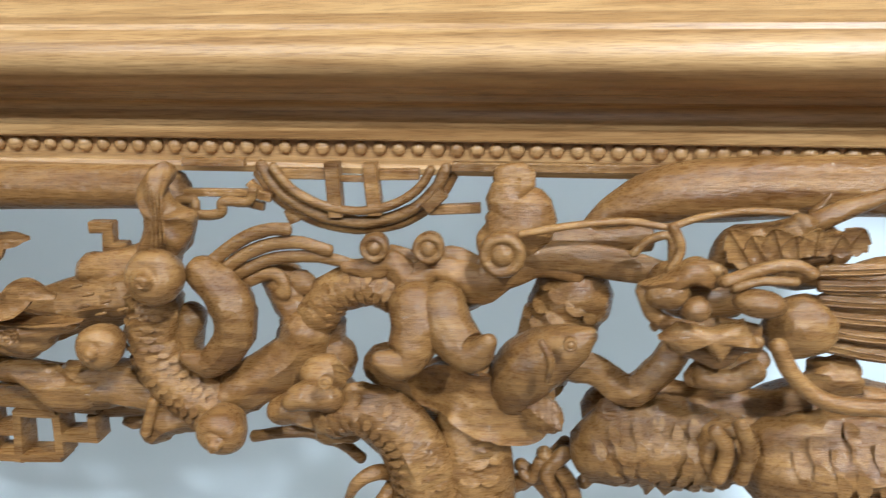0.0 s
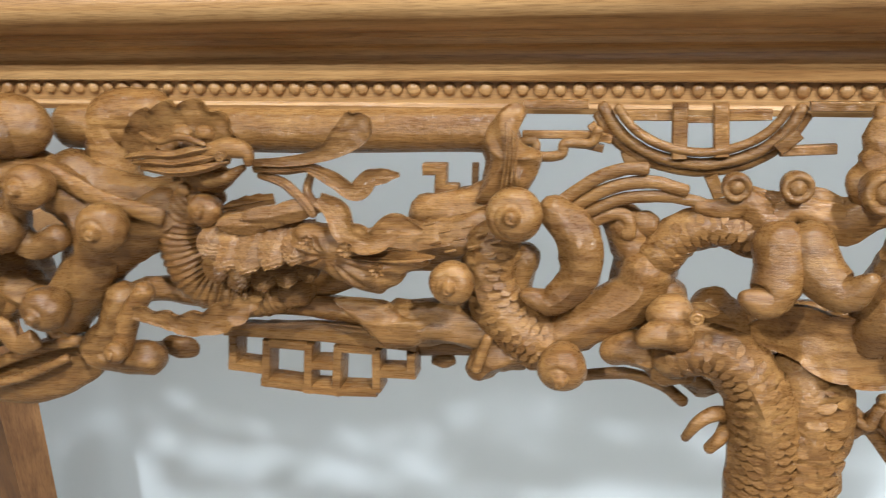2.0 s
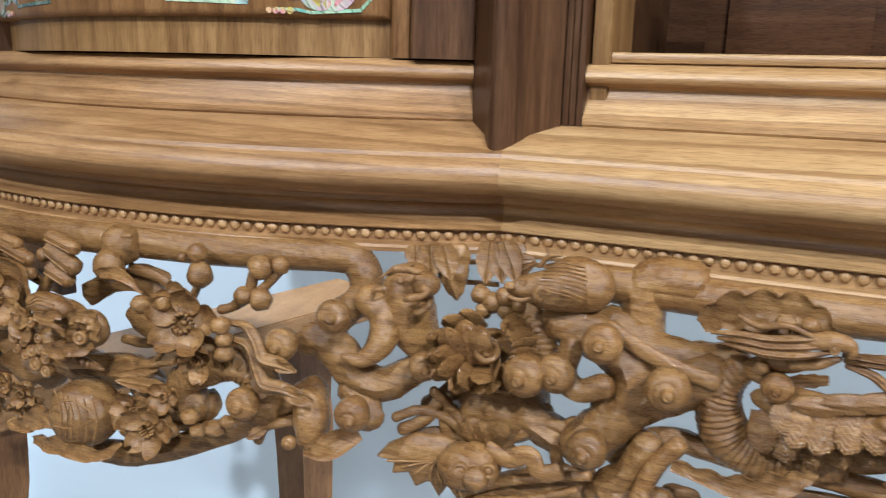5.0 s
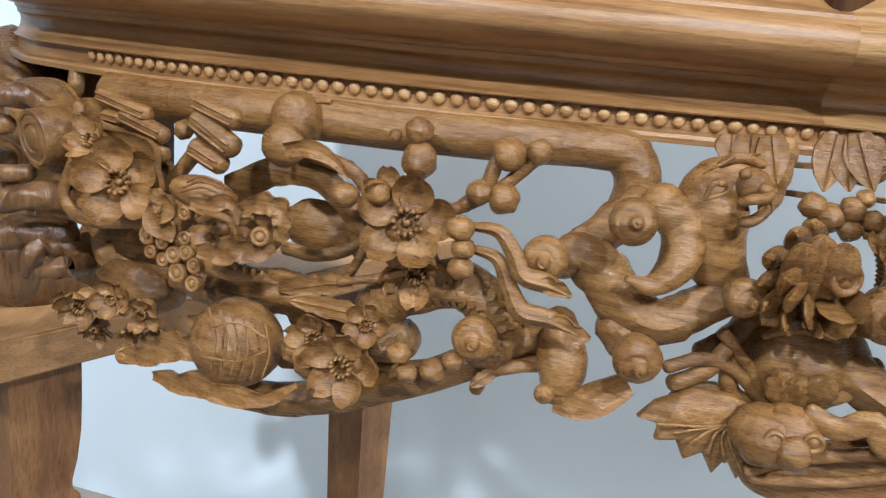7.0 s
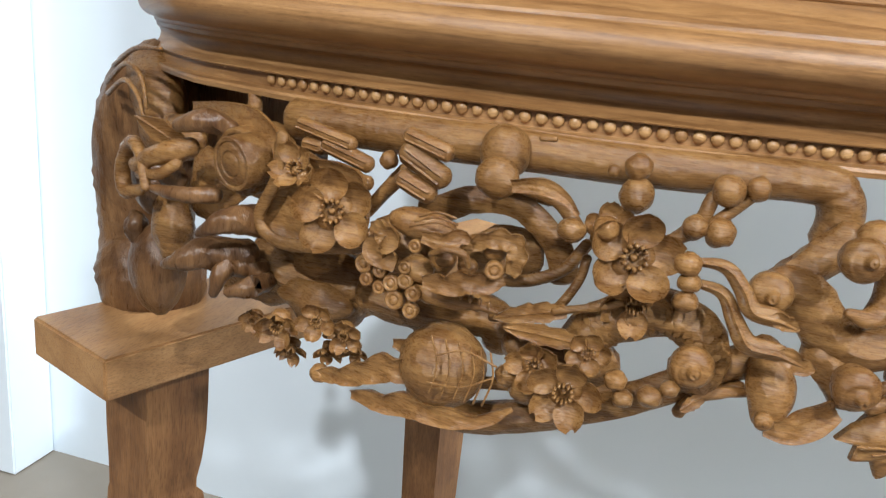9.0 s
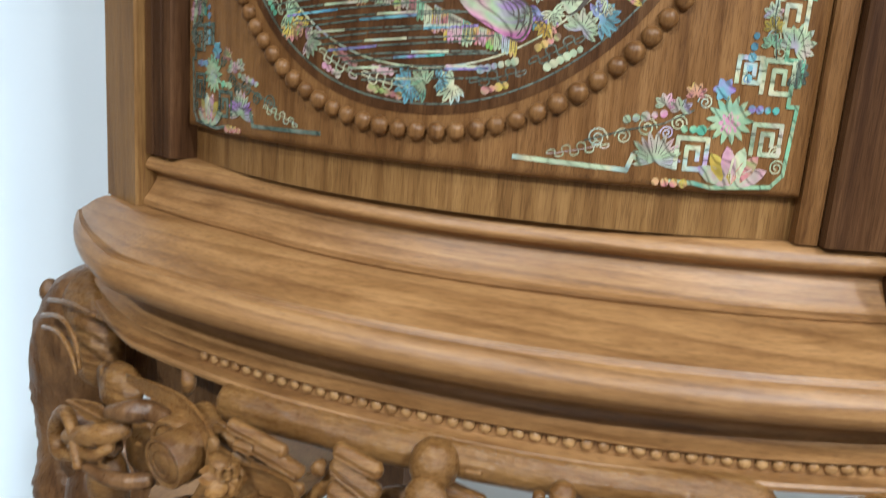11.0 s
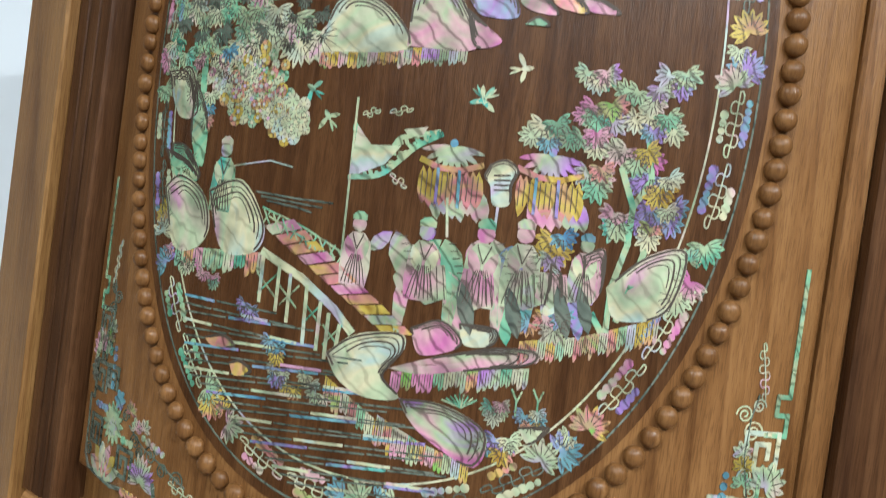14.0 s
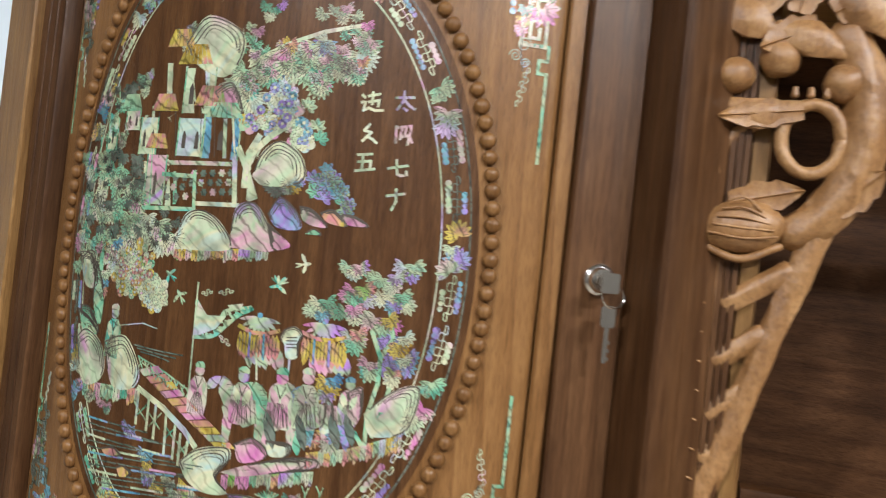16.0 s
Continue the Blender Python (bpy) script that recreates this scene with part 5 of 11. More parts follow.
lump("bud", (-0.4332, 0.4473, 0.6374), 0.0056, 0.0056, 0.0056)
lump("bud", (-0.439, 0.448, 0.6483), 0.0049, 0.0049, 0.0049)
lump("peony_heart", (-0.4537, 0.4599, 0.5936), 0.0191, 0.0198, 0.0147, rough=0.05)
quill("lotus_petal", (-0.4649, 0.4441, 0.6115, 0.007), (-0.4879, 0.41, 0.6197, 0.0003), lift=0.006, barbs=4)
quill("lotus_petal", (-0.464, 0.444, 0.6029, 0.0071), (-0.4885, 0.4098, 0.6056, 0.0003), lift=0.006, barbs=4)
quill("lotus_petal", (-0.4626, 0.4438, 0.5978, 0.0078), (-0.4843, 0.4111, 0.5923, 0.0003), lift=0.006, barbs=4)
quill("lotus_petal", (-0.4597, 0.4435, 0.5913, 0.0078), (-0.4719, 0.4151, 0.5833, 0.0003), lift=0.006, barbs=4)
quill("lotus_petal", (-0.4546, 0.4429, 0.5888, 0.0086), (-0.4571, 0.423, 0.5806, 0.0003), lift=0.006, barbs=4)
quill("lotus_petal", (-0.4477, 0.442, 0.5902, 0.0085), (-0.4409, 0.4211, 0.5835, 0.0003), lift=0.006, barbs=4)
quill("lotus_petal", (-0.4408, 0.4412, 0.5934, 0.0071), (-0.4272, 0.4194, 0.588, 0.0003), lift=0.006, barbs=4)
quill("lotus_petal", (-0.4621, 0.4438, 0.6156, 0.007), (-0.4772, 0.4134, 0.634, 0.0003), lift=0.006, barbs=4)
quill("lotus_petal", (-0.4576, 0.4432, 0.6181, 0.0063), (-0.4677, 0.4243, 0.6375, 0.0003), lift=0.006, barbs=4)
quill("lotus_petal", (-0.4612, 0.4316, 0.6006, 0.0083), (-0.4797, 0.3979, 0.6137, 0.0003), lift=0.006, barbs=4)
quill("lotus_petal", (-0.4599, 0.4314, 0.5974, 0.0083), (-0.4753, 0.3993, 0.6035, 0.0003), lift=0.006, barbs=4)
quill("lotus_petal", (-0.4551, 0.4308, 0.5959, 0.0083), (-0.4639, 0.4097, 0.5915, 0.0003), lift=0.006, barbs=4)
quill("lotus_petal", (-0.4491, 0.4301, 0.5978, 0.0083), (-0.448, 0.4078, 0.5936, 0.0003), lift=0.006, barbs=4)
quill("lotus_petal", (-0.4433, 0.4294, 0.6007, 0.0069), (-0.4369, 0.4065, 0.5987, 0.0003), lift=0.006, barbs=4)
quill("lotus_petal", (-0.4675, 0.4243, 0.597, 0.0082), (-0.4729, 0.4084, 0.6298, 0.0003), lift=0.01, barbs=5)
quill("lotus_petal", (-0.4589, 0.4232, 0.5981, 0.0089), (-0.4631, 0.4177, 0.6333, 0.0003), lift=0.01, barbs=5)
quill("lotus_petal", (-0.4517, 0.4224, 0.5996, 0.0082), (-0.4519, 0.4164, 0.6313, 0.0003), lift=0.01, barbs=5)
ringed("lotus_curl", (-0.447, 0.4158, 0.612, 0.0093), swing=25)
quill("jagged_leaf", (-0.4324, 0.4382, 0.6321, 0.0045), (-0.4375, 0.4207, 0.6273, 0.0003), barbs=2)
quill("jagged_leaf", (-0.426, 0.4374, 0.6284, 0.0045), (-0.4341, 0.4202, 0.6253, 0.0003), barbs=2)
quill("jagged_leaf", (-0.4211, 0.4368, 0.6226, 0.0045), (-0.4315, 0.4199, 0.6222, 0.0003), barbs=2)
quill("jagged_leaf", (-0.4184, 0.4365, 0.6155, 0.0045), (-0.4301, 0.4198, 0.6183, 0.0003), barbs=2)
quill("jagged_leaf", (-0.4181, 0.4364, 0.6075, 0.0045), (-0.4299, 0.4197, 0.614, 0.0003), barbs=2)
quill("jagged_leaf", (-0.4202, 0.4367, 0.5997, 0.0046), (-0.431, 0.4199, 0.6098, 0.0003), barbs=2)
quill("jagged_leaf", (-0.4246, 0.4372, 0.5928, 0.0046), (-0.4333, 0.4202, 0.6061, 0.0003), barbs=2)
quill("jagged_leaf", (-0.4309, 0.438, 0.5875, 0.0046), (-0.4366, 0.4206, 0.6034, 0.0003), barbs=2)
ribbed("jagged_ring", (-0.4407, 0.4533, 0.6372, 0.0057), (-0.424, 0.4492, 0.6296, 0.0092), (-0.4151, 0.4482, 0.6099, 0.0107), (-0.4197, 0.4507, 0.588, 0.0087), (-0.4308, 0.4541, 0.5755, 0.0044), pitch=0.004, depth=0.06, flat=0.6)
lump("animal_body", (-0.3918, 0.4393, 0.6586), 0.0248, 0.0193, 0.0151, rough=0.03)
tube("animal_head", (-0.3939, 0.4375, 0.6562, 0.0171), (-0.409, 0.4273, 0.6563, 0.014), (-0.4211, 0.4187, 0.6582, 0.0098), (-0.4292, 0.4136, 0.6584, 0.0058), (-0.4331, 0.4121, 0.6577, 0.0029), rough=0.03)
lump("animal_snout", (-0.4318, 0.4079, 0.6613), 0.0038, 0.0029, 0.0032)
tube("snout_fold", (-0.4318, 0.4079, 0.654, 0.0013), (-0.425, 0.4071, 0.6526, 0.0016), (-0.4181, 0.4082, 0.6544, 0.0013))
ringed("animal_eye", (-0.4207, 0.3945, 0.6675, 0.0025))
tube("ear", (-0.4082, 0.3869, 0.6599, 0.0018), (-0.4102, 0.3831, 0.6652, 0.0021), (-0.4068, 0.3827, 0.6691, 0.0018), (-0.4015, 0.3861, 0.6661, 0.0012))
tube("fur_line", (-0.4063, 0.3988, 0.6798, 0.0006), (-0.3974, 0.3936, 0.6835, 0.0006), (-0.3849, 0.4062, 0.6788, 0.0006), rough=0)
tube("fur_line", (-0.4069, 0.398, 0.6779, 0.0006), (-0.397, 0.3936, 0.681, 0.0006), (-0.384, 0.4061, 0.6761, 0.0006), rough=0)
tube("fur_line", (-0.4075, 0.3973, 0.6759, 0.0006), (-0.3967, 0.3936, 0.6785, 0.0006), (-0.3831, 0.406, 0.6733, 0.0006), rough=0)
tube("fur_line", (-0.4082, 0.3966, 0.674, 0.0006), (-0.3964, 0.3935, 0.676, 0.0006), (-0.3823, 0.4059, 0.6705, 0.0006), rough=0)
tube("fur_line", (-0.4088, 0.3958, 0.6721, 0.0006), (-0.3961, 0.3935, 0.6735, 0.0006), (-0.3824, 0.4059, 0.6676, 0.0006), rough=0)
tube("fur_line", (-0.4094, 0.3951, 0.6702, 0.0006), (-0.3957, 0.3934, 0.671, 0.0006), (-0.3825, 0.4059, 0.6647, 0.0006), rough=0)
tube("fur_line", (-0.41, 0.3944, 0.6682, 0.0006), (-0.3954, 0.3934, 0.6685, 0.0006), (-0.3826, 0.406, 0.6617, 0.0006), rough=0)
tube("fur_line", (-0.4106, 0.3936, 0.6663, 0.0006), (-0.3951, 0.3934, 0.6659, 0.0006), (-0.3827, 0.406, 0.6588, 0.0006), rough=0)
tube("fur_line", (-0.4112, 0.3929, 0.6644, 0.0006), (-0.3948, 0.3933, 0.6634, 0.0006), (-0.3828, 0.406, 0.6558, 0.0006), rough=0)
tube("thorn_twig", (-0.4209, 0.4509, 0.6657, 0.0017), (-0.4143, 0.4501, 0.6737, 0.0021), (-0.4064, 0.4491, 0.6754, 0.0014))
tube("thorn_twig", (-0.4142, 0.4501, 0.6731, 0.0014), (-0.4167, 0.4504, 0.6793, 0.001))
lobed("vase", (-0.4487, 0.4744, 0.5503), 0.0365, 0.0310, 0.0320, lobes=7, depth=0.1)
tube("vase_rim", (-0.4748, 0.4373, 0.5694, 0.002), (-0.4651, 0.4401, 0.5735, 0.0023), (-0.4513, 0.4384, 0.576, 0.0023), (-0.4372, 0.4448, 0.5717, 0.002))
quill("cup_leaf", (-0.4534, 0.4447, 0.5271, 0.0091), (-0.4654, 0.4402, 0.552, 0.0003), lift=0.004, barbs=3)
quill("cup_leaf", (-0.4485, 0.4442, 0.5278, 0.0091), (-0.4553, 0.4389, 0.5506, 0.0003), lift=0.004, barbs=3)
quill("cup_leaf", (-0.4437, 0.4436, 0.5305, 0.0091), (-0.4417, 0.4373, 0.5541, 0.0003), lift=0.004, barbs=3)
lump("vase_foot", (-0.449, 0.4623, 0.5159), 0.0168, 0.0110, 0.0110)

# straight front: rail, phoenix and fret work
tube("bamboo_rail", (-0.3781, 0.4759, 0.6533, 0.0146), (-0.3189, 0.4688, 0.6525, 0.0142), (-0.2152, 0.4562, 0.6523, 0.0136), (-0.1231, 0.4451, 0.6545, 0.0130), (-0.1097, 0.4434, 0.6511, 0.0130), (-0.1056, 0.4429, 0.6385, 0.0107), (-0.1085, 0.4433, 0.6231, 0.0097), rough=0.03)
lump("phoenix_head", (-0.2743, 0.4211, 0.645), 0.0197, 0.0116, 0.0102, rough=0.08)
ruffle("phoenix_comb", (-0.3124, 0.4196, 0.6469, 0.0056), (-0.2984, 0.4119, 0.6586, 0.0115), (-0.2797, 0.4036, 0.6642, 0.0131), (-0.2622, 0.3994, 0.6657, 0.0128), (-0.2503, 0.398, 0.6597, 0.0102), (-0.2455, 0.3974, 0.6504, 0.0051), lobes=6, depth=0.32, curl=0.3)
tube("crest_feather", (-0.3064, 0.4048, 0.6474, 0.0013), (-0.29, 0.3968, 0.6506, 0.0023), (-0.2742, 0.3928, 0.651, 0.0026), (-0.2585, 0.3889, 0.6545, 0.0025), (-0.2433, 0.3891, 0.6571, 0.0012), flat=0.7, grooves=1)
tube("crest_feather", (-0.3024, 0.4043, 0.6446, 0.0013), (-0.2877, 0.3965, 0.6465, 0.0023), (-0.2745, 0.3929, 0.6465, 0.0026), (-0.2588, 0.389, 0.6495, 0.0025), (-0.2435, 0.3891, 0.6528, 0.0012), flat=0.7, grooves=1)
tube("crest_feather", (-0.2985, 0.4038, 0.6418, 0.0013), (-0.2853, 0.3962, 0.6424, 0.0023), (-0.2748, 0.3929, 0.642, 0.0026), (-0.2591, 0.389, 0.6444, 0.0025), (-0.2437, 0.3891, 0.6484, 0.0012), flat=0.7, grooves=1)
tube("crest_feather", (-0.2925, 0.3971, 0.6614, 0.0013), (-0.282, 0.3938, 0.658, 0.0019), (-0.2672, 0.388, 0.6615, 0.0019), (-0.2545, 0.3864, 0.6576, 0.0012))
lump("comb_lobe", (-0.2677, 0.3921, 0.6626), 0.0057, 0.0044, 0.0032)
lump("comb_lobe", (-0.2552, 0.3905, 0.663), 0.0050, 0.0038, 0.0031)
lump("phoenix_cheek", (-0.2651, 0.4099, 0.6352), 0.0153, 0.0086, 0.0086)
tube("beak", (-0.2564, 0.3927, 0.6519, 0.0047), (-0.2427, 0.389, 0.6553, 0.0053), (-0.2338, 0.388, 0.6531, 0.004), (-0.2334, 0.3879, 0.6472, 0.0019))
tube("beak", (-0.2606, 0.3993, 0.6368, 0.0049), (-0.2482, 0.3957, 0.6391, 0.0038), (-0.2376, 0.3924, 0.6445, 0.0016))
ringed("phoenix_eye", (-0.2437, 0.3771, 0.6535, 0.0027))
lump("phoenix_throat", (-0.2729, 0.4229, 0.6214), 0.0117, 0.0090, 0.0083)
knob("feather_curl", (-0.2666, 0.404, 0.6181, 0.01))
lump("feather_curl", (-0.2764, 0.4032, 0.6299), 0.0040, 0.0040, 0.0033)
ribbed("phoenix_neck", (-0.2834, 0.4322, 0.6199, 0.0092), (-0.2937, 0.4355, 0.605, 0.0123), (-0.2958, 0.4378, 0.5855, 0.0147), (-0.2847, 0.4394, 0.5641, 0.0163), (-0.2552, 0.4389, 0.5555, 0.0139), (-0.2243, 0.4321, 0.563, 0.0107), pitch=0.0042, depth=0.05)
lump("phoenix_wing", (-0.2458, 0.4216, 0.6011), 0.0337, 0.0117, 0.0089, turn=4, rough=0.04)
quill("wing_feather", (-0.2107, 0.4013, 0.6139, 0.0087), (-0.2143, 0.3916, 0.5933, 0.0003))
quill("wing_feather", (-0.2207, 0.4025, 0.6147, 0.0088), (-0.229, 0.3934, 0.5902, 0.0003))
quill("wing_feather", (-0.2328, 0.4039, 0.614, 0.0088), (-0.2441, 0.3952, 0.5863, 0.0003))
quill("wing_feather", (-0.2452, 0.4054, 0.6126, 0.0089), (-0.2565, 0.3967, 0.5875, 0.0003))
quill("wing_feather", (-0.2557, 0.4067, 0.61, 0.009), (-0.2643, 0.3977, 0.5953, 0.0003))
quill("wing_feather", (-0.2213, 0.4187, 0.5937, 0.0082), (-0.2096, 0.4112, 0.5769, 0.0003))
quill("wing_feather", (-0.2319, 0.42, 0.5923, 0.0082), (-0.2237, 0.4129, 0.5722, 0.0003))
quill("wing_feather", (-0.2463, 0.4217, 0.5902, 0.0083), (-0.2387, 0.4147, 0.5685, 0.0003))
quill("wing_feather", (-0.2608, 0.4235, 0.5893, 0.0084), (-0.2532, 0.4165, 0.5681, 0.0003))
quill("wing_feather", (-0.2734, 0.425, 0.5939, 0.0084), (-0.2661, 0.4181, 0.5715, 0.0004))
quill("covert_feather", (-0.2269, 0.3972, 0.6134, 0.0058), (-0.258, 0.403, 0.6117, 0.0003), barbs=12)
quill("covert_feather", (-0.211, 0.3953, 0.619, 0.0057), (-0.2441, 0.4013, 0.6152, 0.0003), barbs=12)
quill("covert_feather", (-0.2005, 0.394, 0.6241, 0.0057), (-0.2272, 0.3992, 0.6175, 0.0003), barbs=12)
acanthus("leaf", (-0.2353, 0.4284, 0.6182, 0.0038), (-0.2661, 0.4271, 0.613, 0.0003), curl=0.1)
ruffle("plume", (-0.2371, 0.3934, 0.6469, 0.0016), (-0.215, 0.3897, 0.648, 0.0025), (-0.1959, 0.3854, 0.652, 0.0036), (-0.1828, 0.3818, 0.6604, 0.0072), (-0.1738, 0.3807, 0.6684, 0.0083), (-0.1709, 0.3803, 0.6726, 0.0035), lobes=2, depth=0.15, curl=0.35)
tube("plume", (-0.2341, 0.3981, 0.6427, 0.0022), (-0.2174, 0.394, 0.6432, 0.0028), (-0.2028, 0.3902, 0.6449, 0.0028), (-0.1901, 0.3867, 0.6409, 0.0024), flat=0.7, grooves=2)
tube("plume", (-0.2324, 0.3999, 0.639, 0.0022), (-0.219, 0.3962, 0.6356, 0.0028), (-0.2091, 0.393, 0.6281, 0.0028), (-0.2019, 0.3901, 0.62, 0.0025), flat=0.7, grooves=2)
ruffle("plume", (-0.2025, 0.3882, 0.6454, 0.0028), (-0.1898, 0.3846, 0.6401, 0.004), (-0.1782, 0.3832, 0.6345, 0.0052), (-0.1691, 0.3821, 0.6417, 0.0051), (-0.1625, 0.3813, 0.6426, 0.0036), (-0.1553, 0.3805, 0.6435, 0.0012), lobes=3, depth=0.25, curl=0.4)
tube("plume", (-0.2039, 0.3984, 0.6404, 0.0019), (-0.2064, 0.3967, 0.6305, 0.0025), (-0.2005, 0.394, 0.6215, 0.0025))
ruffle("plume", (-0.1974, 0.3856, 0.6304, 0.0043), (-0.1879, 0.3824, 0.6232, 0.0067), (-0.1816, 0.3796, 0.6133, 0.0076), (-0.1692, 0.3761, 0.6103, 0.0067), (-0.1578, 0.3747, 0.6192, 0.0063), (-0.1441, 0.3751, 0.6163, 0.0018), lobes=3, depth=0.2, curl=0.45)
plate("tail_fan", (-0.1944, 0.3933, 0.5994, 0.0003), (-0.2186, 0.3962, 0.6039, 0.0003), (-0.2121, 0.3954, 0.613, 0.0003), (-0.1942, 0.3932, 0.6127, 0.0003), (-0.1751, 0.3909, 0.604, 0.0003), (-0.1499, 0.3879, 0.5997, 0.0003), (-0.1412, 0.3868, 0.597, 0.0003), (-0.1544, 0.3884, 0.5888, 0.0003), (-0.168, 0.3901, 0.5776, 0.0003), (-0.1848, 0.3921, 0.5804, 0.0003), (-0.2011, 0.3941, 0.5887, 0.0003), (-0.2143, 0.3957, 0.5919, 0.0003), lobes=0.07, count=13, dome=0.009, veins=13)
blossom("star_flower", (-0.203, 0.3782, 0.6088, 0.004), petals=8)
blossom("star_flower", (-0.1831, 0.3758, 0.6062, 0.004), petals=8)
blossom("star_flower", (-0.1671, 0.3738, 0.5964, 0.004), petals=8)
tube("tail_root", (-0.2579, 0.4513, 0.5545, 0.009), (-0.227, 0.4476, 0.5569, 0.0081), (-0.1958, 0.4337, 0.5708, 0.0078))
ruffle("wavy_leaf", (-0.3218, 0.4137, 0.5533, 0.0047), (-0.3041, 0.4096, 0.5512, 0.0054), (-0.2828, 0.4039, 0.5506, 0.0077), (-0.2606, 0.4013, 0.557, 0.0089), (-0.2466, 0.4016, 0.564, 0.0054), (-0.2393, 0.4007, 0.5689, 0.0017), lobes=6, depth=0.35, curl=0.4)
tube("branch", (-0.1882, 0.4267, 0.5841, 0.0152), (-0.1590, 0.4232, 0.5934, 0.0149), (-0.1311, 0.4198, 0.5992, 0.0146), (-0.1130, 0.4177, 0.6030, 0.0145), rough=0.16)
tube("branch", (-0.1499, 0.4282, 0.6090, 0.0119), (-0.1252, 0.4252, 0.6144, 0.0117), (-0.1071, 0.4230, 0.6225, 0.0115))
tube("tool_mark", (-0.1456, 0.3944, 0.6136, 0.0008), (-0.1404, 0.3938, 0.6149, 0.0008))
tube("tool_mark", (-0.1417, 0.3909, 0.6041, 0.0008), (-0.1365, 0.3903, 0.6055, 0.0008))
tube("tool_mark", (-0.1366, 0.3873, 0.6119, 0.0008), (-0.1316, 0.3867, 0.6132, 0.0008))
tube("tool_mark", (-0.1346, 0.3931, 0.5993, 0.0008), (-0.1295, 0.3924, 0.6007, 0.0008))
tube("tool_mark", (-0.1297, 0.3895, 0.6072, 0.0008), (-0.1246, 0.3888, 0.6085, 0.0008))
tube("tool_mark", (-0.1249, 0.3859, 0.6149, 0.0008), (-0.1199, 0.3853, 0.6162, 0.0008))
tube("tool_mark", (-0.1226, 0.3916, 0.6024, 0.0008), (-0.1176, 0.3910, 0.6038, 0.0008))
tube("tool_mark", (-0.1179, 0.3880, 0.6102, 0.0008), (-0.1130, 0.3874, 0.6116, 0.0008))
tube("tool_mark", (-0.1141, 0.3845, 0.6010, 0.0008), (-0.1092, 0.3839, 0.6023, 0.0008))
tube("tool_mark", (-0.1109, 0.3902, 0.6055, 0.0008), (-0.1059, 0.3896, 0.6069, 0.0008))
knob("branch_knob", (-0.0990, 0.3817, 0.6230, 0.0150), tilt=8)
knob("branch_knob", (-0.1310, 0.3836, 0.5857, 0.0125))
knob("branch_knob", (-0.0737, 0.3807, 0.5395, 0.0138), tilt=-14)
scaled("rope_branch", (-0.1090, 0.4071, 0.6035, 0.0146), (-0.1114, 0.4074, 0.5792, 0.0149), (-0.1018, 0.4062, 0.5577, 0.0151), (-0.0815, 0.4038, 0.5414, 0.0152), size=0.007)
tube("crescent", (-0.0813, 0.3937, 0.6235, 0.0080), (-0.0667, 0.3919, 0.6086, 0.0112), (-0.0654, 0.3918, 0.5886, 0.0103), (-0.0793, 0.3934, 0.5730, 0.0078), (-0.0933, 0.3951, 0.5758, 0.0039))
tube("branch", (-0.0926, 0.4111, 0.5931, 0.0086), (-0.0974, 0.4117, 0.5743, 0.0087), (-0.0905, 0.4109, 0.5557, 0.0088))
tube("branch", (-0.0847, 0.4082, 0.5392, 0.0136), (-0.0612, 0.4053, 0.5569, 0.0133), (-0.0360, 0.4023, 0.5739, 0.0129), (-0.0296, 0.4015, 0.5908, 0.0127))
tube("branch", (-0.0275, 0.4073, 0.5826, 0.0107), (-0.0376, 0.4085, 0.6000, 0.0106), (-0.0434, 0.4092, 0.6144, 0.0105))
tube("branch", (-0.1648, 0.4199, 0.5475, 0.0135), (-0.1332, 0.4161, 0.5496, 0.0133), (-0.1088, 0.4131, 0.5447, 0.0132))
tube("plume", (-0.0815, 0.3977, 0.6203, 0.0035), (-0.0614, 0.3953, 0.6366, 0.0034), (-0.0459, 0.3934, 0.6432, 0.0034), (-0.0345, 0.3920, 0.6439, 0.0034), flat=0.6)
tube("plume", (-0.0762, 0.3991, 0.6171, 0.0035), (-0.0535, 0.3964, 0.6322, 0.0034), (-0.0329, 0.3939, 0.6368, 0.0034), (-0.0150, 0.3917, 0.6327, 0.0034), flat=0.6)
tube("plume", (-0.0709, 0.4005, 0.6138, 0.0033), (-0.0481, 0.3977, 0.6263, 0.0032), (-0.0248, 0.3949, 0.6292, 0.0032), (-0.0068, 0.3927, 0.6262, 0.0031), (0.0035, 0.3915, 0.6211, 0.0031), flat=0.6)
tube("plume", (-0.0668, 0.4020, 0.6110, 0.0038), (-0.0479, 0.3997, 0.6188, 0.0038), (-0.0412, 0.3989, 0.6148, 0.0038), (-0.0411, 0.3989, 0.6062, 0.0038), flat=0.6)
lump("cloud_lobe", (-0.0327, 0.4039, 0.6118), 0.0082, 0.0077, 0.0049)
plate("flame_leaf", (-0.1028, 0.4104, 0.6457, 0.0003), (-0.1203, 0.4125, 0.6202, 0.0003), (-0.1119, 0.4115, 0.6428, 0.0003), (-0.1144, 0.4118, 0.6566, 0.0003), (-0.1075, 0.4109, 0.6689, 0.0003), (-0.0973, 0.4097, 0.6735, 0.0003), (-0.0939, 0.4093, 0.6671, 0.0003), (-0.0990, 0.4099, 0.6595, 0.0003), (-0.0943, 0.4093, 0.6519, 0.0003), (-0.0851, 0.4082, 0.6466, 0.0003), (-0.0898, 0.4088, 0.6334, 0.0003), (-0.0988, 0.4099, 0.6208, 0.0003), lobes=0.05, count=8, dome=0.007, veins=7)
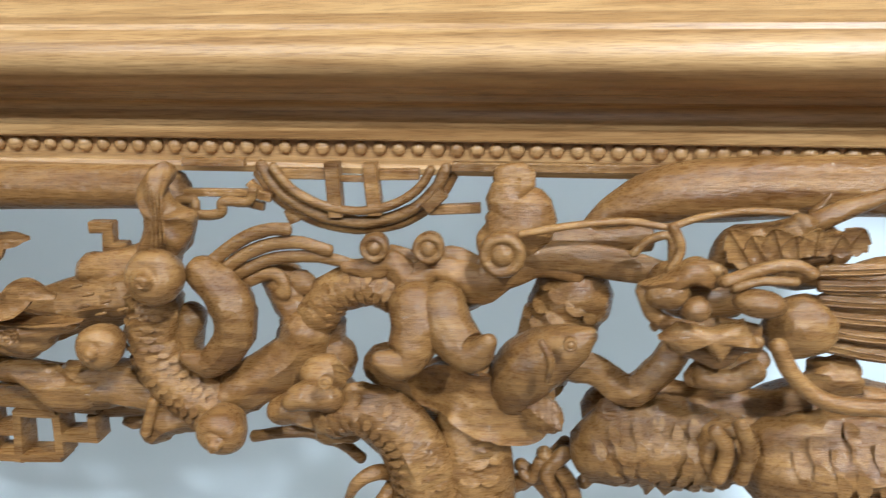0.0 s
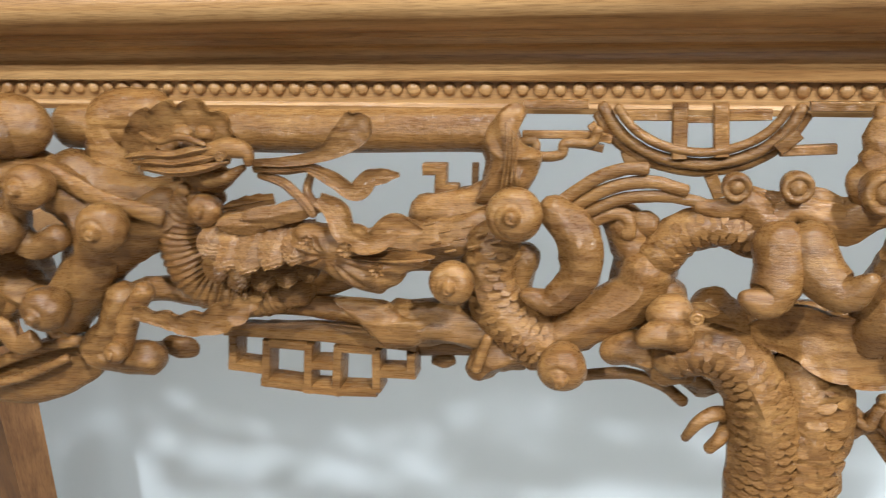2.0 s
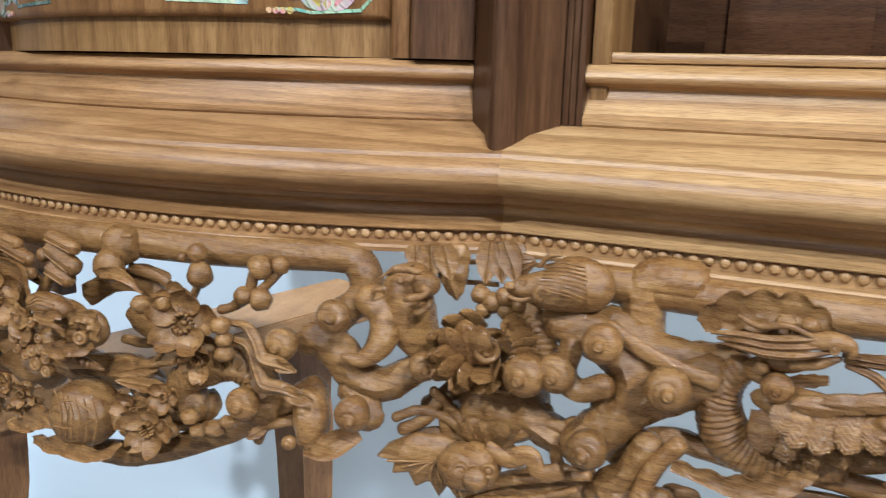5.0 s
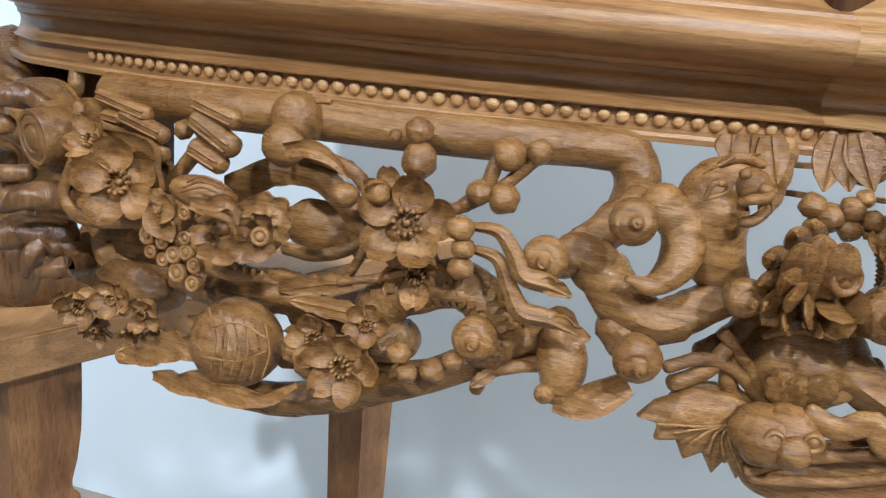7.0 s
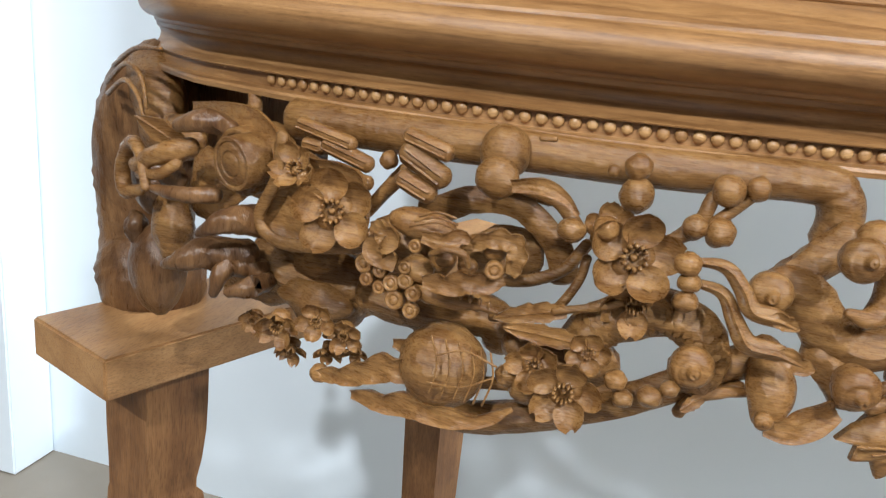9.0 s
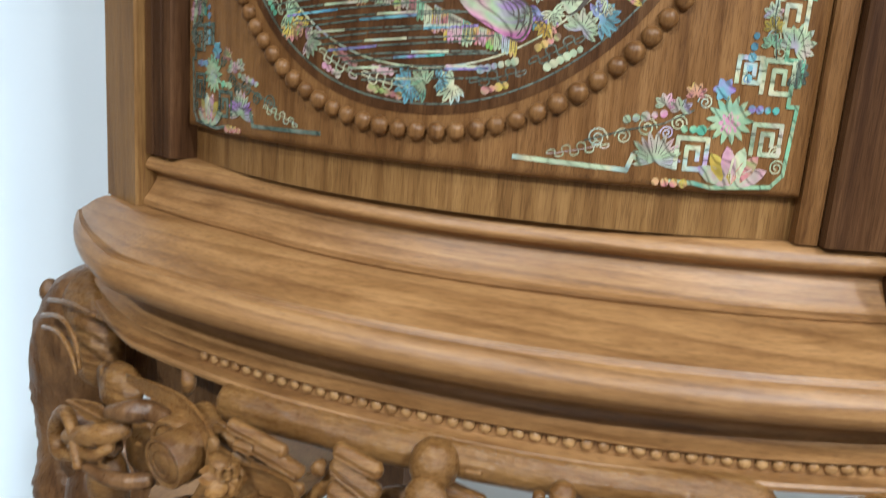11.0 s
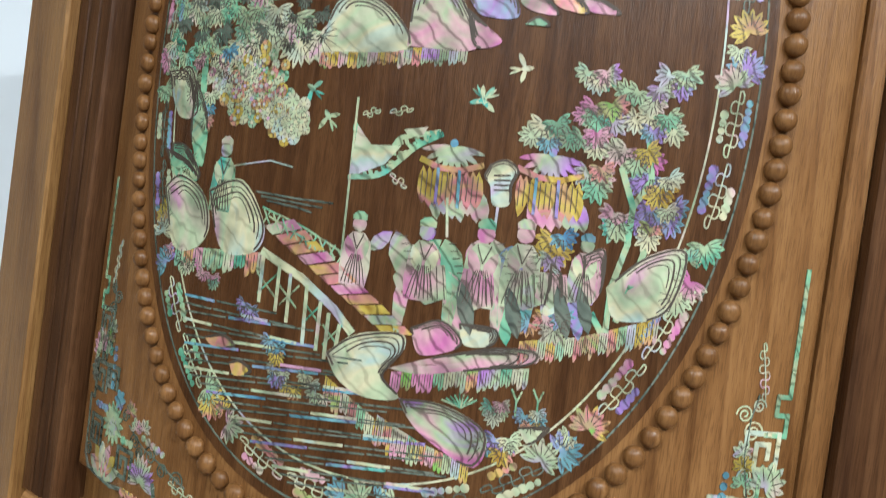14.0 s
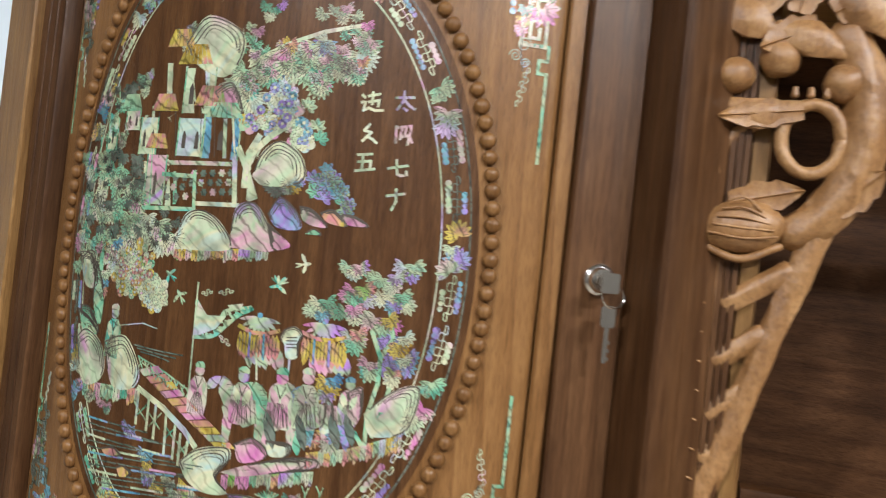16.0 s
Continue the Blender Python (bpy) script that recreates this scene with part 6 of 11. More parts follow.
tube("leaf_line", (-0.1059, 0.4007, 0.6314, 0.0005), (-0.1034, 0.4004, 0.6479, 0.0005), (-0.1038, 0.4004, 0.6653, 0.0005), rough=0)
tube("leaf_line", (-0.1034, 0.4004, 0.6326, 0.0005), (-0.1017, 0.4002, 0.6480, 0.0005), (-0.1018, 0.4002, 0.6632, 0.0005), rough=0)
tube("leaf_line", (-0.1008, 0.4001, 0.6337, 0.0005), (-0.1001, 0.4000, 0.6480, 0.0005), (-0.0997, 0.3999, 0.6611, 0.0005), rough=0)
tube("leaf_line", (-0.0984, 0.3998, 0.6349, 0.0005), (-0.0985, 0.3998, 0.6480, 0.0005), (-0.0976, 0.3997, 0.6590, 0.0005), rough=0)
tube("scroll_arm", (-0.0975, 0.4218, 0.6511, 0.0028), (-0.0890, 0.4208, 0.6518, 0.0028), (-0.0875, 0.4206, 0.6445, 0.0028), (-0.0751, 0.4191, 0.6452, 0.0028), (-0.0729, 0.4188, 0.6515, 0.0028), (-0.0599, 0.4173, 0.6516, 0.0027), (-0.0564, 0.4168, 0.6591, 0.0027), flat=0.8, rough=0)
bar("fret_bar", (-0.0951, 0.4276, 0.6545, 0.0020), (-0.0579, 0.4231, 0.6550, 0.0019))
bar("fret_bar", (-0.0599, 0.4233, 0.6608, 0.0022), (-0.0543, 0.4226, 0.6539, 0.0022), (-0.0488, 0.4220, 0.6526, 0.0022))
bar("fret_bar", (-0.0654, 0.4240, 0.6504, 0.0020), (-0.0529, 0.4225, 0.6477, 0.0020))
bar("step_fret", (-0.1499, 0.4342, 0.6343, 0.0032), (-0.1396, 0.4330, 0.6345, 0.0032), (-0.1403, 0.4330, 0.6229, 0.0033), (-0.1332, 0.4322, 0.6231, 0.0032), (-0.1341, 0.4323, 0.6077, 0.0033))
bar("step_fret", (-0.1210, 0.4388, 0.6366, 0.0018), (-0.1217, 0.4389, 0.6213, 0.0018))
bar("step_fret", (-0.3400, 0.4612, 0.6266, 0.0020), (-0.3426, 0.4616, 0.6114, 0.0020))
tube("medallion_ring", (-0.0538, 0.4246, 0.6698, 0.0033), (-0.0464, 0.4237, 0.6578, 0.0033), (-0.0346, 0.4223, 0.6482, 0.0033), (-0.0196, 0.4204, 0.6421, 0.0033), (-0.0032, 0.4185, 0.6402, 0.0033), (0.0128, 0.4165, 0.6427, 0.0033), (0.0265, 0.4149, 0.6491, 0.0032), (0.0366, 0.4137, 0.6586, 0.0032), (0.0421, 0.4130, 0.6702, 0.0031))
tube("medallion_ring", (-0.0467, 0.4197, 0.6698, 0.0024), (-0.0399, 0.4189, 0.6605, 0.0025), (-0.0298, 0.4177, 0.6532, 0.0025), (-0.0175, 0.4162, 0.6487, 0.0025), (-0.0041, 0.4145, 0.6472, 0.0024), (0.0089, 0.4130, 0.6491, 0.0024), (0.0204, 0.4116, 0.6539, 0.0024), (0.0291, 0.4105, 0.6611, 0.0024), (0.0345, 0.4099, 0.6701, 0.0023))
tube("medallion_ring", (-0.0559, 0.4269, 0.6656, 0.0033), (-0.0475, 0.4258, 0.6536, 0.0034), (-0.0349, 0.4243, 0.6441, 0.0034), (-0.0194, 0.4224, 0.6382, 0.0033), (-0.0027, 0.4204, 0.6364, 0.0033), (0.0136, 0.4185, 0.6388, 0.0033), (0.0277, 0.4167, 0.6452, 0.0033), (0.0385, 0.4154, 0.6546, 0.0032), (0.0450, 0.4146, 0.6662, 0.0032), flat=0.6)
bar("medallion_bar", (-0.0159, 0.4180, 0.6719, 0.0038), (-0.0148, 0.4179, 0.6438, 0.0038))
bar("medallion_bar", (0.0034, 0.4156, 0.6720, 0.0037), (0.0057, 0.4154, 0.6453, 0.0038))
bar("medallion_bar", (-0.0143, 0.4178, 0.6636, 0.0016), (0.0031, 0.4157, 0.6637, 0.0016))
bar("medallion_bar", (-0.0427, 0.4232, 0.6653, 0.0027), (-0.0175, 0.4202, 0.6654, 0.0027))
bar("medallion_bar", (0.0067, 0.4173, 0.6656, 0.0027), (0.0283, 0.4147, 0.6662, 0.0026))
bar("rail_lip", (-0.0946, 0.4275, 0.6708, 0.0022), (-0.0613, 0.4235, 0.6710, 0.0022))
bar("rail_lip", (0.0448, 0.4106, 0.6708, 0.0023), (0.1133, 0.4023, 0.6711, 0.0023))
bar("fret_bar", (0.0331, 0.4121, 0.6482, 0.0024), (0.0591, 0.4089, 0.6500, 0.0024))
bar("fret_bar", (0.0317, 0.4102, 0.6494, 0.0032), (0.0405, 0.4091, 0.6581, 0.0031))
bar("fret_bar", (0.0023, 0.4198, 0.6342, 0.0033), (0.0077, 0.4192, 0.6229, 0.0033))
bar("fret_bar", (-0.0402, 0.4270, 0.6458, 0.0034), (-0.0372, 0.4266, 0.6387, 0.0034))
tube("flame_scroll", (0.0655, 0.3840, 0.6709, 0.0053), (0.0766, 0.3826, 0.6710, 0.0072), (0.0711, 0.3833, 0.6613, 0.0111), (0.0779, 0.3825, 0.6515, 0.0161), (0.0691, 0.3835, 0.6401, 0.0148), (0.0603, 0.3846, 0.6360, 0.0090), flat=0.6, rough=0.04)
ringed("cloud_curl", (0.0069, 0.3850, 0.6362, 0.0071))
ringed("cloud_curl", (0.0331, 0.3798, 0.6374, 0.0077))
ringed("cloud_curl", (0.0670, 0.3657, 0.6385, 0.0108))
tube("cloud_band", (-0.0093, 0.3930, 0.6248, 0.0037), (0.0058, 0.3912, 0.6239, 0.0062), (0.0143, 0.3902, 0.6282, 0.0062), (0.0247, 0.3889, 0.6191, 0.0088), (0.0365, 0.3875, 0.6249, 0.0066), (0.0476, 0.3861, 0.6212, 0.0087), (0.0587, 0.3848, 0.6176, 0.0091), (0.0709, 0.3833, 0.6246, 0.0080), (0.0864, 0.3814, 0.6290, 0.0064), (0.1051, 0.3792, 0.6245, 0.0054), flat=0.7)
tube("cloud_band", (0.0116, 0.3965, 0.6291, 0.0068), (0.0272, 0.3946, 0.6214, 0.0105), (0.0438, 0.3926, 0.6287, 0.0067), (0.0567, 0.3911, 0.6197, 0.0103), (0.0705, 0.3894, 0.6255, 0.0066), flat=0.6)
scaled("rope_branch", (-0.0257, 0.4010, 0.5939, 0.0110), (-0.0129, 0.3995, 0.6089, 0.0108), (0.0050, 0.3973, 0.6138, 0.0107), (0.0232, 0.3951, 0.6075, 0.0106), size=0.007)
tube("branch", (0.0285, 0.4066, 0.6065, 0.0098), (0.0442, 0.4047, 0.6042, 0.0098), (0.0588, 0.4029, 0.6105, 0.0096))
tube("branch", (0.0096, 0.4149, 0.5385, 0.0089), (0.0338, 0.4120, 0.5530, 0.0087), (0.0575, 0.4091, 0.5608, 0.0085), (0.0789, 0.4065, 0.5591, 0.0084))
tube("branch", (-0.0300, 0.4136, 0.5892, 0.0171), (-0.0296, 0.4136, 0.5739, 0.0173), (-0.0207, 0.4125, 0.5618, 0.0174))

# beasts and dragon
tube("branch", (-0.0485, 0.3957, 0.5428, 0.0068), (-0.0360, 0.3942, 0.5468, 0.0096), (-0.0248, 0.3929, 0.5430, 0.0090))
tube("twig", (-0.0656, 0.4119, 0.5190, 0.0033), (-0.0374, 0.4085, 0.5240, 0.0033), (-0.0170, 0.4060, 0.5181, 0.0032), (-0.0051, 0.4046, 0.5091, 0.0033))
tube("cloth_flow", (0.0580, 0.3788, 0.5717, 0.0104), (0.0688, 0.3775, 0.5610, 0.0105), (0.0845, 0.3756, 0.5519, 0.0105), (0.0942, 0.3745, 0.5512, 0.0042), flat=0.6, rough=0.04)
tube("twig", (0.0809, 0.3962, 0.5108, 0.0040), (0.0929, 0.3948, 0.4988, 0.0040), (0.1119, 0.3925, 0.4740, 0.0041))
tube("twig", (0.1052, 0.3933, 0.5258, 0.0039), (0.0917, 0.3949, 0.5086, 0.0040), (0.0823, 0.3960, 0.4977, 0.0040))
tube("twig", (0.1264, 0.3947, 0.5316, 0.0039), (0.1240, 0.3950, 0.5124, 0.0039), (0.1155, 0.3960, 0.4985, 0.0040))
tube("hook", (0.0265, 0.3766, 0.6138, 0.0132), (0.0272, 0.3715, 0.5989, 0.0127), (0.0196, 0.3653, 0.586, 0.0095), (0.0085, 0.3606, 0.5895, 0.0039), rough=0.04)
tube("hook", (0.0376, 0.3753, 0.6142, 0.0121), (0.0435, 0.3685, 0.6, 0.0121), (0.0537, 0.3592, 0.5927, 0.0093), (0.0611, 0.3523, 0.6024, 0.0038), rough=0.04)
lump("newt_head", (-0.0199, 0.3822, 0.5706), 0.0122, 0.0111, 0.0100, rough=0.08)
tube("newt_snout", (-0.0362, 0.3691, 0.562, 0.0044), (-0.0282, 0.3711, 0.5652, 0.0071), (-0.0149, 0.3766, 0.5612, 0.0078))
ringed("newt_eye", (-0.0144, 0.3513, 0.5821, 0.0033))
acanthus("newt_ear", (-0.013, 0.3663, 0.5814, 0.0032), (-0.0025, 0.36, 0.5828, 0.0003), curl=0.2, teeth=2)
scaled("newt_body", (-0.0205, 0.3863, 0.5445, 0.0104), (-0.0011, 0.382, 0.5523, 0.0136), (0.0171, 0.3818, 0.5421, 0.0155), (0.0288, 0.3824, 0.5209, 0.0178), (0.0339, 0.3838, 0.4934, 0.0191), (0.0333, 0.3858, 0.464, 0.0193), size=0.0075)
lump("newt_shoulder", (-0.0156, 0.3918, 0.5367), 0.0136, 0.0106, 0.0089, rough=0.2)
tube("newt_claw", (-0.0093, 0.3759, 0.504, 0.0024), (-0.0047, 0.3733, 0.5142, 0.0032), (0.005, 0.3772, 0.5182, 0.0041), (0.0152, 0.388, 0.5102, 0.0042))
tube("newt_claw", (0.0039, 0.3793, 0.4957, 0.003), (0.0096, 0.3786, 0.5035, 0.0039), (0.0152, 0.388, 0.5075, 0.0036))
ruffle("trunk_cloth", (0.0232, 0.3921, 0.5572, 0.0075), (0.0441, 0.3785, 0.5638, 0.0157), (0.0621, 0.3703, 0.5582, 0.0173), (0.08, 0.3701, 0.5498, 0.0125), (0.0927, 0.3726, 0.5515, 0.0046), lobes=3, depth=0.2, curl=0.3)
lump("trunk", (0.0481, 0.4092, 0.5553), 0.0242, 0.0133, 0.0121, rough=0.06)
scaled("dragon_body", (0.0526, 0.3936, 0.5372, 0.0191), (0.056, 0.3912, 0.5156, 0.022), (0.0527, 0.3916, 0.4881, 0.024), (0.0495, 0.394, 0.4578, 0.0244), size=0.0105)
scaled("dragon_neck", (0.1082, 0.3919, 0.6144, 0.0188), (0.1007, 0.3928, 0.602, 0.0178), (0.0934, 0.3967, 0.5842, 0.0158), (0.089, 0.4013, 0.5589, 0.0151), size=0.0105)
tube("fish_body", (0.0736, 0.379, 0.5604, 0.012), (0.0788, 0.3723, 0.577, 0.016), (0.0887, 0.3671, 0.5879, 0.0147), (0.1, 0.3596, 0.5973, 0.0101), (0.1076, 0.3567, 0.6031, 0.0042), rough=0.05)
ringed("fish_eye", (0.0951, 0.3381, 0.6062, 0.0032))
tube("fish_gill", (0.0827, 0.3416, 0.6066, 0.0015), (0.087, 0.3391, 0.5986, 0.0018), (0.0861, 0.3432, 0.5862, 0.0013))
quill("fish_tail", (0.0765, 0.3705, 0.5646, 0.0084), (0.0971, 0.364, 0.5531, 0.0003), barbs=6)
tube("talon", (0.104, 0.3874, 0.5237, 0.0046), (0.0941, 0.3845, 0.513, 0.004), (0.0986, 0.382, 0.5013, 0.0031), (0.1011, 0.3817, 0.4941, 0.0016))
tube("talon", (0.0919, 0.3888, 0.517, 0.0043), (0.0869, 0.3894, 0.5066, 0.0037), (0.081, 0.3901, 0.5095, 0.0025))

# lattice under the rail
bar("lattice_bar", (-0.2766, 0.4415, 0.5320, 0.0030), (-0.2149, 0.4340, 0.5327, 0.0029), (-0.1549, 0.4268, 0.5306, 0.0028), flat=2.4)
bar("lattice_bar", (-0.2704, 0.4407, 0.5325, 0.0030), (-0.2731, 0.4411, 0.5086, 0.0030), (-0.2526, 0.4386, 0.5073, 0.0030), flat=2.4)
bar("lattice_bar", (-0.2487, 0.4381, 0.5274, 0.0029), (-0.2523, 0.4385, 0.4990, 0.0030), (-0.2253, 0.4353, 0.4975, 0.0030), flat=2.4)
bar("lattice_bar", (-0.2218, 0.4348, 0.5272, 0.0029), (-0.2247, 0.4352, 0.4969, 0.0030), (-0.2057, 0.4329, 0.4970, 0.0030), flat=2.4)
bar("lattice_bar", (-0.2032, 0.4326, 0.5271, 0.0029), (-0.2064, 0.4330, 0.4969, 0.0030), (-0.1808, 0.4299, 0.4984, 0.0029), flat=2.4)
bar("lattice_bar", (-0.1796, 0.4297, 0.5267, 0.0029), (-0.1807, 0.4299, 0.4992, 0.0029), flat=2.4)
bar("lattice_bar", (-0.2234, 0.4350, 0.5133, 0.0029), (-0.2046, 0.4328, 0.5140, 0.0029), flat=2.4)
bar("lattice_bar", (-0.1584, 0.4272, 0.5268, 0.0028), (-0.1588, 0.4272, 0.5126, 0.0029), (-0.1796, 0.4297, 0.5117, 0.0029), flat=2.4)
bar("lattice_bar", (-0.2471, 0.4379, 0.5261, 0.0030), (-0.2226, 0.4349, 0.5257, 0.0029), flat=2.4)
bar("lattice_bar", (-0.2033, 0.4326, 0.5264, 0.0029), (-0.1796, 0.4297, 0.5267, 0.0029), flat=2.4)
tube("lower_rail", (-0.3629, 0.4580, 0.5317, 0.0083), (-0.3297, 0.4539, 0.5523, 0.0081), (-0.2858, 0.4486, 0.5493, 0.0080), (-0.2220, 0.4409, 0.5485, 0.0078), (-0.1684, 0.4344, 0.5442, 0.0076), (-0.1166, 0.4282, 0.5441, 0.0074))
tube("lower_rail", (-0.1602, 0.4355, 0.5254, 0.0064), (-0.1239, 0.4311, 0.5281, 0.0063), (-0.0920, 0.4272, 0.5276, 0.0062))
tube("lower_rail", (-0.2517, 0.4506, 0.5286, 0.0047), (-0.1912, 0.4432, 0.5320, 0.0046), (-0.1573, 0.4391, 0.5322, 0.0045))
lump("lobe", (-0.3134, 0.4500, 0.5133), 0.0137, 0.0082, 0.0041)
plate("tail_leaf", (-0.1778, 0.4114, 0.5514, 0.0003), (-0.2020, 0.4143, 0.5630, 0.0003), (-0.1736, 0.4109, 0.5631, 0.0003), (-0.1618, 0.4095, 0.5557, 0.0003), (-0.1435, 0.4072, 0.5537, 0.0003), (-0.1505, 0.4081, 0.5401, 0.0003), (-0.1697, 0.4104, 0.5353, 0.0003), (-0.1845, 0.4122, 0.5477, 0.0003), lobes=0.06, dome=0.006)
tube("gourd", (-0.1197, 0.4084, 0.5236, 0.0078), (-0.1101, 0.4072, 0.5344, 0.0107), (-0.0935, 0.4052, 0.5373, 0.0088))
tube("gourd_fold", (-0.1196, 0.3983, 0.5291, 0.0029), (-0.1145, 0.3977, 0.5442, 0.0029), (-0.1128, 0.3975, 0.5491, 0.0029))
lump("lobe", (-0.1417, 0.4372, 0.5147), 0.0078, 0.0045, 0.0045)
tube("branch", (-0.0376, 0.4186, 0.5622, 0.0118), (-0.0137, 0.4157, 0.5378, 0.0119), (0.0103, 0.4128, 0.5197, 0.0119))
tube("branch", (0.0053, 0.4154, 0.5639, 0.0116), (0.0260, 0.4129, 0.5461, 0.0117), (0.0490, 0.4101, 0.5349, 0.0116))
tube("sleeve", (0.1088, 0.3989, 0.6408, 0.0028), (0.1246, 0.3970, 0.6507, 0.0094), (0.1480, 0.3941, 0.6597, 0.0147), (0.1789, 0.3904, 0.6632, 0.0156), (0.2169, 0.3858, 0.6654, 0.0149), (0.2589, 0.3807, 0.6663, 0.0146), (0.2926, 0.3766, 0.6671, 0.0145), rough=0.03)
tube("hem", (0.0749, 0.3667, 0.6481, 0.0018), (0.0972, 0.3640, 0.6527, 0.0018), (0.1217, 0.3610, 0.6555, 0.0018), (0.1388, 0.3590, 0.6534, 0.0017), (0.1528, 0.3573, 0.6581, 0.0017), (0.1714, 0.3550, 0.6614, 0.0017), (0.1924, 0.3525, 0.6610, 0.0017))
tube("cloth_flow", (0.0713, 0.3813, 0.6314, 0.0065), (0.0976, 0.3781, 0.6337, 0.0080), (0.1238, 0.3749, 0.6304, 0.0080), (0.1473, 0.3721, 0.6256, 0.0058), flat=0.5, rough=0.04)
tube("cloth_flow", (0.0876, 0.3853, 0.6399, 0.0070), (0.1141, 0.3821, 0.6393, 0.0070), (0.1373, 0.3793, 0.6428, 0.0069), flat=0.5)
bar("rail_lip", (0.0447, 0.4107, 0.6708, 0.0023), (0.1481, 0.3981, 0.6713, 0.0022))
lump("dragon_skull", (0.1922, 0.3606, 0.6401), 0.0304, 0.0157, 0.0152, rough=0.18)
lump("dragon_snout", (0.1528, 0.3553, 0.6234), 0.0233, 0.0127, 0.0137, turn=14, rough=0.12)
lump("dragon_cheek", (0.1963, 0.3440, 0.6115), 0.0164, 0.0144, 0.0124)
lump("dragon_eye", (0.1678, 0.3212, 0.6315), 0.0109, 0.0059, 0.0068, turn=6, rough=0.02)
lump("dragon_nostril", (0.1419, 0.3203, 0.6296), 0.0059, 0.0050, 0.0055)
lump("dragon_nostril", (0.1335, 0.3334, 0.6316), 0.0095, 0.0071, 0.0071)
plate("dragon_lip", (0.1514, 0.3252, 0.6146, 0.0002), (0.1299, 0.3278, 0.6135, 0.0002), (0.1373, 0.3269, 0.6202, 0.0002), (0.1510, 0.3253, 0.6183, 0.0002), (0.1640, 0.3237, 0.6227, 0.0002), (0.1707, 0.3229, 0.6117, 0.0002), (0.1606, 0.3241, 0.6120, 0.0002), (0.1558, 0.3247, 0.6032, 0.0002), (0.1483, 0.3256, 0.6114, 0.0002), (0.1384, 0.3268, 0.6075, 0.0002), sharp=True, dome=0.004)
lump("dragon_jaw", (0.1632, 0.3459, 0.5889), 0.0157, 0.0071, 0.0076, turn=-14)
plate("dragon_brow_ridge", (0.1419, 0.3324, 0.6406, 0.0002), (0.1218, 0.3348, 0.6349, 0.0002), (0.1318, 0.3336, 0.6390, 0.0002), (0.1425, 0.3323, 0.6468, 0.0002), (0.1510, 0.3313, 0.6446, 0.0002), (0.1532, 0.3310, 0.6348, 0.0002), (0.1434, 0.3322, 0.6357, 0.0002), (0.1303, 0.3338, 0.6289, 0.0002), dome=0.006)
tube("brow", (0.1535, 0.3250, 0.6395, 0.0027), (0.1660, 0.3234, 0.6448, 0.0027), (0.1786, 0.3219, 0.6476, 0.0027), (0.1876, 0.3208, 0.6443, 0.0027))
tube("brow", (0.1573, 0.3225, 0.6379, 0.0020), (0.1678, 0.3212, 0.6412, 0.0020), (0.1807, 0.3197, 0.6412, 0.0020))
tube("snout_fold", (0.1354, 0.3332, 0.6366, 0.0031), (0.1438, 0.3322, 0.6444, 0.0030), (0.1530, 0.3311, 0.6422, 0.0030))
ringed("dragon_ear", (0.1546, 0.3349, 0.6384, 0.0047))
tube("lip", (0.1247, 0.3365, 0.6330, 0.0038), (0.1303, 0.3358, 0.6205, 0.0038), (0.1423, 0.3344, 0.6158, 0.0038), (0.1559, 0.3327, 0.6177, 0.0038), (0.1722, 0.3308, 0.6146, 0.0038), flat=0.7)
tube("lip", (0.1375, 0.3329, 0.6099, 0.0038), (0.1495, 0.3315, 0.6053, 0.0038), (0.1579, 0.3305, 0.6018, 0.0038), (0.1652, 0.3296, 0.6100, 0.0038), (0.1731, 0.3286, 0.6104, 0.0038), flat=0.6)
tube("jaw", (0.1539, 0.3410, 0.5900, 0.0055), (0.1662, 0.3395, 0.5879, 0.0055), (0.1774, 0.3382, 0.5940, 0.0054))
tube("jaw", (0.1555, 0.3469, 0.5927, 0.0046), (0.1678, 0.3454, 0.5919, 0.0046), (0.1818, 0.3437, 0.5968, 0.0045))
lump("tooth", (0.1252, 0.3425, 0.6308), 0.0022, 0.0029, 0.0022)
lump("tooth", (0.1274, 0.3422, 0.6252), 0.0022, 0.0029, 0.0022)
lump("tooth", (0.1297, 0.3419, 0.6196), 0.0022, 0.0029, 0.0022)
lump("tooth", (0.1320, 0.3417, 0.6139), 0.0022, 0.0029, 0.0022)
lump("mane_mass", (0.2453, 0.3682, 0.6110), 0.0291, 0.0251, 0.0106, rough=0.05)
tube("whisker", (0.1763, 0.3202, 0.6141, 0.0037), (0.1833, 0.3193, 0.6018, 0.0037), (0.1957, 0.3178, 0.5909, 0.0037), (0.2138, 0.3156, 0.5876, 0.0037), (0.2396, 0.3125, 0.5896, 0.0037))
tube("whisker", (0.1226, 0.3509, 0.6435, 0.0020), (0.1293, 0.3501, 0.6501, 0.0020), (0.1375, 0.3491, 0.6516, 0.0019), (0.1396, 0.3488, 0.6389, 0.0020))
tube("whisker", (0.1347, 0.3373, 0.6599, 0.0023), (0.1388, 0.3368, 0.6503, 0.0023), (0.1351, 0.3373, 0.6402, 0.0024))
tube("mane_strand", (0.1992, 0.3396, 0.6391, 0.0031), (0.2192, 0.3372, 0.6404, 0.0031), (0.2452, 0.3340, 0.6433, 0.0030), flat=0.7, grooves=2)
tube("mane_strand", (0.2010, 0.3414, 0.6319, 0.0031), (0.2214, 0.3389, 0.6322, 0.0031), (0.2479, 0.3357, 0.6342, 0.0031), flat=0.7, grooves=2)
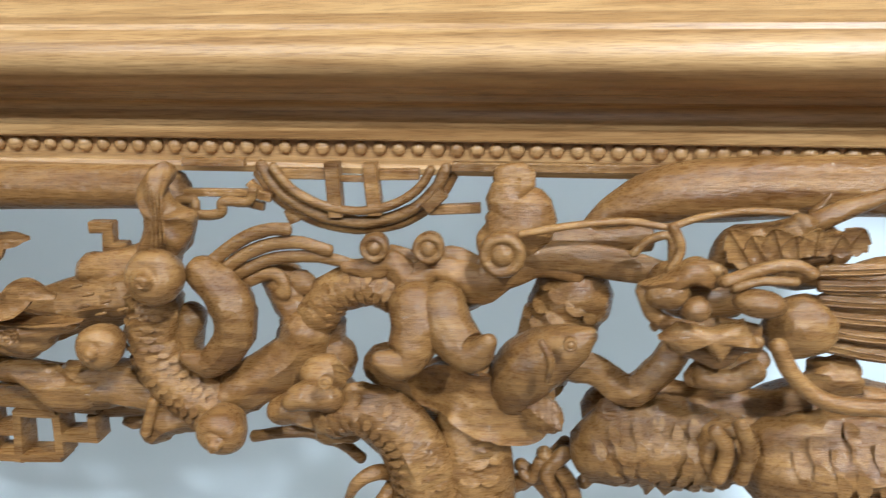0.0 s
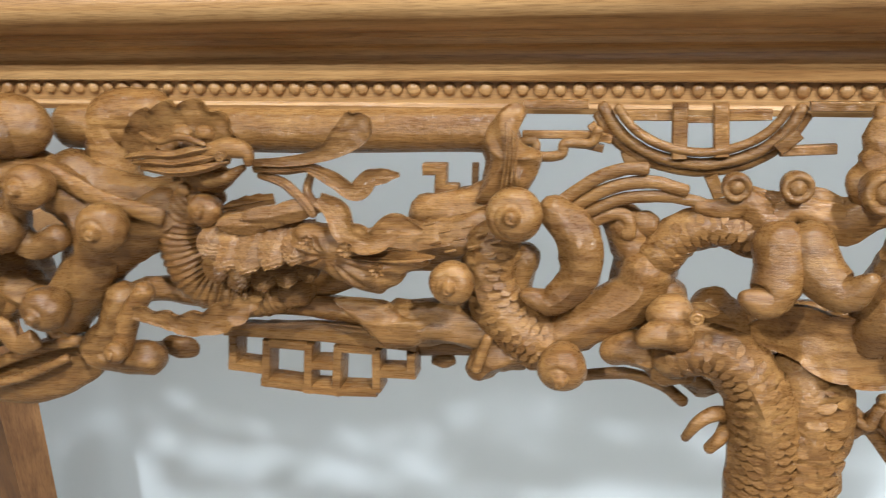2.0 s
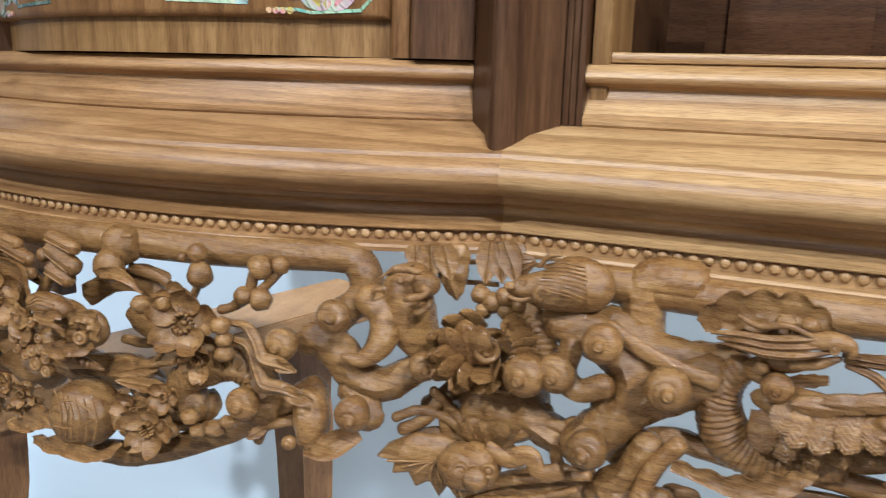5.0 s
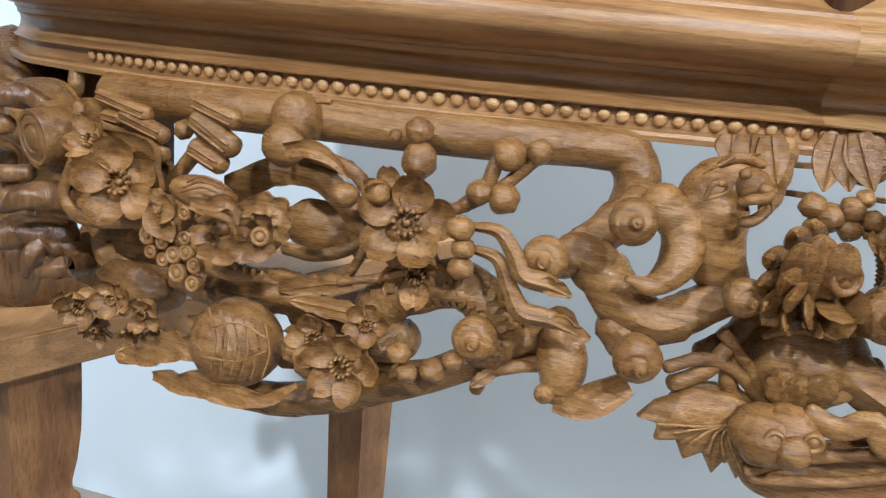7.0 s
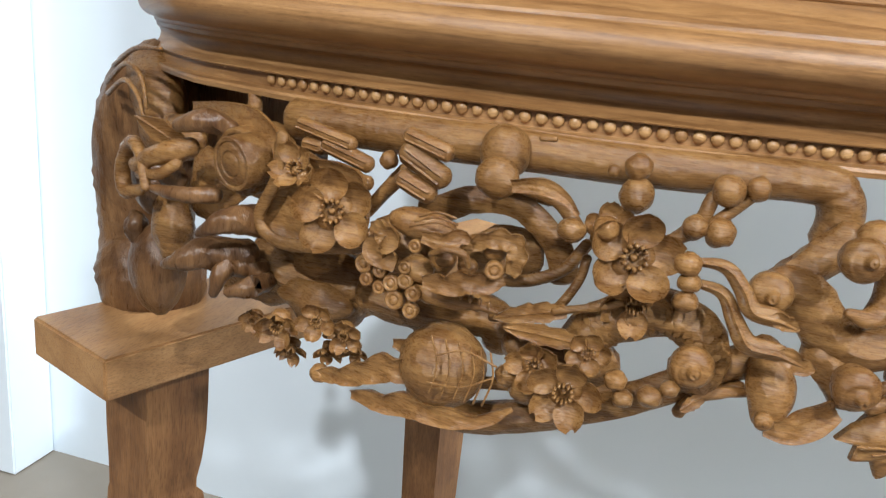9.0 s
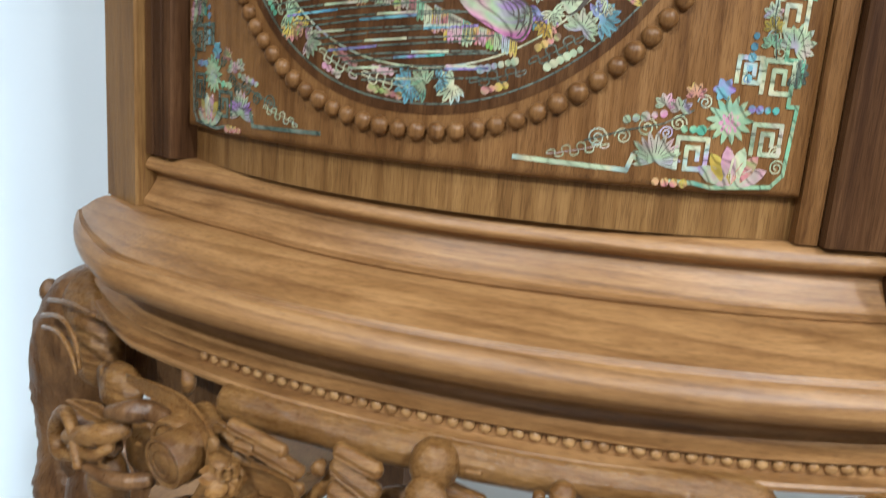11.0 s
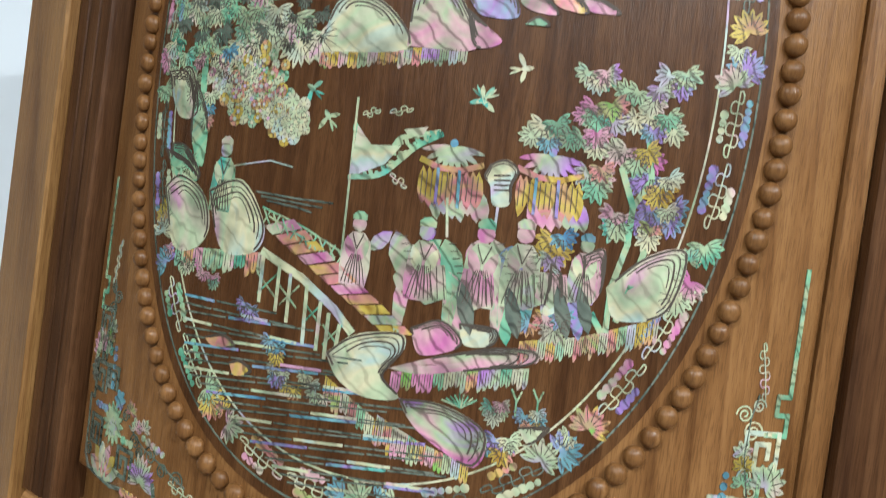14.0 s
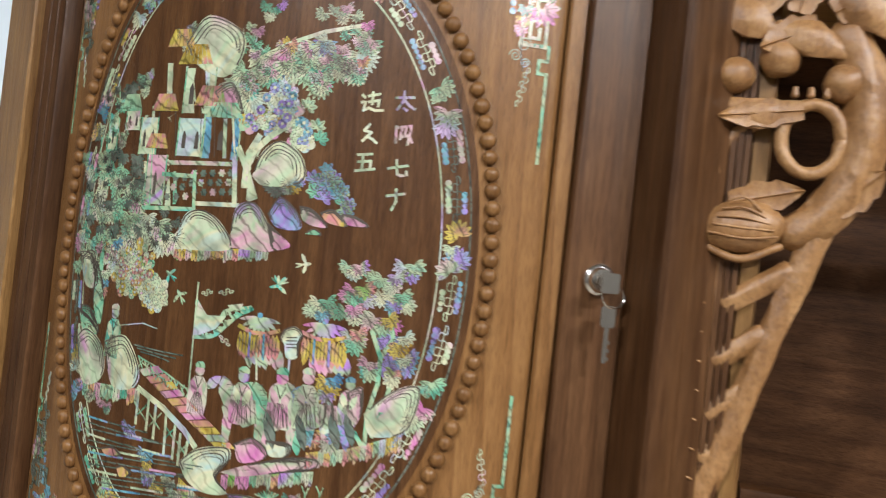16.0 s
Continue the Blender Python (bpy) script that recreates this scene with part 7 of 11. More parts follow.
tube("mane_strand", (0.2028, 0.3432, 0.6245, 0.0032), (0.2236, 0.3407, 0.6238, 0.0032), (0.2506, 0.3374, 0.6249, 0.0031), flat=0.7, grooves=2)
tube("mane_strand", (0.2047, 0.3450, 0.6169, 0.0032), (0.2259, 0.3424, 0.6152, 0.0032), (0.2533, 0.3391, 0.6154, 0.0032), flat=0.7, grooves=2)
tube("mane_strand", (0.2065, 0.3467, 0.6092, 0.0033), (0.2281, 0.3441, 0.6064, 0.0032), (0.2561, 0.3408, 0.6056, 0.0032), flat=0.7, grooves=2)
tube("mane_strand", (0.2084, 0.3485, 0.6013, 0.0033), (0.2304, 0.3459, 0.5975, 0.0033), (0.2589, 0.3424, 0.5956, 0.0033), flat=0.7, grooves=2)
acanthus("dragon_crest", (0.1692, 0.3372, 0.6426, 0.0062), (0.1586, 0.3385, 0.6582, 0.0002), curl=0.12, teeth=3)
acanthus("dragon_crest", (0.1754, 0.3364, 0.6438, 0.0061), (0.1678, 0.3373, 0.6556, 0.0002), curl=0.12, teeth=3)
acanthus("dragon_crest", (0.1815, 0.3357, 0.6450, 0.0061), (0.1763, 0.3363, 0.6588, 0.0002), curl=0.12, teeth=3)
acanthus("dragon_crest", (0.1876, 0.3349, 0.6462, 0.0061), (0.1855, 0.3352, 0.6561, 0.0002), curl=0.12, teeth=3)
acanthus("dragon_crest", (0.1937, 0.3342, 0.6474, 0.0061), (0.1939, 0.3342, 0.6593, 0.0002), curl=0.12, teeth=3)
acanthus("dragon_crest", (0.1997, 0.3335, 0.6486, 0.0061), (0.2030, 0.3331, 0.6567, 0.0002), curl=0.12, teeth=3)
acanthus("dragon_crest", (0.2057, 0.3328, 0.6497, 0.0060), (0.2112, 0.3321, 0.6598, 0.0002), curl=0.12, teeth=3)
lump("dragon_brow", (0.1736, 0.3447, 0.6502), 0.0072, 0.0058, 0.0058, rough=0.25)
lump("dragon_brow", (0.1869, 0.3431, 0.6531), 0.0081, 0.0065, 0.0065, rough=0.25)
lump("dragon_brow", (0.1966, 0.3419, 0.6484), 0.0081, 0.0065, 0.0065, rough=0.25)
lump("dragon_brow", (0.2052, 0.3409, 0.6512), 0.0066, 0.0053, 0.0053, rough=0.25)
lump("dragon_brow", (0.1646, 0.3458, 0.6474), 0.0063, 0.0050, 0.0050, rough=0.25)
lump("dragon_brow", (0.1793, 0.3440, 0.6403), 0.0058, 0.0046, 0.0046, rough=0.25)
lump("dragon_brow", (0.1908, 0.3426, 0.6582), 0.0062, 0.0049, 0.0049, rough=0.25)
tube("horn", (0.2017, 0.3554, 0.6559, 0.0049), (0.2147, 0.3538, 0.6625, 0.0044), (0.2361, 0.3512, 0.6717, 0.0024), rough=0.05)
tube("horn", (0.2040, 0.3612, 0.6582, 0.0025), (0.2099, 0.3604, 0.6673, 0.0010))
tube("dragon_arm", (0.0948, 0.3724, 0.5824, 0.0077), (0.1124, 0.3702, 0.5788, 0.0076), (0.1289, 0.3682, 0.5692, 0.0077), (0.1415, 0.3667, 0.5789, 0.0076), (0.1496, 0.3657, 0.5911, 0.0075))
plate("cloth_flow", (0.0697, 0.3774, 0.5522, 0.0003), (0.0527, 0.3795, 0.5731, 0.0003), (0.0720, 0.3771, 0.5802, 0.0003), (0.0943, 0.3744, 0.5661, 0.0003), (0.0894, 0.3750, 0.5471, 0.0003), (0.0727, 0.3771, 0.5444, 0.0003), (0.0612, 0.3784, 0.5548, 0.0003), dome=0.006)
scaled("beast_body", (0.1168, 0.3798, 0.5279, 0.0174), (0.1387, 0.3771, 0.5376, 0.0223), (0.1665, 0.3737, 0.5346, 0.0211), (0.1831, 0.3717, 0.5325, 0.0165), size=0.01, rough=0.25)
ringed("collar", (0.1768, 0.3564, 0.5420, 0.0157), swing=20)
tube("collar", (0.1647, 0.3458, 0.5604, 0.0036), (0.1708, 0.3450, 0.5490, 0.0037), (0.1684, 0.3453, 0.5338, 0.0037))
tube("collar", (0.1755, 0.3445, 0.5640, 0.0036), (0.1807, 0.3438, 0.5497, 0.0037), (0.1785, 0.3441, 0.5345, 0.0037))
scaled("dragon_body", (0.2054, 0.3751, 0.5238, 0.0242), (0.2293, 0.3722, 0.5287, 0.0273), (0.2579, 0.3687, 0.5340, 0.0270), (0.2941, 0.3644, 0.5364, 0.0267), size=0.013)
tube("branch", (0.1232, 0.4012, 0.5388, 0.0151), (0.1579, 0.3970, 0.5443, 0.0149), (0.1984, 0.3921, 0.5401, 0.0148), (0.2333, 0.3878, 0.5521, 0.0145), (0.2752, 0.3828, 0.5449, 0.0144))
tube("twig", (0.0919, 0.3888, 0.5225, 0.0042), (0.1074, 0.3870, 0.5031, 0.0042), (0.1114, 0.3865, 0.4787, 0.0043))
tube("twig", (0.0751, 0.3949, 0.4979, 0.0049), (0.0929, 0.3927, 0.5063, 0.0049), (0.1053, 0.3912, 0.4967, 0.0049))
lump("paw", (0.2185, 0.3534, 0.5821), 0.0146, 0.0094, 0.0094, rough=0.3)
tube("branch", (0.1937, 0.3967, 0.5443, 0.0119), (0.2226, 0.3932, 0.5394, 0.0119), (0.2668, 0.3878, 0.5421, 0.0117))

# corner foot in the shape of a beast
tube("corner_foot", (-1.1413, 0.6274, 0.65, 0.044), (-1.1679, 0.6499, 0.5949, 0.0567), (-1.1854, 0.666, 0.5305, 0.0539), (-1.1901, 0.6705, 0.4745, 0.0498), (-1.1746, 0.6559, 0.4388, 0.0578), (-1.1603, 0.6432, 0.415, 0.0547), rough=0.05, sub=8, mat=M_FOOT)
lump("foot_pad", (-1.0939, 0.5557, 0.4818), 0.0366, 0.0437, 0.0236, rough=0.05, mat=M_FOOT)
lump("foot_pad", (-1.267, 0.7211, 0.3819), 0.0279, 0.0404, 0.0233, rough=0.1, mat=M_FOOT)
tube("foot_shoulder", (-1.1387, 0.6089, 0.6536, 0.0371), (-1.1051, 0.5785, 0.632, 0.0354), (-1.1006, 0.5755, 0.6002, 0.0298), flat=0.62, rough=0.02)
tube("shoulder_fold", (-1.1599, 0.5747, 0.6458, 0.0024), (-1.0951, 0.519, 0.6703, 0.0021), (-1.0662, 0.5004, 0.6619, 0.002), (-1.0594, 0.4968, 0.6391, 0.0015))
tube("shoulder_fold", (-1.1579, 0.5732, 0.6354, 0.0024), (-1.099, 0.5213, 0.6564, 0.0021), (-1.0731, 0.5042, 0.648, 0.0021), (-1.0648, 0.4997, 0.6332, 0.0015))
tube("shoulder_fold", (-1.1523, 0.5752, 0.6615, 0.0023), (-1.0873, 0.5202, 0.6829, 0.0021), (-1.0414, 0.4923, 0.6872, 0.0015))
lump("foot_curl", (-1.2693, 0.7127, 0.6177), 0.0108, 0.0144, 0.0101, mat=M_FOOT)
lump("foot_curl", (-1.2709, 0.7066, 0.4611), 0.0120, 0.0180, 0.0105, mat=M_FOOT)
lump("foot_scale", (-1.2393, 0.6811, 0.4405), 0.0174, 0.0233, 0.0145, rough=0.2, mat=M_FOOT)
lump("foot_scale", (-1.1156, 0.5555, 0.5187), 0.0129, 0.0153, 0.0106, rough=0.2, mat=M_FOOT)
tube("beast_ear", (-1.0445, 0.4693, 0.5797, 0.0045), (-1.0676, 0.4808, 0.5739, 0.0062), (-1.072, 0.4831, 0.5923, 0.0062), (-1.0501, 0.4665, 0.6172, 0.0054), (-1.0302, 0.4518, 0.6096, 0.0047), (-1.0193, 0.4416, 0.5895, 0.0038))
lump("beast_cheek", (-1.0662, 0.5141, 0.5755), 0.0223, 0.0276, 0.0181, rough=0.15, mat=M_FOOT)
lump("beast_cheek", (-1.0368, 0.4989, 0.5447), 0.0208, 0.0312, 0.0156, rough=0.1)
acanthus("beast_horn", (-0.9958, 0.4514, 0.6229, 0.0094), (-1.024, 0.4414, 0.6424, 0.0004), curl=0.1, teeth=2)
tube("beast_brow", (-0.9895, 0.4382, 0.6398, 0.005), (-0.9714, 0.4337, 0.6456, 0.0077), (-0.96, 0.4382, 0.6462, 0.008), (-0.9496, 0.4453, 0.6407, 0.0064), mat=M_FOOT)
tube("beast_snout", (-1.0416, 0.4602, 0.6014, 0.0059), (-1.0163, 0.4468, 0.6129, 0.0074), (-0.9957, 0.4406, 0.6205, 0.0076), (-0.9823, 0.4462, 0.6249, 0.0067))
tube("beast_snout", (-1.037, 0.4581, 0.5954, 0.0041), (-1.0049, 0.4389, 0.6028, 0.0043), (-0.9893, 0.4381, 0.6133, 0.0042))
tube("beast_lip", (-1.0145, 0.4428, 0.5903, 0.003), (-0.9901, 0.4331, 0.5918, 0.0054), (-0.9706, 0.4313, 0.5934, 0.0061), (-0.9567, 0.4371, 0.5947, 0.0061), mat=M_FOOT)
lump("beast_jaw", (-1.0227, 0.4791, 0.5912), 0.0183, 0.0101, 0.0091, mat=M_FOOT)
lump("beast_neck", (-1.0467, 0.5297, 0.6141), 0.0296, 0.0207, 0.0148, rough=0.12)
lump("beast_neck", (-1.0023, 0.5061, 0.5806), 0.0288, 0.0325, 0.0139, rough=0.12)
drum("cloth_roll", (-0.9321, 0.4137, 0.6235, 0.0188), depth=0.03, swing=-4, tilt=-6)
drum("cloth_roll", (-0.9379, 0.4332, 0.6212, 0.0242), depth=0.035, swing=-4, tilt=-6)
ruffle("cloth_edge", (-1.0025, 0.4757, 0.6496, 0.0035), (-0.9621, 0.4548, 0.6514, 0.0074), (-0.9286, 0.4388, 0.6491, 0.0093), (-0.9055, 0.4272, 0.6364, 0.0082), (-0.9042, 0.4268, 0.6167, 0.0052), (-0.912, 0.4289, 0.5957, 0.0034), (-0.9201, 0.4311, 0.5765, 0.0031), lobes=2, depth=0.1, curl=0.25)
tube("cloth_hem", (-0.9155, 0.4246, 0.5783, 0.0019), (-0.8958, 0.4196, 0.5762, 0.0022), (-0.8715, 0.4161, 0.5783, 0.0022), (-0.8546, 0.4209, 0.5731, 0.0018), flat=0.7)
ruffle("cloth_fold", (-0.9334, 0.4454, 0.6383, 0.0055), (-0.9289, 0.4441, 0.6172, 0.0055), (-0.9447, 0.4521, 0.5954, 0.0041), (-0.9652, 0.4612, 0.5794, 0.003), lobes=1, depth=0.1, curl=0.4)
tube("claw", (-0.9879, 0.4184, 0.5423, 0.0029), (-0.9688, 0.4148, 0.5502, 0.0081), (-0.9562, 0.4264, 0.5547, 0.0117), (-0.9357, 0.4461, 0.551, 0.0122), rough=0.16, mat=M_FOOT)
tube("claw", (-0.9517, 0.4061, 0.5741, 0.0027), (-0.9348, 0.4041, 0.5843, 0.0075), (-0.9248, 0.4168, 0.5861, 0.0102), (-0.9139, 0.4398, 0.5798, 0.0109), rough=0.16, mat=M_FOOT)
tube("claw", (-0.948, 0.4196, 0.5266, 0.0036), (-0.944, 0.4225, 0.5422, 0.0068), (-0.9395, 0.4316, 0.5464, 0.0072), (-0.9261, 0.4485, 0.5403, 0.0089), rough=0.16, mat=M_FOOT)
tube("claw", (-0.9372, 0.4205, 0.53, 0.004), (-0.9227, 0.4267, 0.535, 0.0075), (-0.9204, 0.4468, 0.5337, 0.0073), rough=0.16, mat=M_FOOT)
lump("branch_mass", (-0.9329, 0.4714, 0.5254), 0.0255, 0.0195, 0.0127, rough=0.2)
lump("branch_mass", (-0.881, 0.4469, 0.5271), 0.0336, 0.0156, 0.0133, rough=0.2)
blossom("plum_blossom", (-0.887, 0.4021, 0.5221, 0.0155), turn=10, tilt=-15, swing=22)
blossom("plum_blossom", (-0.8531, 0.3901, 0.5362, 0.0131), turn=40, tilt=5, swing=22)
blossom("plum_blossom", (-0.8372, 0.3976, 0.5275, 0.0125), turn=65, tilt=-10, swing=22)
blossom("plum_blossom", (-0.8795, 0.4076, 0.5038, 0.0112), turn=20, tilt=-35, swing=22)
blossom("plum_blossom", (-0.9182, 0.4254, 0.5119, 0.0103), turn=5, tilt=-10, swing=22)
blossom("plum_blossom", (-0.8332, 0.4071, 0.5125, 0.0092), turn=30, tilt=-35, swing=22)
blossom("plum_blossom", (-0.8499, 0.4038, 0.51, 0.0101), turn=50, tilt=-40, swing=22)
tube("spindle", (-0.9539, 0.4784, 0.6647, 0.0038), (-0.9494, 0.4748, 0.6559, 0.0054), (-0.9537, 0.4784, 0.6451, 0.0038))
# Dark board added behind the gap, standing in for the shadow under the moulding.
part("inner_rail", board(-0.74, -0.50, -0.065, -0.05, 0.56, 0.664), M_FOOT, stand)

# ---------------------------------------------------------------- mother-of-pearl on the door
def pearl(name, tints, rough=0.25, scale=26, engraved=0.6):
    m, nt, b = material(name)
    N, L = nt.nodes.new, nt.links.new
    tc, info = N("ShaderNodeTexCoord"), N("ShaderNodeObjectInfo")
    add = N("ShaderNodeVectorMath")
    add.operation = "MULTIPLY_ADD"
    add.inputs[1].default_value = (3, 3, 3)
    L(info.outputs["Random"], add.inputs[0])
    L(tc.outputs["Object"], add.inputs[2])
    nz, fine = N("ShaderNodeTexNoise"), N("ShaderNodeTexNoise")
    nz.inputs["Scale"].default_value, nz.inputs["Detail"].default_value, nz.inputs["Distortion"].default_value = scale, 3, 1.6
    fine.inputs["Scale"].default_value, fine.inputs["Detail"].default_value = 160, 4
    L(add.outputs[0], nz.inputs["Vector"])
    L(tc.outputs["Object"], fine.inputs["Vector"])
    n = len(tints)
    col = ramp(nt, nz.outputs[0], [(0.30 + 0.40 * k / (n - 1), [min(0.85, 1.12 * q) for q in c]) for k, c in enumerate(tints)])
    mul = N("ShaderNodeMix")
    mul.data_type, mul.blend_type = "RGBA", "MULTIPLY"
    mul.inputs["Factor"].default_value = 0.18
    L(col, mul.inputs["A"])
    L(ramp(nt, fine.outputs[0], ((0.38, (0.45, 0.47, 0.47)), (0.52, (1, 1, 1)))), mul.inputs["B"])
    wave = N("ShaderNodeTexWave")
    wave.wave_type, wave.bands_direction, wave.wave_profile = "BANDS", "DIAGONAL", "SIN"
    wave.inputs["Scale"].default_value, wave.inputs["Distortion"].default_value = 52, 7
    wave.inputs["Detail"].default_value, wave.inputs["Detail Scale"].default_value = 2, 0.9
    L(add.outputs[0], wave.inputs["Vector"])
    cuts = N("ShaderNodeMix")
    cuts.data_type, cuts.blend_type = "RGBA", "MULTIPLY"
    cuts.inputs["Factor"].default_value = engraved
    L(mul.outputs["Result"], cuts.inputs["A"])
    L(ramp(nt, wave.outputs[0], ((0.0, (0.1, 0.09, 0.08)), (0.05, (0.3, 0.29, 0.27)), (0.11, (0.92, 0.92, 0.92)), (0.6, (1.08, 1.08, 1.08)), (1.0, (0.9, 0.92, 0.92)))), cuts.inputs["B"])
    cloud_ = N("ShaderNodeTexNoise")
    cloud_.inputs["Scale"].default_value, cloud_.inputs["Detail"].default_value = 45, 2
    L(tc.outputs["Object"], cloud_.inputs["Vector"])
    deep = N("ShaderNodeMix")
    deep.data_type, deep.blend_type = "RGBA", "MULTIPLY"
    deep.inputs["Factor"].default_value = 1.0
    L(cuts.outputs["Result"], deep.inputs["A"])
    L(ramp(nt, cloud_.outputs[0], ((0.34, (0.6, 0.63, 0.63)), (0.56, (1.15, 1.15, 1.15)))), deep.inputs["B"])
    L(deep.outputs["Result"], b.inputs["Base Color"])
    b.inputs["Roughness"].default_value = rough
    b.inputs["Coat Weight"].default_value = 0.4
    b.inputs["Coat Roughness"].default_value = 0.15
    b.inputs["Thin Film Thickness"].default_value = 480
    b.inputs["Thin Film IOR"].default_value = 1.6
    return m


PEARL = [
    pearl("pearl_green", ((0.04, 0.22, 0.16), (0.16, 0.38, 0.24), (0.30, 0.36, 0.22), (0.07, 0.34, 0.28)), scale=20),
    pearl("pearl_pink", ((0.42, 0.13, 0.30), (0.44, 0.26, 0.30), (0.26, 0.36, 0.22), (0.30, 0.15, 0.42)), scale=20),
    pearl("pearl_gold", ((0.30, 0.18, 0.03), (0.42, 0.34, 0.07), (0.42, 0.16, 0.18), (0.15, 0.34, 0.08)), scale=24),
    pearl("pearl_blue", ((0.05, 0.16, 0.28), (0.12, 0.30, 0.34), (0.24, 0.15, 0.40), (0.08, 0.32, 0.28)), scale=20),
    pearl("pearl_pale", ((0.46, 0.26, 0.38), (0.42, 0.40, 0.31), (0.33, 0.43, 0.28), (0.45, 0.44, 0.29), (0.30, 0.42, 0.38), (0.40, 0.30, 0.46)), scale=13, engraved=0.28),
    pearl("pearl_grey", ((0.05, 0.075, 0.065), (0.09, 0.125, 0.10), (0.14, 0.155, 0.13)), scale=40),
]
M_LINE = plain("engraved_line", (0.05, 0.04, 0.03), 0.6, 0, 60, 0.2)


def on_door(s, z, lift=0.0):
    return at(s, bow(s) - 0.001 + lift, z)


def inlay(name, loops, hue, lift=0.0007):
    """Thin shell pieces let into the door, one outline each."""
    bm = bmesh.new()
    for loop in loops:
        top = [bm.verts.new(on_door(s, z, lift)) for s, z in loop]
        low = [bm.verts.new(on_door(s, z, -0.0006)) for s, z in loop]
        n = len(top)
        if n > 8:
            hub = bm.verts.new(on_door(sum(p[0] for p in loop) / n, sum(p[1] for p in loop) / n, lift))
            for i in range(n):
                bm.faces.new((hub, top[i], top[(i + 1) % n]))
        else:
            bm.faces.new(top)
        for i in range(n):
            bm.faces.new((top[i], low[i], low[(i + 1) % n], top[(i + 1) % n]))
    mat = M_LINE if hue < 0 else PEARL[hue % 6]
    ob = part(name, bm, mat, door, smooth=0)
    return tagged(ob, kind="stuff") if len(loops) > 1 else ob


def petal(s, z, length, width, ang):
    ca, sa = math.cos(ang), math.sin(ang)
    out = []
    for u, v in ((0, 0), (0.25, 0.38), (0.6, 0.5), (0.85, 0.3), (1, 0), (0.85, -0.3), (0.6, -0.5), (0.25, -0.38)):
        x, y = u * length, v * width
        out.append((s + x * ca - y * sa, z + x * sa + y * ca))
    return out


def disc(s, z, r, n=9):
    return [(s + r * math.cos(2 * math.pi * k / n), z + r * math.sin(2 * math.pi * k / n)) for k in range(n)]


def strip(pts, width, gap=0.008):
    """Ribbons of shell along a line, piece by piece."""
    out = []
    dense = [pts[0]]
    for p, q in zip(pts, pts[1:]):
        n = int(math.hypot(q[0] - p[0], q[1] - p[1]) / gap) + 1
        dense += [(p[0] + (q[0] - p[0]) * k / n, p[1] + (q[1] - p[1]) * k / n) for k in range(1, n + 1)]
    for (a, b), (c, d) in zip(dense, dense[1:]):
        q = math.hypot(c - a, d - b) or 1e-6
        nx, ny = -(d - b) / q * width / 2, (c - a) / q * width / 2
        ex, ey = (c - a) / q * width * 0.35, (d - b) / q * width * 0.35
        out.append([(a + nx - ex, b + ny - ey), (a - nx - ex, b - ny - ey), (c - nx + ex, d - ny + ey), (c + nx + ex, d + ny + ey)])
    return out


def spray(s, z, size, ang, spread=170, lobes=7, jitter=0.1):
    """Broad slips fanned from a stalk, and the dark cuts between them."""
    slips, cuts = [], []
    for k in range(lobes):
        f = k / (lobes - 1) - 0.5
        b = ang + radians(spread) * f
        q = size * (1 - 0.5 * f * f) * random.uniform(1 - jitter, 1 + jitter)
        slips.append(petal(s, z, q, q * 2.9 / lobes * min(1.0, spread / 170), b))
        cuts += strip([(s + 0.3 * q * math.cos(b), z + 0.3 * q * math.sin(b)), (s + 0.8 * q * math.cos(b), z + 0.8 * q * math.sin(b))], 0.0004)
    return slips, cuts


def leaf(s, z, size, ang, hue, lobes=6, name="pearl_leaf"):
    """A lobed leaf, cut as separate slips round its stalk."""
    slips, cuts = spray(s, z, size, ang, 205, lobes)
    inlay(name, slips, hue)
    inlay("engraved_vein", cuts, -1, 0.0009)


def rosette(s, z, size, hue, petals=8, name="pearl_flower"):
    inlay(name, [petal(s, z, size, size * 0.72 * 2.6 / petals * 2, 2 * math.pi * k / petals) for k in range(petals)], hue)


def cloud(s, z, rx, rz, hue, n=14, size=0.0035, name="pearl_foliage"):
    """A crown of leaf fans that droop outwards from its twigs."""
    rx, rz = abs(rx), abs(rz)
    n = max(2, round(n * 0.42))
    size *= 1.75
    tints = {}
    cuts = []
    twigs = []
    for k in range(n):
        a, q = 2.4 * k + random.uniform(-0.4, 0.4), math.sqrt((k + 0.3) / n) * 0.85
        cs, cz = s + rx * q * math.cos(a), z + rz * q * math.sin(a) + size * 0.3
        twigs += strip([(s, z - rz * 0.3), ((s + cs) / 2 + 0.001, (z + cz) / 2), (cs, cz)], 0.0009)
        down = radians(-90) + math.cos(a) * radians(65) * q
        sl, cu = spray(cs, cz, size * random.uniform(0.9, 1.15), down, 210, 8)
        tints.setdefault((hue + (0, 0, 4, 1)[k % 4]) % 5 if hue < 5 else 5, []).extend(sl)
        cuts += cu
    inlay("pearl_twig", twigs, 0 if hue != 0 else 4, 0.0005)
    for g, (h, sl) in enumerate(tints.items()):
        inlay(name, sl, h, 0.0007 + 0.00012 * g)
    inlay("engraved_vein", cuts, -1, 0.00118)


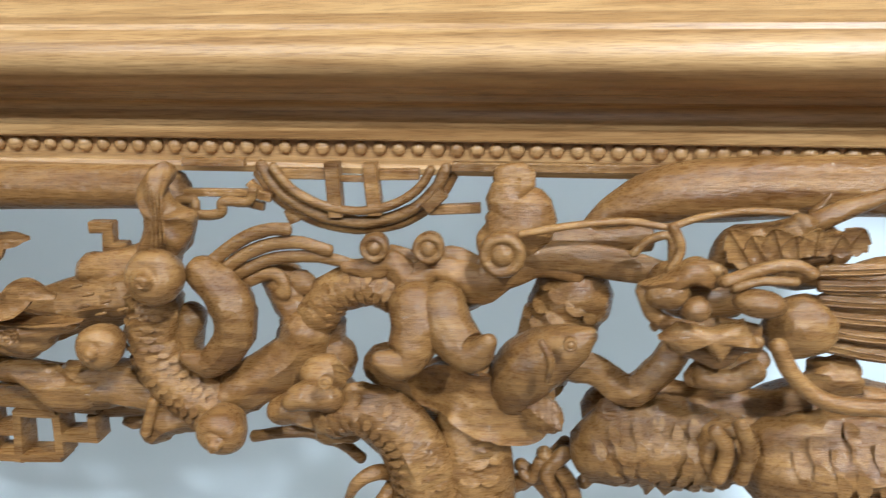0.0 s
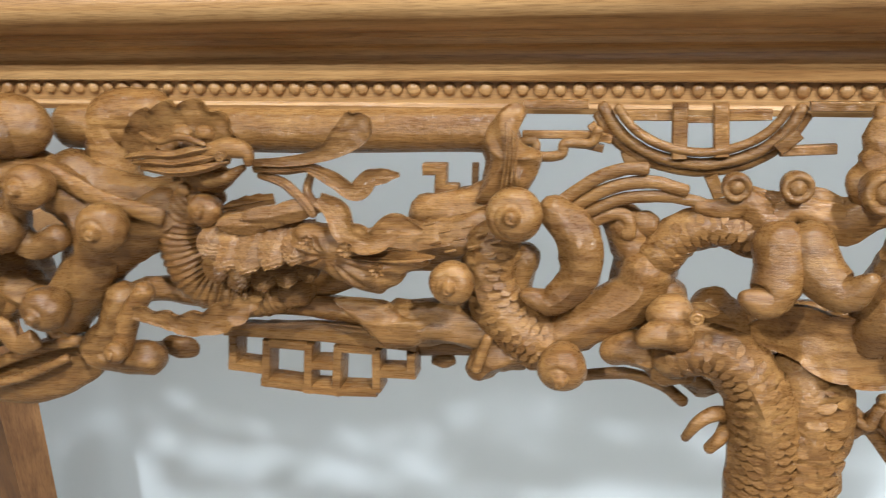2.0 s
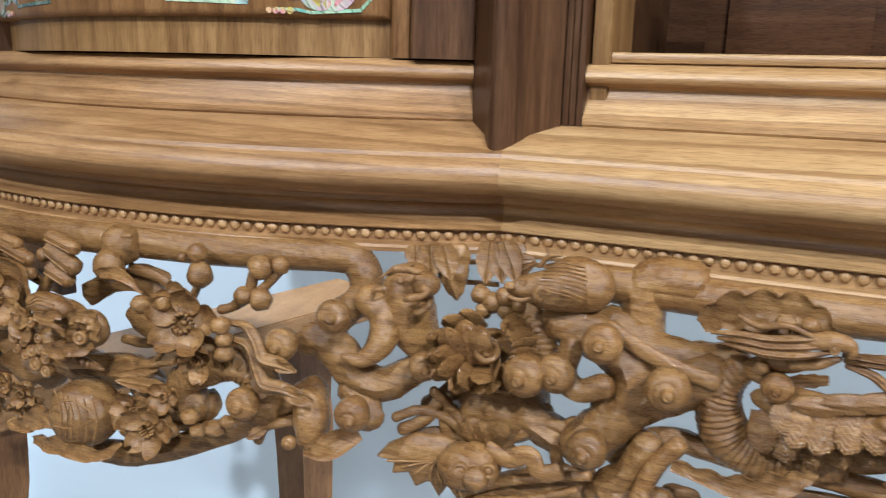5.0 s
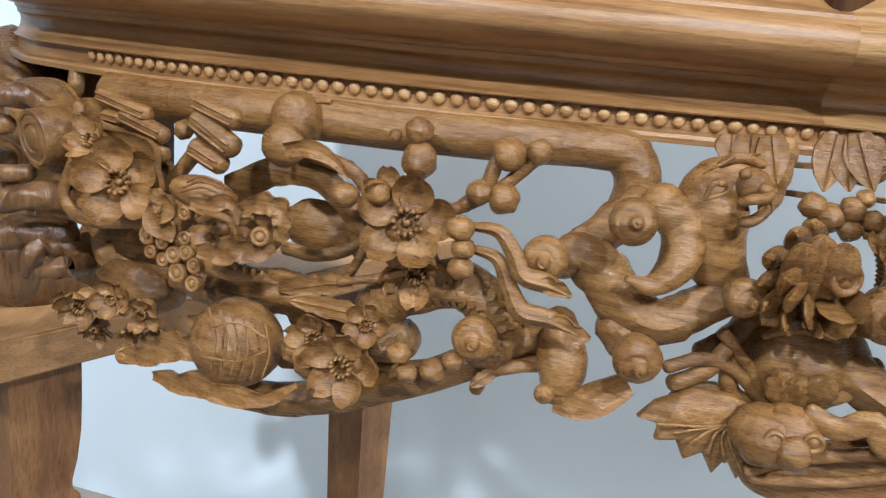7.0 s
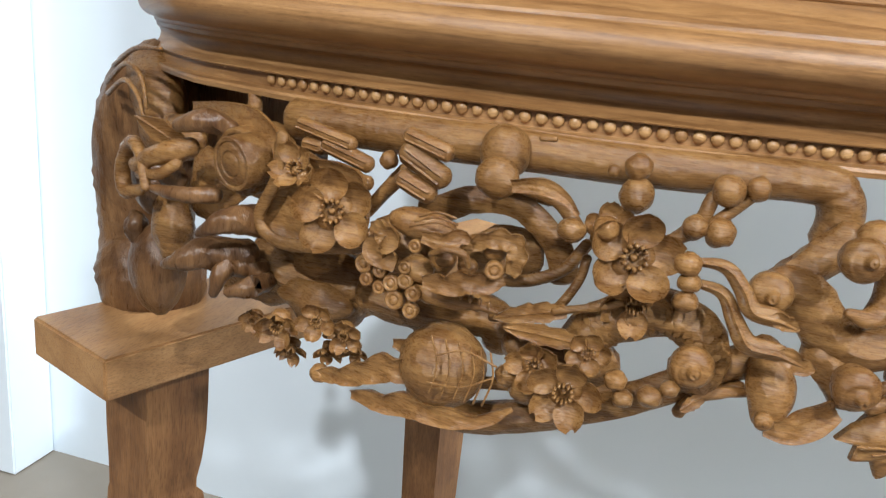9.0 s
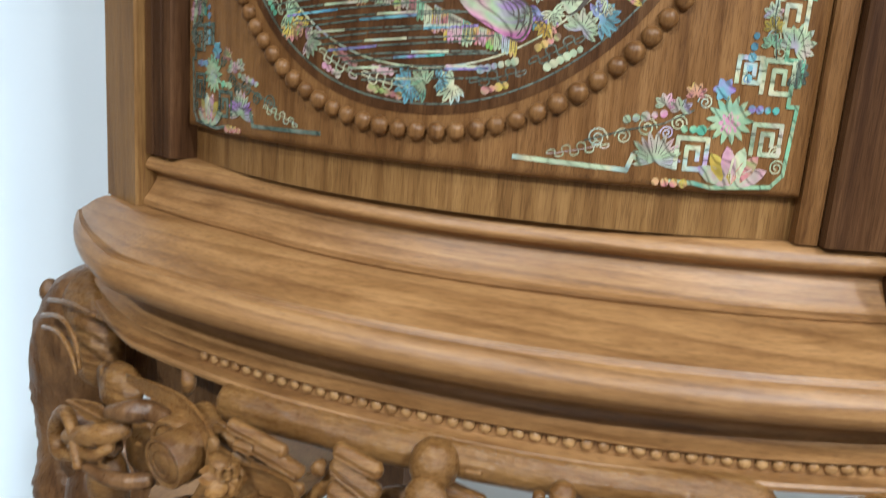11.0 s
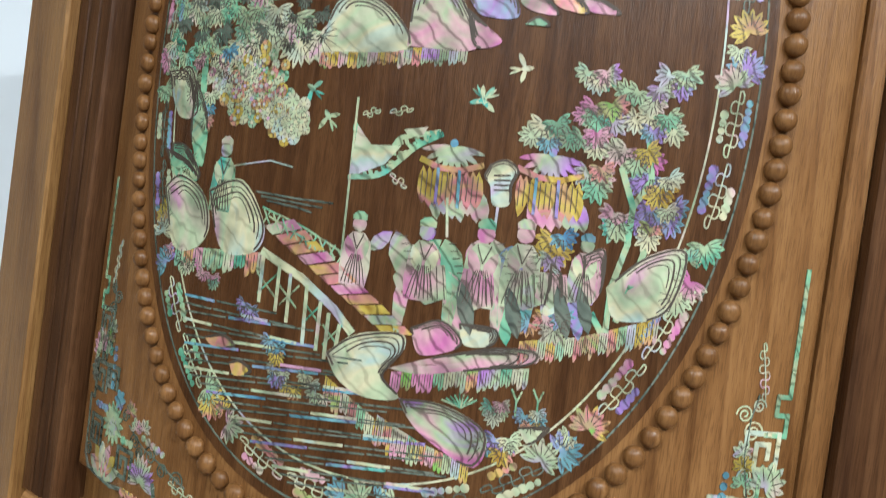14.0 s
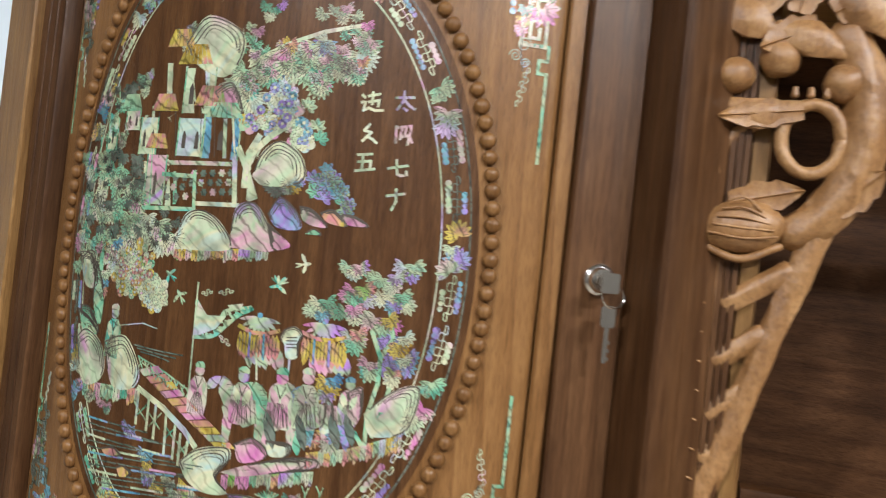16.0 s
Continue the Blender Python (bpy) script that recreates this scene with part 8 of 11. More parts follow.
def berries(s, z, rx, rz, hue, n=22, r=0.0036):
    """A crown of round shell discs, each with a paler eye."""
    for g in range(3):
        spots = []
        for k in range(g, n, 3):
            a, q = 2.4 * k, math.sqrt((k + 0.5) / n)
            spots.append((s + abs(rx) * q * math.cos(a), z + abs(rz) * q * math.sin(a), r * random.uniform(0.75, 1.2)))
        h = (hue, 4, (hue + 2) % 5)[g]
        inlay("pearl_blossom_disc", [disc(a, b, q, 10) for a, b, q in spots], h, 0.0006 + 0.00015 * g)
        inlay("engraved_vein", [x for a, b, q in spots for t in range(5) for x in strip([(a + 0.4 * q * math.cos(t * 1.26), b + 0.4 * q * math.sin(t * 1.26)), (a + 0.9 * q * math.cos(t * 1.26), b + 0.9 * q * math.sin(t * 1.26))], 0.0003)], -1, 0.0008 + 0.00015 * g)
        inlay("pearl_eye", [disc(a, b, q * 0.33, 7) for a, b, q in spots], 4, 0.0009 + 0.00015 * g)


def bird(s, z, size, ang, hue=0):
    """A swallow with swept wings and a forked tail."""
    inlay("pearl_bird", [petal(s - size * 0.35 * math.cos(ang), z - size * 0.35 * math.sin(ang), size * 0.8, size * 0.3, ang), petal(s, z, size * 0.95, size * 0.3, ang + 1.9), petal(s, z, size * 0.8, size * 0.28, ang - 2.0), petal(s - size * 0.2 * math.cos(ang), z - size * 0.2 * math.sin(ang), size * 0.75, size * 0.14, ang + 2.95), petal(s - size * 0.2 * math.cos(ang), z - size * 0.2 * math.sin(ang), size * 0.75, size * 0.14, ang + 3.4)], hue)


def parasol(s, z, w, hue):
    """A pleated parade parasol with a hanging skirt and ribbons."""
    inlay("pearl_skirt", [petal(s + w * (k / 9 - 0.5), z + 0.001, w * random.uniform(0.55, 0.75), w * 0.2, radians(-90 + random.uniform(-8, 12))) for k in range(10)], 2, 0.0007)
    inlay("pearl_skirt", [petal(s + w * (k / 7 - 0.42), z - w * 0.3, w * random.uniform(0.45, 0.6), w * 0.22, radians(-90 + 14)) for k in range(1, 8)], hue, 0.0006)
    inlay("pearl_canopy", [petal(s, z + w * 0.42, w * (0.44 + 0.14 * abs(k / 8 - 0.5) * 2), w * 0.11, radians(-170 + 160 * k / 8)) for k in range(9)], hue, 0.001)
    inlay("pearl_band", strip([(s - w * 0.54, z + w * 0.14), (s - w * 0.2, z + w * 0.02), (s + w * 0.2, z + w * 0.02), (s + w * 0.54, z + w * 0.14)], w * 0.1), 2, 0.0011)
    inlay("engraved_fold", [x for k in range(12) for x in strip([(s + w * (k / 11 - 0.5), z - 0.002), (s + w * (k / 11 - 0.5) + 0.0004, z - w * 0.5)], 0.0004)], -1, 0.0011)
    inlay("pearl_ribbon", strip([(s - w * 0.22, z), (s - w * 0.2, z - w * 0.6)], 0.0016) + strip([(s + w * 0.16, z), (s + w * 0.2, z - w * 0.62)], 0.0016), 3, 0.0013)
    inlay("pearl_finial", [disc(s, z + w * 0.47, 0.0022)], 3, 0.0011)


def flames(pts, size, hue, side=1, n=12):
    """Curling tongues along an edge."""
    path = spline(pts, 8)
    loops = []
    for k in range(n):
        i = min(len(path) - 2, int(k / n * (len(path) - 1)))
        (a, b), (c, d) = path[i], path[i + 1]
        t = math.atan2(d - b, c - a)
        loops.append(petal(a, b, size * (1.0 if k % 2 else 0.7), size * 0.5, t + side * (0.9 + 0.3 * (k % 3))))
    inlay("pearl_flame", loops + strip(path, size * 0.55), hue, 0.0008)


def beads(pts, r, hue, name="pearl_bead_chain"):
    inlay(name, [disc(s, z, r * random.uniform(0.75, 1.15)) for s, z in pts], hue)


def squiggle(a, b, amp, waves, hue=4, width=0.0006, name="pearl_tendril"):
    """A looping tendril between two places, on a straight stalk."""
    n = waves * 18
    dx, dy = b[0] - a[0], b[1] - a[1]
    q = math.hypot(dx, dy)
    ux, uy = dx / q, dy / q
    pts = []
    for k in range(n + 1):
        t = k / n
        swell = 0.5 + 0.5 * math.sin(math.pi * t)
        w = amp * swell * math.sin(2 * math.pi * waves * t)
        back = q / waves * 0.13 * math.sin(4 * math.pi * waves * t + math.pi)
        pts.append((a[0] + dx * t - uy * w + ux * back, a[1] + dy * t + ux * w + uy * back))
    inlay(name, strip(pts, width, 0.004), hue, 0.0006)
    inlay(name, strip([a, ((a[0] + b[0]) / 2 + uy * amp * 0.15, (a[1] + b[1]) / 2 - ux * amp * 0.15), b], width * 0.9), hue, 0.0007)


def volute(s, z, r, spin, hue=4, width=0.0008):
    """A curled tendril end."""
    pts = [(s + spin * r * (1 - 0.82 * k / 22) * math.cos(k * 0.5), z + r * (1 - 0.82 * k / 22) * math.sin(k * 0.5)) for k in range(23)]
    inlay("pearl_tendril", strip(pts, width), hue, 0.0006)


def rock(hue, *pts, cracks=3, name="pearl_rock"):
    """A boulder of shell with engraved folds along its crest and tufts of cut grass."""
    loop = spline([*pts, pts[0]], 5)[:-1]
    inlay(name, [loop], hue, 0.0009)
    n = len(loop)
    cs, cz = sum(p[0] for p in loop) / n, sum(p[1] for p in loop) / n
    crest = max(range(n), key=lambda i: loop[i][1] + 0.35 * loop[i][0])
    lines = []
    for k in range(cracks + 1):
        q = 0.95 - 0.13 * k
        half = int(n * (0.34 - 0.05 * k))
        seg = [(cs + (loop[i % n][0] - cs) * (q + 0.018 * math.sin(i * 0.8 + k)), cz + (loop[i % n][1] - cz) * (q + 0.018 * math.sin(i * 0.8 + k))) for i in range(crest - half, crest + half + 1)]
        if len(seg) > 1:
            lines += strip(seg, (0.0012, 0.0006, 0.0009, 0.0005)[k % 4])
    if lines:
        inlay("engraved_fold", lines, -1, 0.0011)


def shore(a, b, drop, hue, n=10, name="pearl_shore"):
    """A fringe of round-ended slips below a bank, in changing colours."""
    n = round(n * 1.4)
    wx, wz = (b[0] - a[0]) / n, (b[1] - a[1]) / n
    groups = {}
    for k in range(n):
        s, z, d = a[0] + wx * k, a[1] + wz * k + 0.0025, drop * random.uniform(0.75, 1.15)
        loop = [(s + wx * 0.04, z), (s + wx * 0.96, z + wz), (s + wx * 0.96, z - d * 0.8 + wz), (s + wx * 0.72, z - d * 0.96 + wz), (s + wx * 0.28, z - d), (s + wx * 0.04, z - d * 0.8)]
        groups.setdefault((hue, 2, 1, hue, 0, 4)[(k // 2) % 6], []).append(loop)
    for h, loops in groups.items():
        inlay(name, loops, h)
    inlay("engraved_fold", [x for k in range(n) for x in strip([(a[0] + wx * (k + 0.5), a[1] + wz * k + 0.001), (a[0] + wx * (k + 0.5), a[1] + wz * k - drop * 0.55)], 0.0004)], -1, 0.0009)


def key_fret(s, z, size, fs, fz, hue, width=0.0027):
    """A square spiral."""
    q = size / 2
    pts = [(-q, -q), (-q, q), (q, q), (q, -q), (-q * 0.35, -q), (-q * 0.35, q * 0.4), (q * 0.42, q * 0.4), (q * 0.42, -q * 0.38)]
    inlay("pearl_key_fret", strip([(s + x * fs, z + y * fz) for x, y in pts], width), hue)


def robed(s, z, h, hue, lean=0.0, hat=0):
    """A plain robed shape: body, sleeves, skirt and a round top."""
    w = h * 0.2
    inlay("pearl_robe", [[(s - w, z), (s - w * 1.15, z + h * 0.25), (s - w * 0.95, z + h * 0.6), (s - w * 0.45, z + h * 0.72), (s + w * 0.45, z + h * 0.72), (s + w, z + h * 0.58), (s + w * 1.1, z + h * 0.25), (s + w * 0.9, z)]], hue, 0.0009)
    inlay("pearl_sleeve", [petal(s - w * 0.8, z + h * 0.66, h * 0.34, w * 0.7, radians(-70)), petal(s + w * 0.8, z + h * 0.64, h * 0.34, w * 0.7, radians(-112))], 4 if hue != 4 else 1, 0.00105)
    inlay("pearl_disc", [disc(s + lean, z + h * 0.83, h * 0.105)], 1, 0.001)
    inlay("pearl_cap", [[(s - h * 0.1 + lean, z + h * 0.89), (s - h * 0.11 + lean, z + h * 0.95), (s - h * 0.05 + lean, z + h * 1.0), (s + h * 0.03 + lean, z + h * 1.01), (s + h * 0.1 + lean, z + h * 0.96), (s + h * 0.1 + lean, z + h * 0.89)]], (hue + 1 + hat) % 5, 0.0012)
    inlay("engraved_fold", [x for k in range(7) for x in strip([(s + w * (k / 3.5 - 0.86), z + h * 0.03), (s + w * (k / 3.5 - 0.86) * 0.7, z + h * 0.25), (s + w * (k / 3.5 - 0.86) * 0.35, z + h * 0.42)], 0.00042)] + strip([(s - w * 0.4, z + h * 0.7), (s, z + h * 0.5), (s + w * 0.4, z + h * 0.7)], 0.0006), -1, 0.0012)


def horse(s, z, h, hue, face=-1):
    """A plain standing horse shape with saddle cloth, mane and tail."""
    f = -face

    def q(x, y):
        return (s - f * x * h, z + y * h)

    def bone(x, y, length, width, deg):
        return petal(*q(x, y), length * h, width * h, radians(deg if f > 0 else 180 - deg))
    body = [q(0.02 + 0.34 * math.cos(k * 0.524), 0.52 + 0.17 * math.sin(k * 0.524)) for k in range(12)]
    inlay("pearl_horse", [body, bone(0.2, 0.5, 0.5, 0.26, 112), bone(0.42, 0.95, 0.3, 0.15, 222), bone(0.3, 0.48, 0.5, 0.12, -82), bone(0.2, 0.45, 0.46, 0.11, -100), bone(-0.26, 0.5, 0.52, 0.16, -78), bone(-0.16, 0.45, 0.45, 0.12, -64)], hue, 0.0008)
    inlay("pearl_tail", [bone(-0.3, 0.6, 0.55, 0.16, -72)], 5, 0.001)
    inlay("pearl_saddle", [[q(0.16, 0.7), q(-0.14, 0.7), q(-0.2, 0.4), q(0.0, 0.3), q(0.18, 0.42)]], 1, 0.001)
    inlay("engraved_fold", [x for k in range(6) for x in strip([q(0.34 - 0.03 * k, 0.92 - 0.07 * k), q(0.27 - 0.03 * k, 0.93 - 0.07 * k)], 0.0004)] + [x for k in range(5) for x in strip([q(0.12 - 0.06 * k, 0.68), q(0.1 - 0.07 * k, 0.38)], 0.0004)], -1, 0.0012)


def roof(s, z, w, h, hue=2):
    """Roof slips fanned from a ridge."""
    n = 7
    loops = []
    for k in range(n):
        a, b = k / n, (k + 0.86) / n
        loops.append([(s - w * 0.3 + w * 0.6 * a, z + h), (s - w * 0.3 + w * 0.6 * b, z + h), (s - w / 2 + w * b, z), (s - w / 2 + w * a, z)])
    inlay("pearl_roof", loops, hue, 0.001)


def house(s, z, w, h, hue=0, windows=2):
    inlay("pearl_house_wall", [[(s - w / 2, z), (s + w / 2, z), (s + w / 2, z + h), (s - w / 2, z + h)]], 4 if hue == 0 else hue, 0.0006)
    inlay("engraved_window", [[(s + w * (k - (windows - 1) / 2) / windows - w * 0.07, z + h * 0.2), (s + w * (k - (windows - 1) / 2) / windows + w * 0.07, z + h * 0.2), (s + w * (k - (windows - 1) / 2) / windows + w * 0.07, z + h * 0.55), (s + w * (k - (windows - 1) / 2) / windows, z + h * 0.68), (s + w * (k - (windows - 1) / 2) / windows - w * 0.07, z + h * 0.55)] for k in range(windows)], -1, 0.0008)
    inlay("pearl_corner_post", strip([(s - w / 2, z), (s - w / 2, z + h)], 0.0012) + strip([(s + w / 2, z), (s + w / 2, z + h)], 0.0012), 0, 0.0009)


random.seed(5)
OVS, OVZ, OVA, OVB, OVN = -0.3385, 1.125, 0.204, 0.271, 2.15


def oval(a, inset=0.0):
    c, q = math.cos(a), math.sin(a)
    return (OVS + math.copysign(abs(c) ** (2 / OVN), c) * (OVA - inset), OVZ + math.copysign(abs(q) ** (2 / OVN), q) * (OVB - inset))


def oval_even(inset, count, closed=True):
    """Places at even steps round the oval, with the direction of travel."""
    fine = [oval(2 * math.pi * k / 1440, inset) for k in range(1441)]
    acc = [0.0]
    for p, q in zip(fine, fine[1:]):
        acc.append(acc[-1] + math.hypot(q[0] - p[0], q[1] - p[1]))
    out, i = [], 0
    for k in range(count):
        want = acc[-1] * k / count
        while acc[i + 1] < want:
            i += 1
        p, q = fine[i], fine[i + 1]
        out.append((p[0], p[1], math.atan2(q[1] - p[1], q[0] - p[0])))
    return out


# dark field inside the oval, two fine lines, the ring of turned beads
ring = oval_even(0.010, 150)
bm = bmesh.new()
rows = []
for q in (1.0, 0.85, 0.7, 0.55, 0.4, 0.25, 0.1):
    rows.append([on_door(OVS + (s - OVS) * q, OVZ + (z - OVZ) * q, 0.0004) for s, z, _ in ring])
loft(bm, rows)
part("oval_field", bm, M_FIELD, door, "darker oval field", smooth=0)
for inset in (0.0165, 0.0385):
    line = oval_even(inset, 260)
    inlay("pearl_line", [seg for seg in strip([(s, z) for s, z, _ in line] + [line[0][:2]], 0.0011)], 5 if inset < 0.02 else 4, 0.0006)
RINGM = ball_mesh("ring_bead", 0.0060, 0.8, M_PANEL, 12)
for s, z, _ in oval_even(0.0, 118):
    o = new("ring_bead", RINGM)
    o.parent = door
    o.matrix_local = frame_at(s, bow(s) + 0.0008, z) @ Matrix.Scale(random.uniform(0.95, 1.06), 4)

# garland between the two lines: three leaves, then a tendril between chains of discs
for k, (s, z, a) in enumerate(oval_even(0.0275, 144)):
    step, g = k % 12, k // 12
    ca, sa = math.cos(a), math.sin(a)
    if step in (0, 1, 3):
        leaf(s + 0.002 * sa * (1 if step else -1), z, 0.0122, a + radians((25, -20, 8)[step % 3]) + math.pi * (g % 2), (g * 3 + step * 2 + 1) % 5, 9)
    if step == 2:
        leaf(s - 0.003 * sa, z + 0.003 * ca, 0.0075, a + math.pi * ((g + 1) % 2), (g + 4) % 5, 8)
    if step in (5, 9):
        squiggle((s - ca * 0.008, z - sa * 0.008), (s + ca * 0.026, z + sa * 0.026), 0.0042, 3, 4 if g % 3 else 5, 0.0008)
        side = 1 if step == 5 else -1
        for off, h in ((side, g * 2 + 1), (-side, g + 3)):
            beads([(s - sa * off * 0.0062 + ca * 0.0042 * j, z + ca * off * 0.0062 + sa * 0.0042 * j) for j in range(6 if off == side else 4)], 0.0025, h % 5)

# corner ornaments, mirrored to the four corners
for fs in (1, -1):
    for fz in (1, -1):
        def c(s, z):
            return (OVS + fs * (s - OVS), OVZ + fz * (z - OVZ))
        hs = lambda s, z: c(s, z)
        h0 = 0 if fs > 0 else 5
        inlay("pearl_border_line", strip([c(-0.270, 0.8445), c(-0.203, 0.8425), c(-0.200, 0.8515)], 0.0028), 4 if fs > 0 else 5)
        inlay("pearl_border_line", strip([c(-0.180, 0.838), c(-0.163, 0.838), c(-0.152, 0.836), c(-0.115, 0.8385), c(-0.108, 0.846), c(-0.106, 0.886), c(-0.112, 0.886), c(-0.112, 0.898), c(-0.107, 0.898), c(-0.107, 0.912), c(-0.118, 0.912), c(-0.118, 0.925)], 0.0024), 0 if fs > 0 else 5)
        inlay("pearl_border_line", strip([c(-0.106, 1.036), c(-0.106, 0.968), c(-0.113, 0.968), c(-0.113, 0.958), c(-0.106, 0.958), c(-0.106, 0.947), c(-0.118, 0.947)], 0.0026), 0)
        for s, z, size in ((-0.166, 0.855, 0.0155), (-0.122, 0.866, 0.015), (-0.121, 0.902, 0.016), (-0.139, 0.905, 0.012), (-0.119, 0.938, 0.017)):
            key_fret(*c(s, z), size * 1.14, fs, fz, 4 if fs > 0 else 5)
        rosette(*c(-0.146, 0.876), 0.0145, 0, 14)
        rosette(*c(-0.146, 0.874), 0.007, 1, 8)
        for k in range(6):
            inlay("pearl_lotus", [petal(*c(-0.140, 0.838), 0.0235, 0.0095, (radians(25 + 26 * k) if fs > 0 else radians(155 - 26 * k)) * fz)], (1, 2, 4, 1, 2, 1)[k], 0.001)
        leaf(*c(-0.187, 0.849), 0.0165, radians(90) * fz, 1, 13)
        leaf(*c(-0.114, 0.919), 0.0145, radians(60 if fs > 0 else 120) * fz, 1, 8)
        for s, z, hue in ((-0.185, 0.882, 1), (-0.176, 0.880, 1), (-0.168, 0.889, 2), (-0.130, 0.936, 1), (-0.129, 0.929, 2), (-0.128, 0.920, 0)):
            leaf(*c(s, z), 0.0072, radians(90) * fz, hue, 6)
        rosette(*c(-0.152, 0.893), 0.007, 3, 6)
        beads([c(-0.206 + 0.0052 * k, 0.872 + 0.0012 * k) for k in range(5)], 0.0026, 1)
        beads([c(-0.1395 + 0.0004 * k, 0.900 + 0.006 * k) for k in range(5)], 0.0026, 3)
        beads([c(-0.185 + 0.0055 * k, 0.8372) for k in range(4)], 0.0028, 2)
        beads([c(-0.172 + 0.005 * k, 0.869) for k in range(3)], 0.0028, 0)
        beads([c(-0.134 + 0.005 * k, 0.883) for k in range(4)], 0.0026, 3)
        squiggle(c(-0.250, 0.848), c(-0.215, 0.857), 0.0035, 4)
        for s, z, r, spin in ((-0.222, 0.860, 0.0062, 1), (-0.207, 0.862, 0.005, -1), (-0.194, 0.868, 0.006, 1), (-0.182, 0.866, 0.004, -1), (-0.176, 0.872, 0.005, 1), (-0.162, 0.885, 0.0045, -1), (-0.122, 0.916, 0.005, 1), (-0.127, 0.924, 0.0045, -1), (-0.126, 0.948, 0.006, 1), (-0.132, 0.957, 0.005, -1), (-0.124, 0.962, 0.004, 1), (-0.113, 0.85, 0.005, 1), (-0.115, 0.859, 0.004, -1)):
            volute(*c(s, z), r, spin * fs, 4 if fs > 0 else 5)
        squiggle(c(-0.121, 0.965), c(-0.127, 0.995), 0.003, 4)
        inlay("pearl_tendril", strip([c(-0.229, 0.858), c(-0.205, 0.866), c(-0.185, 0.871), c(-0.168, 0.880)], 0.0008), 5)
        inlay("pearl_tendril", strip([c(-0.124, 0.912), c(-0.129, 0.935), c(-0.128, 0.955), c(-0.125, 0.968)], 0.0008), 5)
        leaf(*c(-0.110, 0.905), 0.009, radians(-20 if fs > 0 else 200) * fz, 5, 6)

# lake, bridge and banks
inlay("pearl_wave", strip([(-0.4677, 0.9717), (-0.4429, 0.9718)], 0.0016), 3, 0.0008)
inlay("pearl_wave", strip([(-0.4402, 0.9722), (-0.4183, 0.9722)], 0.001), 5, 0.0008)
inlay("pearl_wave", strip([(-0.4158, 0.9725), (-0.3960, 0.9724)], 0.001), 5, 0.0008)
inlay("pearl_wave", strip([(-0.4669, 0.9669), (-0.4447, 0.9669)], 0.001), 5, 0.0008)
inlay("pearl_wave", strip([(-0.4420, 0.9672), (-0.4222, 0.9670)], 0.001), 5, 0.0008)
inlay("pearl_wave", strip([(-0.4197, 0.9674), (-0.4017, 0.9671)], 0.0016), 4, 0.0008)
inlay("pearl_wave", strip([(-0.3994, 0.9674), (-0.3827, 0.9670)], 0.001), 5, 0.0008)
inlay("pearl_wave", strip([(-0.4661, 0.9622), (-0.4315, 0.9640)], 0.001), 5, 0.0008)
inlay("pearl_wave", strip([(-0.4289, 0.9644), (-0.3993, 0.9657)], 0.0016), 3, 0.0008)
inlay("pearl_wave", strip([(-0.3971, 0.9660), (-0.3707, 0.9671)], 0.001), 5, 0.0008)
inlay("pearl_wave", strip([(-0.4653, 0.9575), (-0.4430, 0.9577)], 0.0016), 4, 0.0008)
inlay("pearl_wave", strip([(-0.4403, 0.9581), (-0.4204, 0.9581)], 0.001), 5, 0.0008)
inlay("pearl_wave", strip([(-0.4180, 0.9585), (-0.3999, 0.9583)], 0.001), 5, 0.0008)
inlay("pearl_wave", strip([(-0.3976, 0.9587), (-0.3808, 0.9584)], 0.0016), 4, 0.0008)
inlay("pearl_wave", strip([(-0.4645, 0.9528), (-0.4298, 0.9550)], 0.001), 5, 0.0008)
inlay("pearl_wave", strip([(-0.4272, 0.9553), (-0.3976, 0.9570)], 0.001), 5, 0.0008)
inlay("pearl_wave", strip([(-0.3954, 0.9573), (-0.3689, 0.9586)], 0.0016), 3, 0.0008)
inlay("pearl_wave", strip([(-0.4636, 0.9480), (-0.4276, 0.9506)], 0.001), 5, 0.0008)
inlay("pearl_wave", strip([(-0.4251, 0.9510), (-0.3944, 0.9530)], 0.0016), 4, 0.0008)
inlay("pearl_wave", strip([(-0.3922, 0.9533), (-0.3648, 0.9548)], 0.001), 5, 0.0008)
inlay("pearl_wave", strip([(-0.3628, 0.9551), (-0.3375, 0.9563)], 0.001), 5, 0.0008)
inlay("pearl_wave", strip([(-0.4628, 0.9433), (-0.4198, 0.9473)], 0.0016), 3, 0.0008)
inlay("pearl_wave", strip([(-0.4174, 0.9476), (-0.3814, 0.9506)], 0.001), 5, 0.0008)
inlay("pearl_wave", strip([(-0.3793, 0.9509), (-0.3474, 0.9532)], 0.001), 5, 0.0008)
inlay("pearl_wave", strip([(-0.4620, 0.9386), (-0.4260, 0.9416)], 0.001), 5, 0.0008)
inlay("pearl_wave", strip([(-0.4235, 0.9420), (-0.3928, 0.9443)], 0.001), 5, 0.0008)
inlay("pearl_wave", strip([(-0.3906, 0.9446), (-0.3631, 0.9464)], 0.0016), 4, 0.0008)
inlay("pearl_wave", strip([(-0.3611, 0.9467), (-0.3358, 0.9480)], 0.001), 5, 0.0008)
inlay("pearl_wave", strip([(-0.4612, 0.9339), (-0.4094, 0.9398)], 0.001), 5, 0.0008)
inlay("pearl_wave", strip([(-0.4071, 0.9402), (-0.3647, 0.9444)], 0.0016), 3, 0.0008)
inlay("pearl_wave", strip([(-0.3627, 0.9448), (-0.3252, 0.9481)], 0.001), 5, 0.0008)
inlay("pearl_wave", strip([(-0.4604, 0.9292), (-0.4244, 0.9326)], 0.0016), 4, 0.0008)
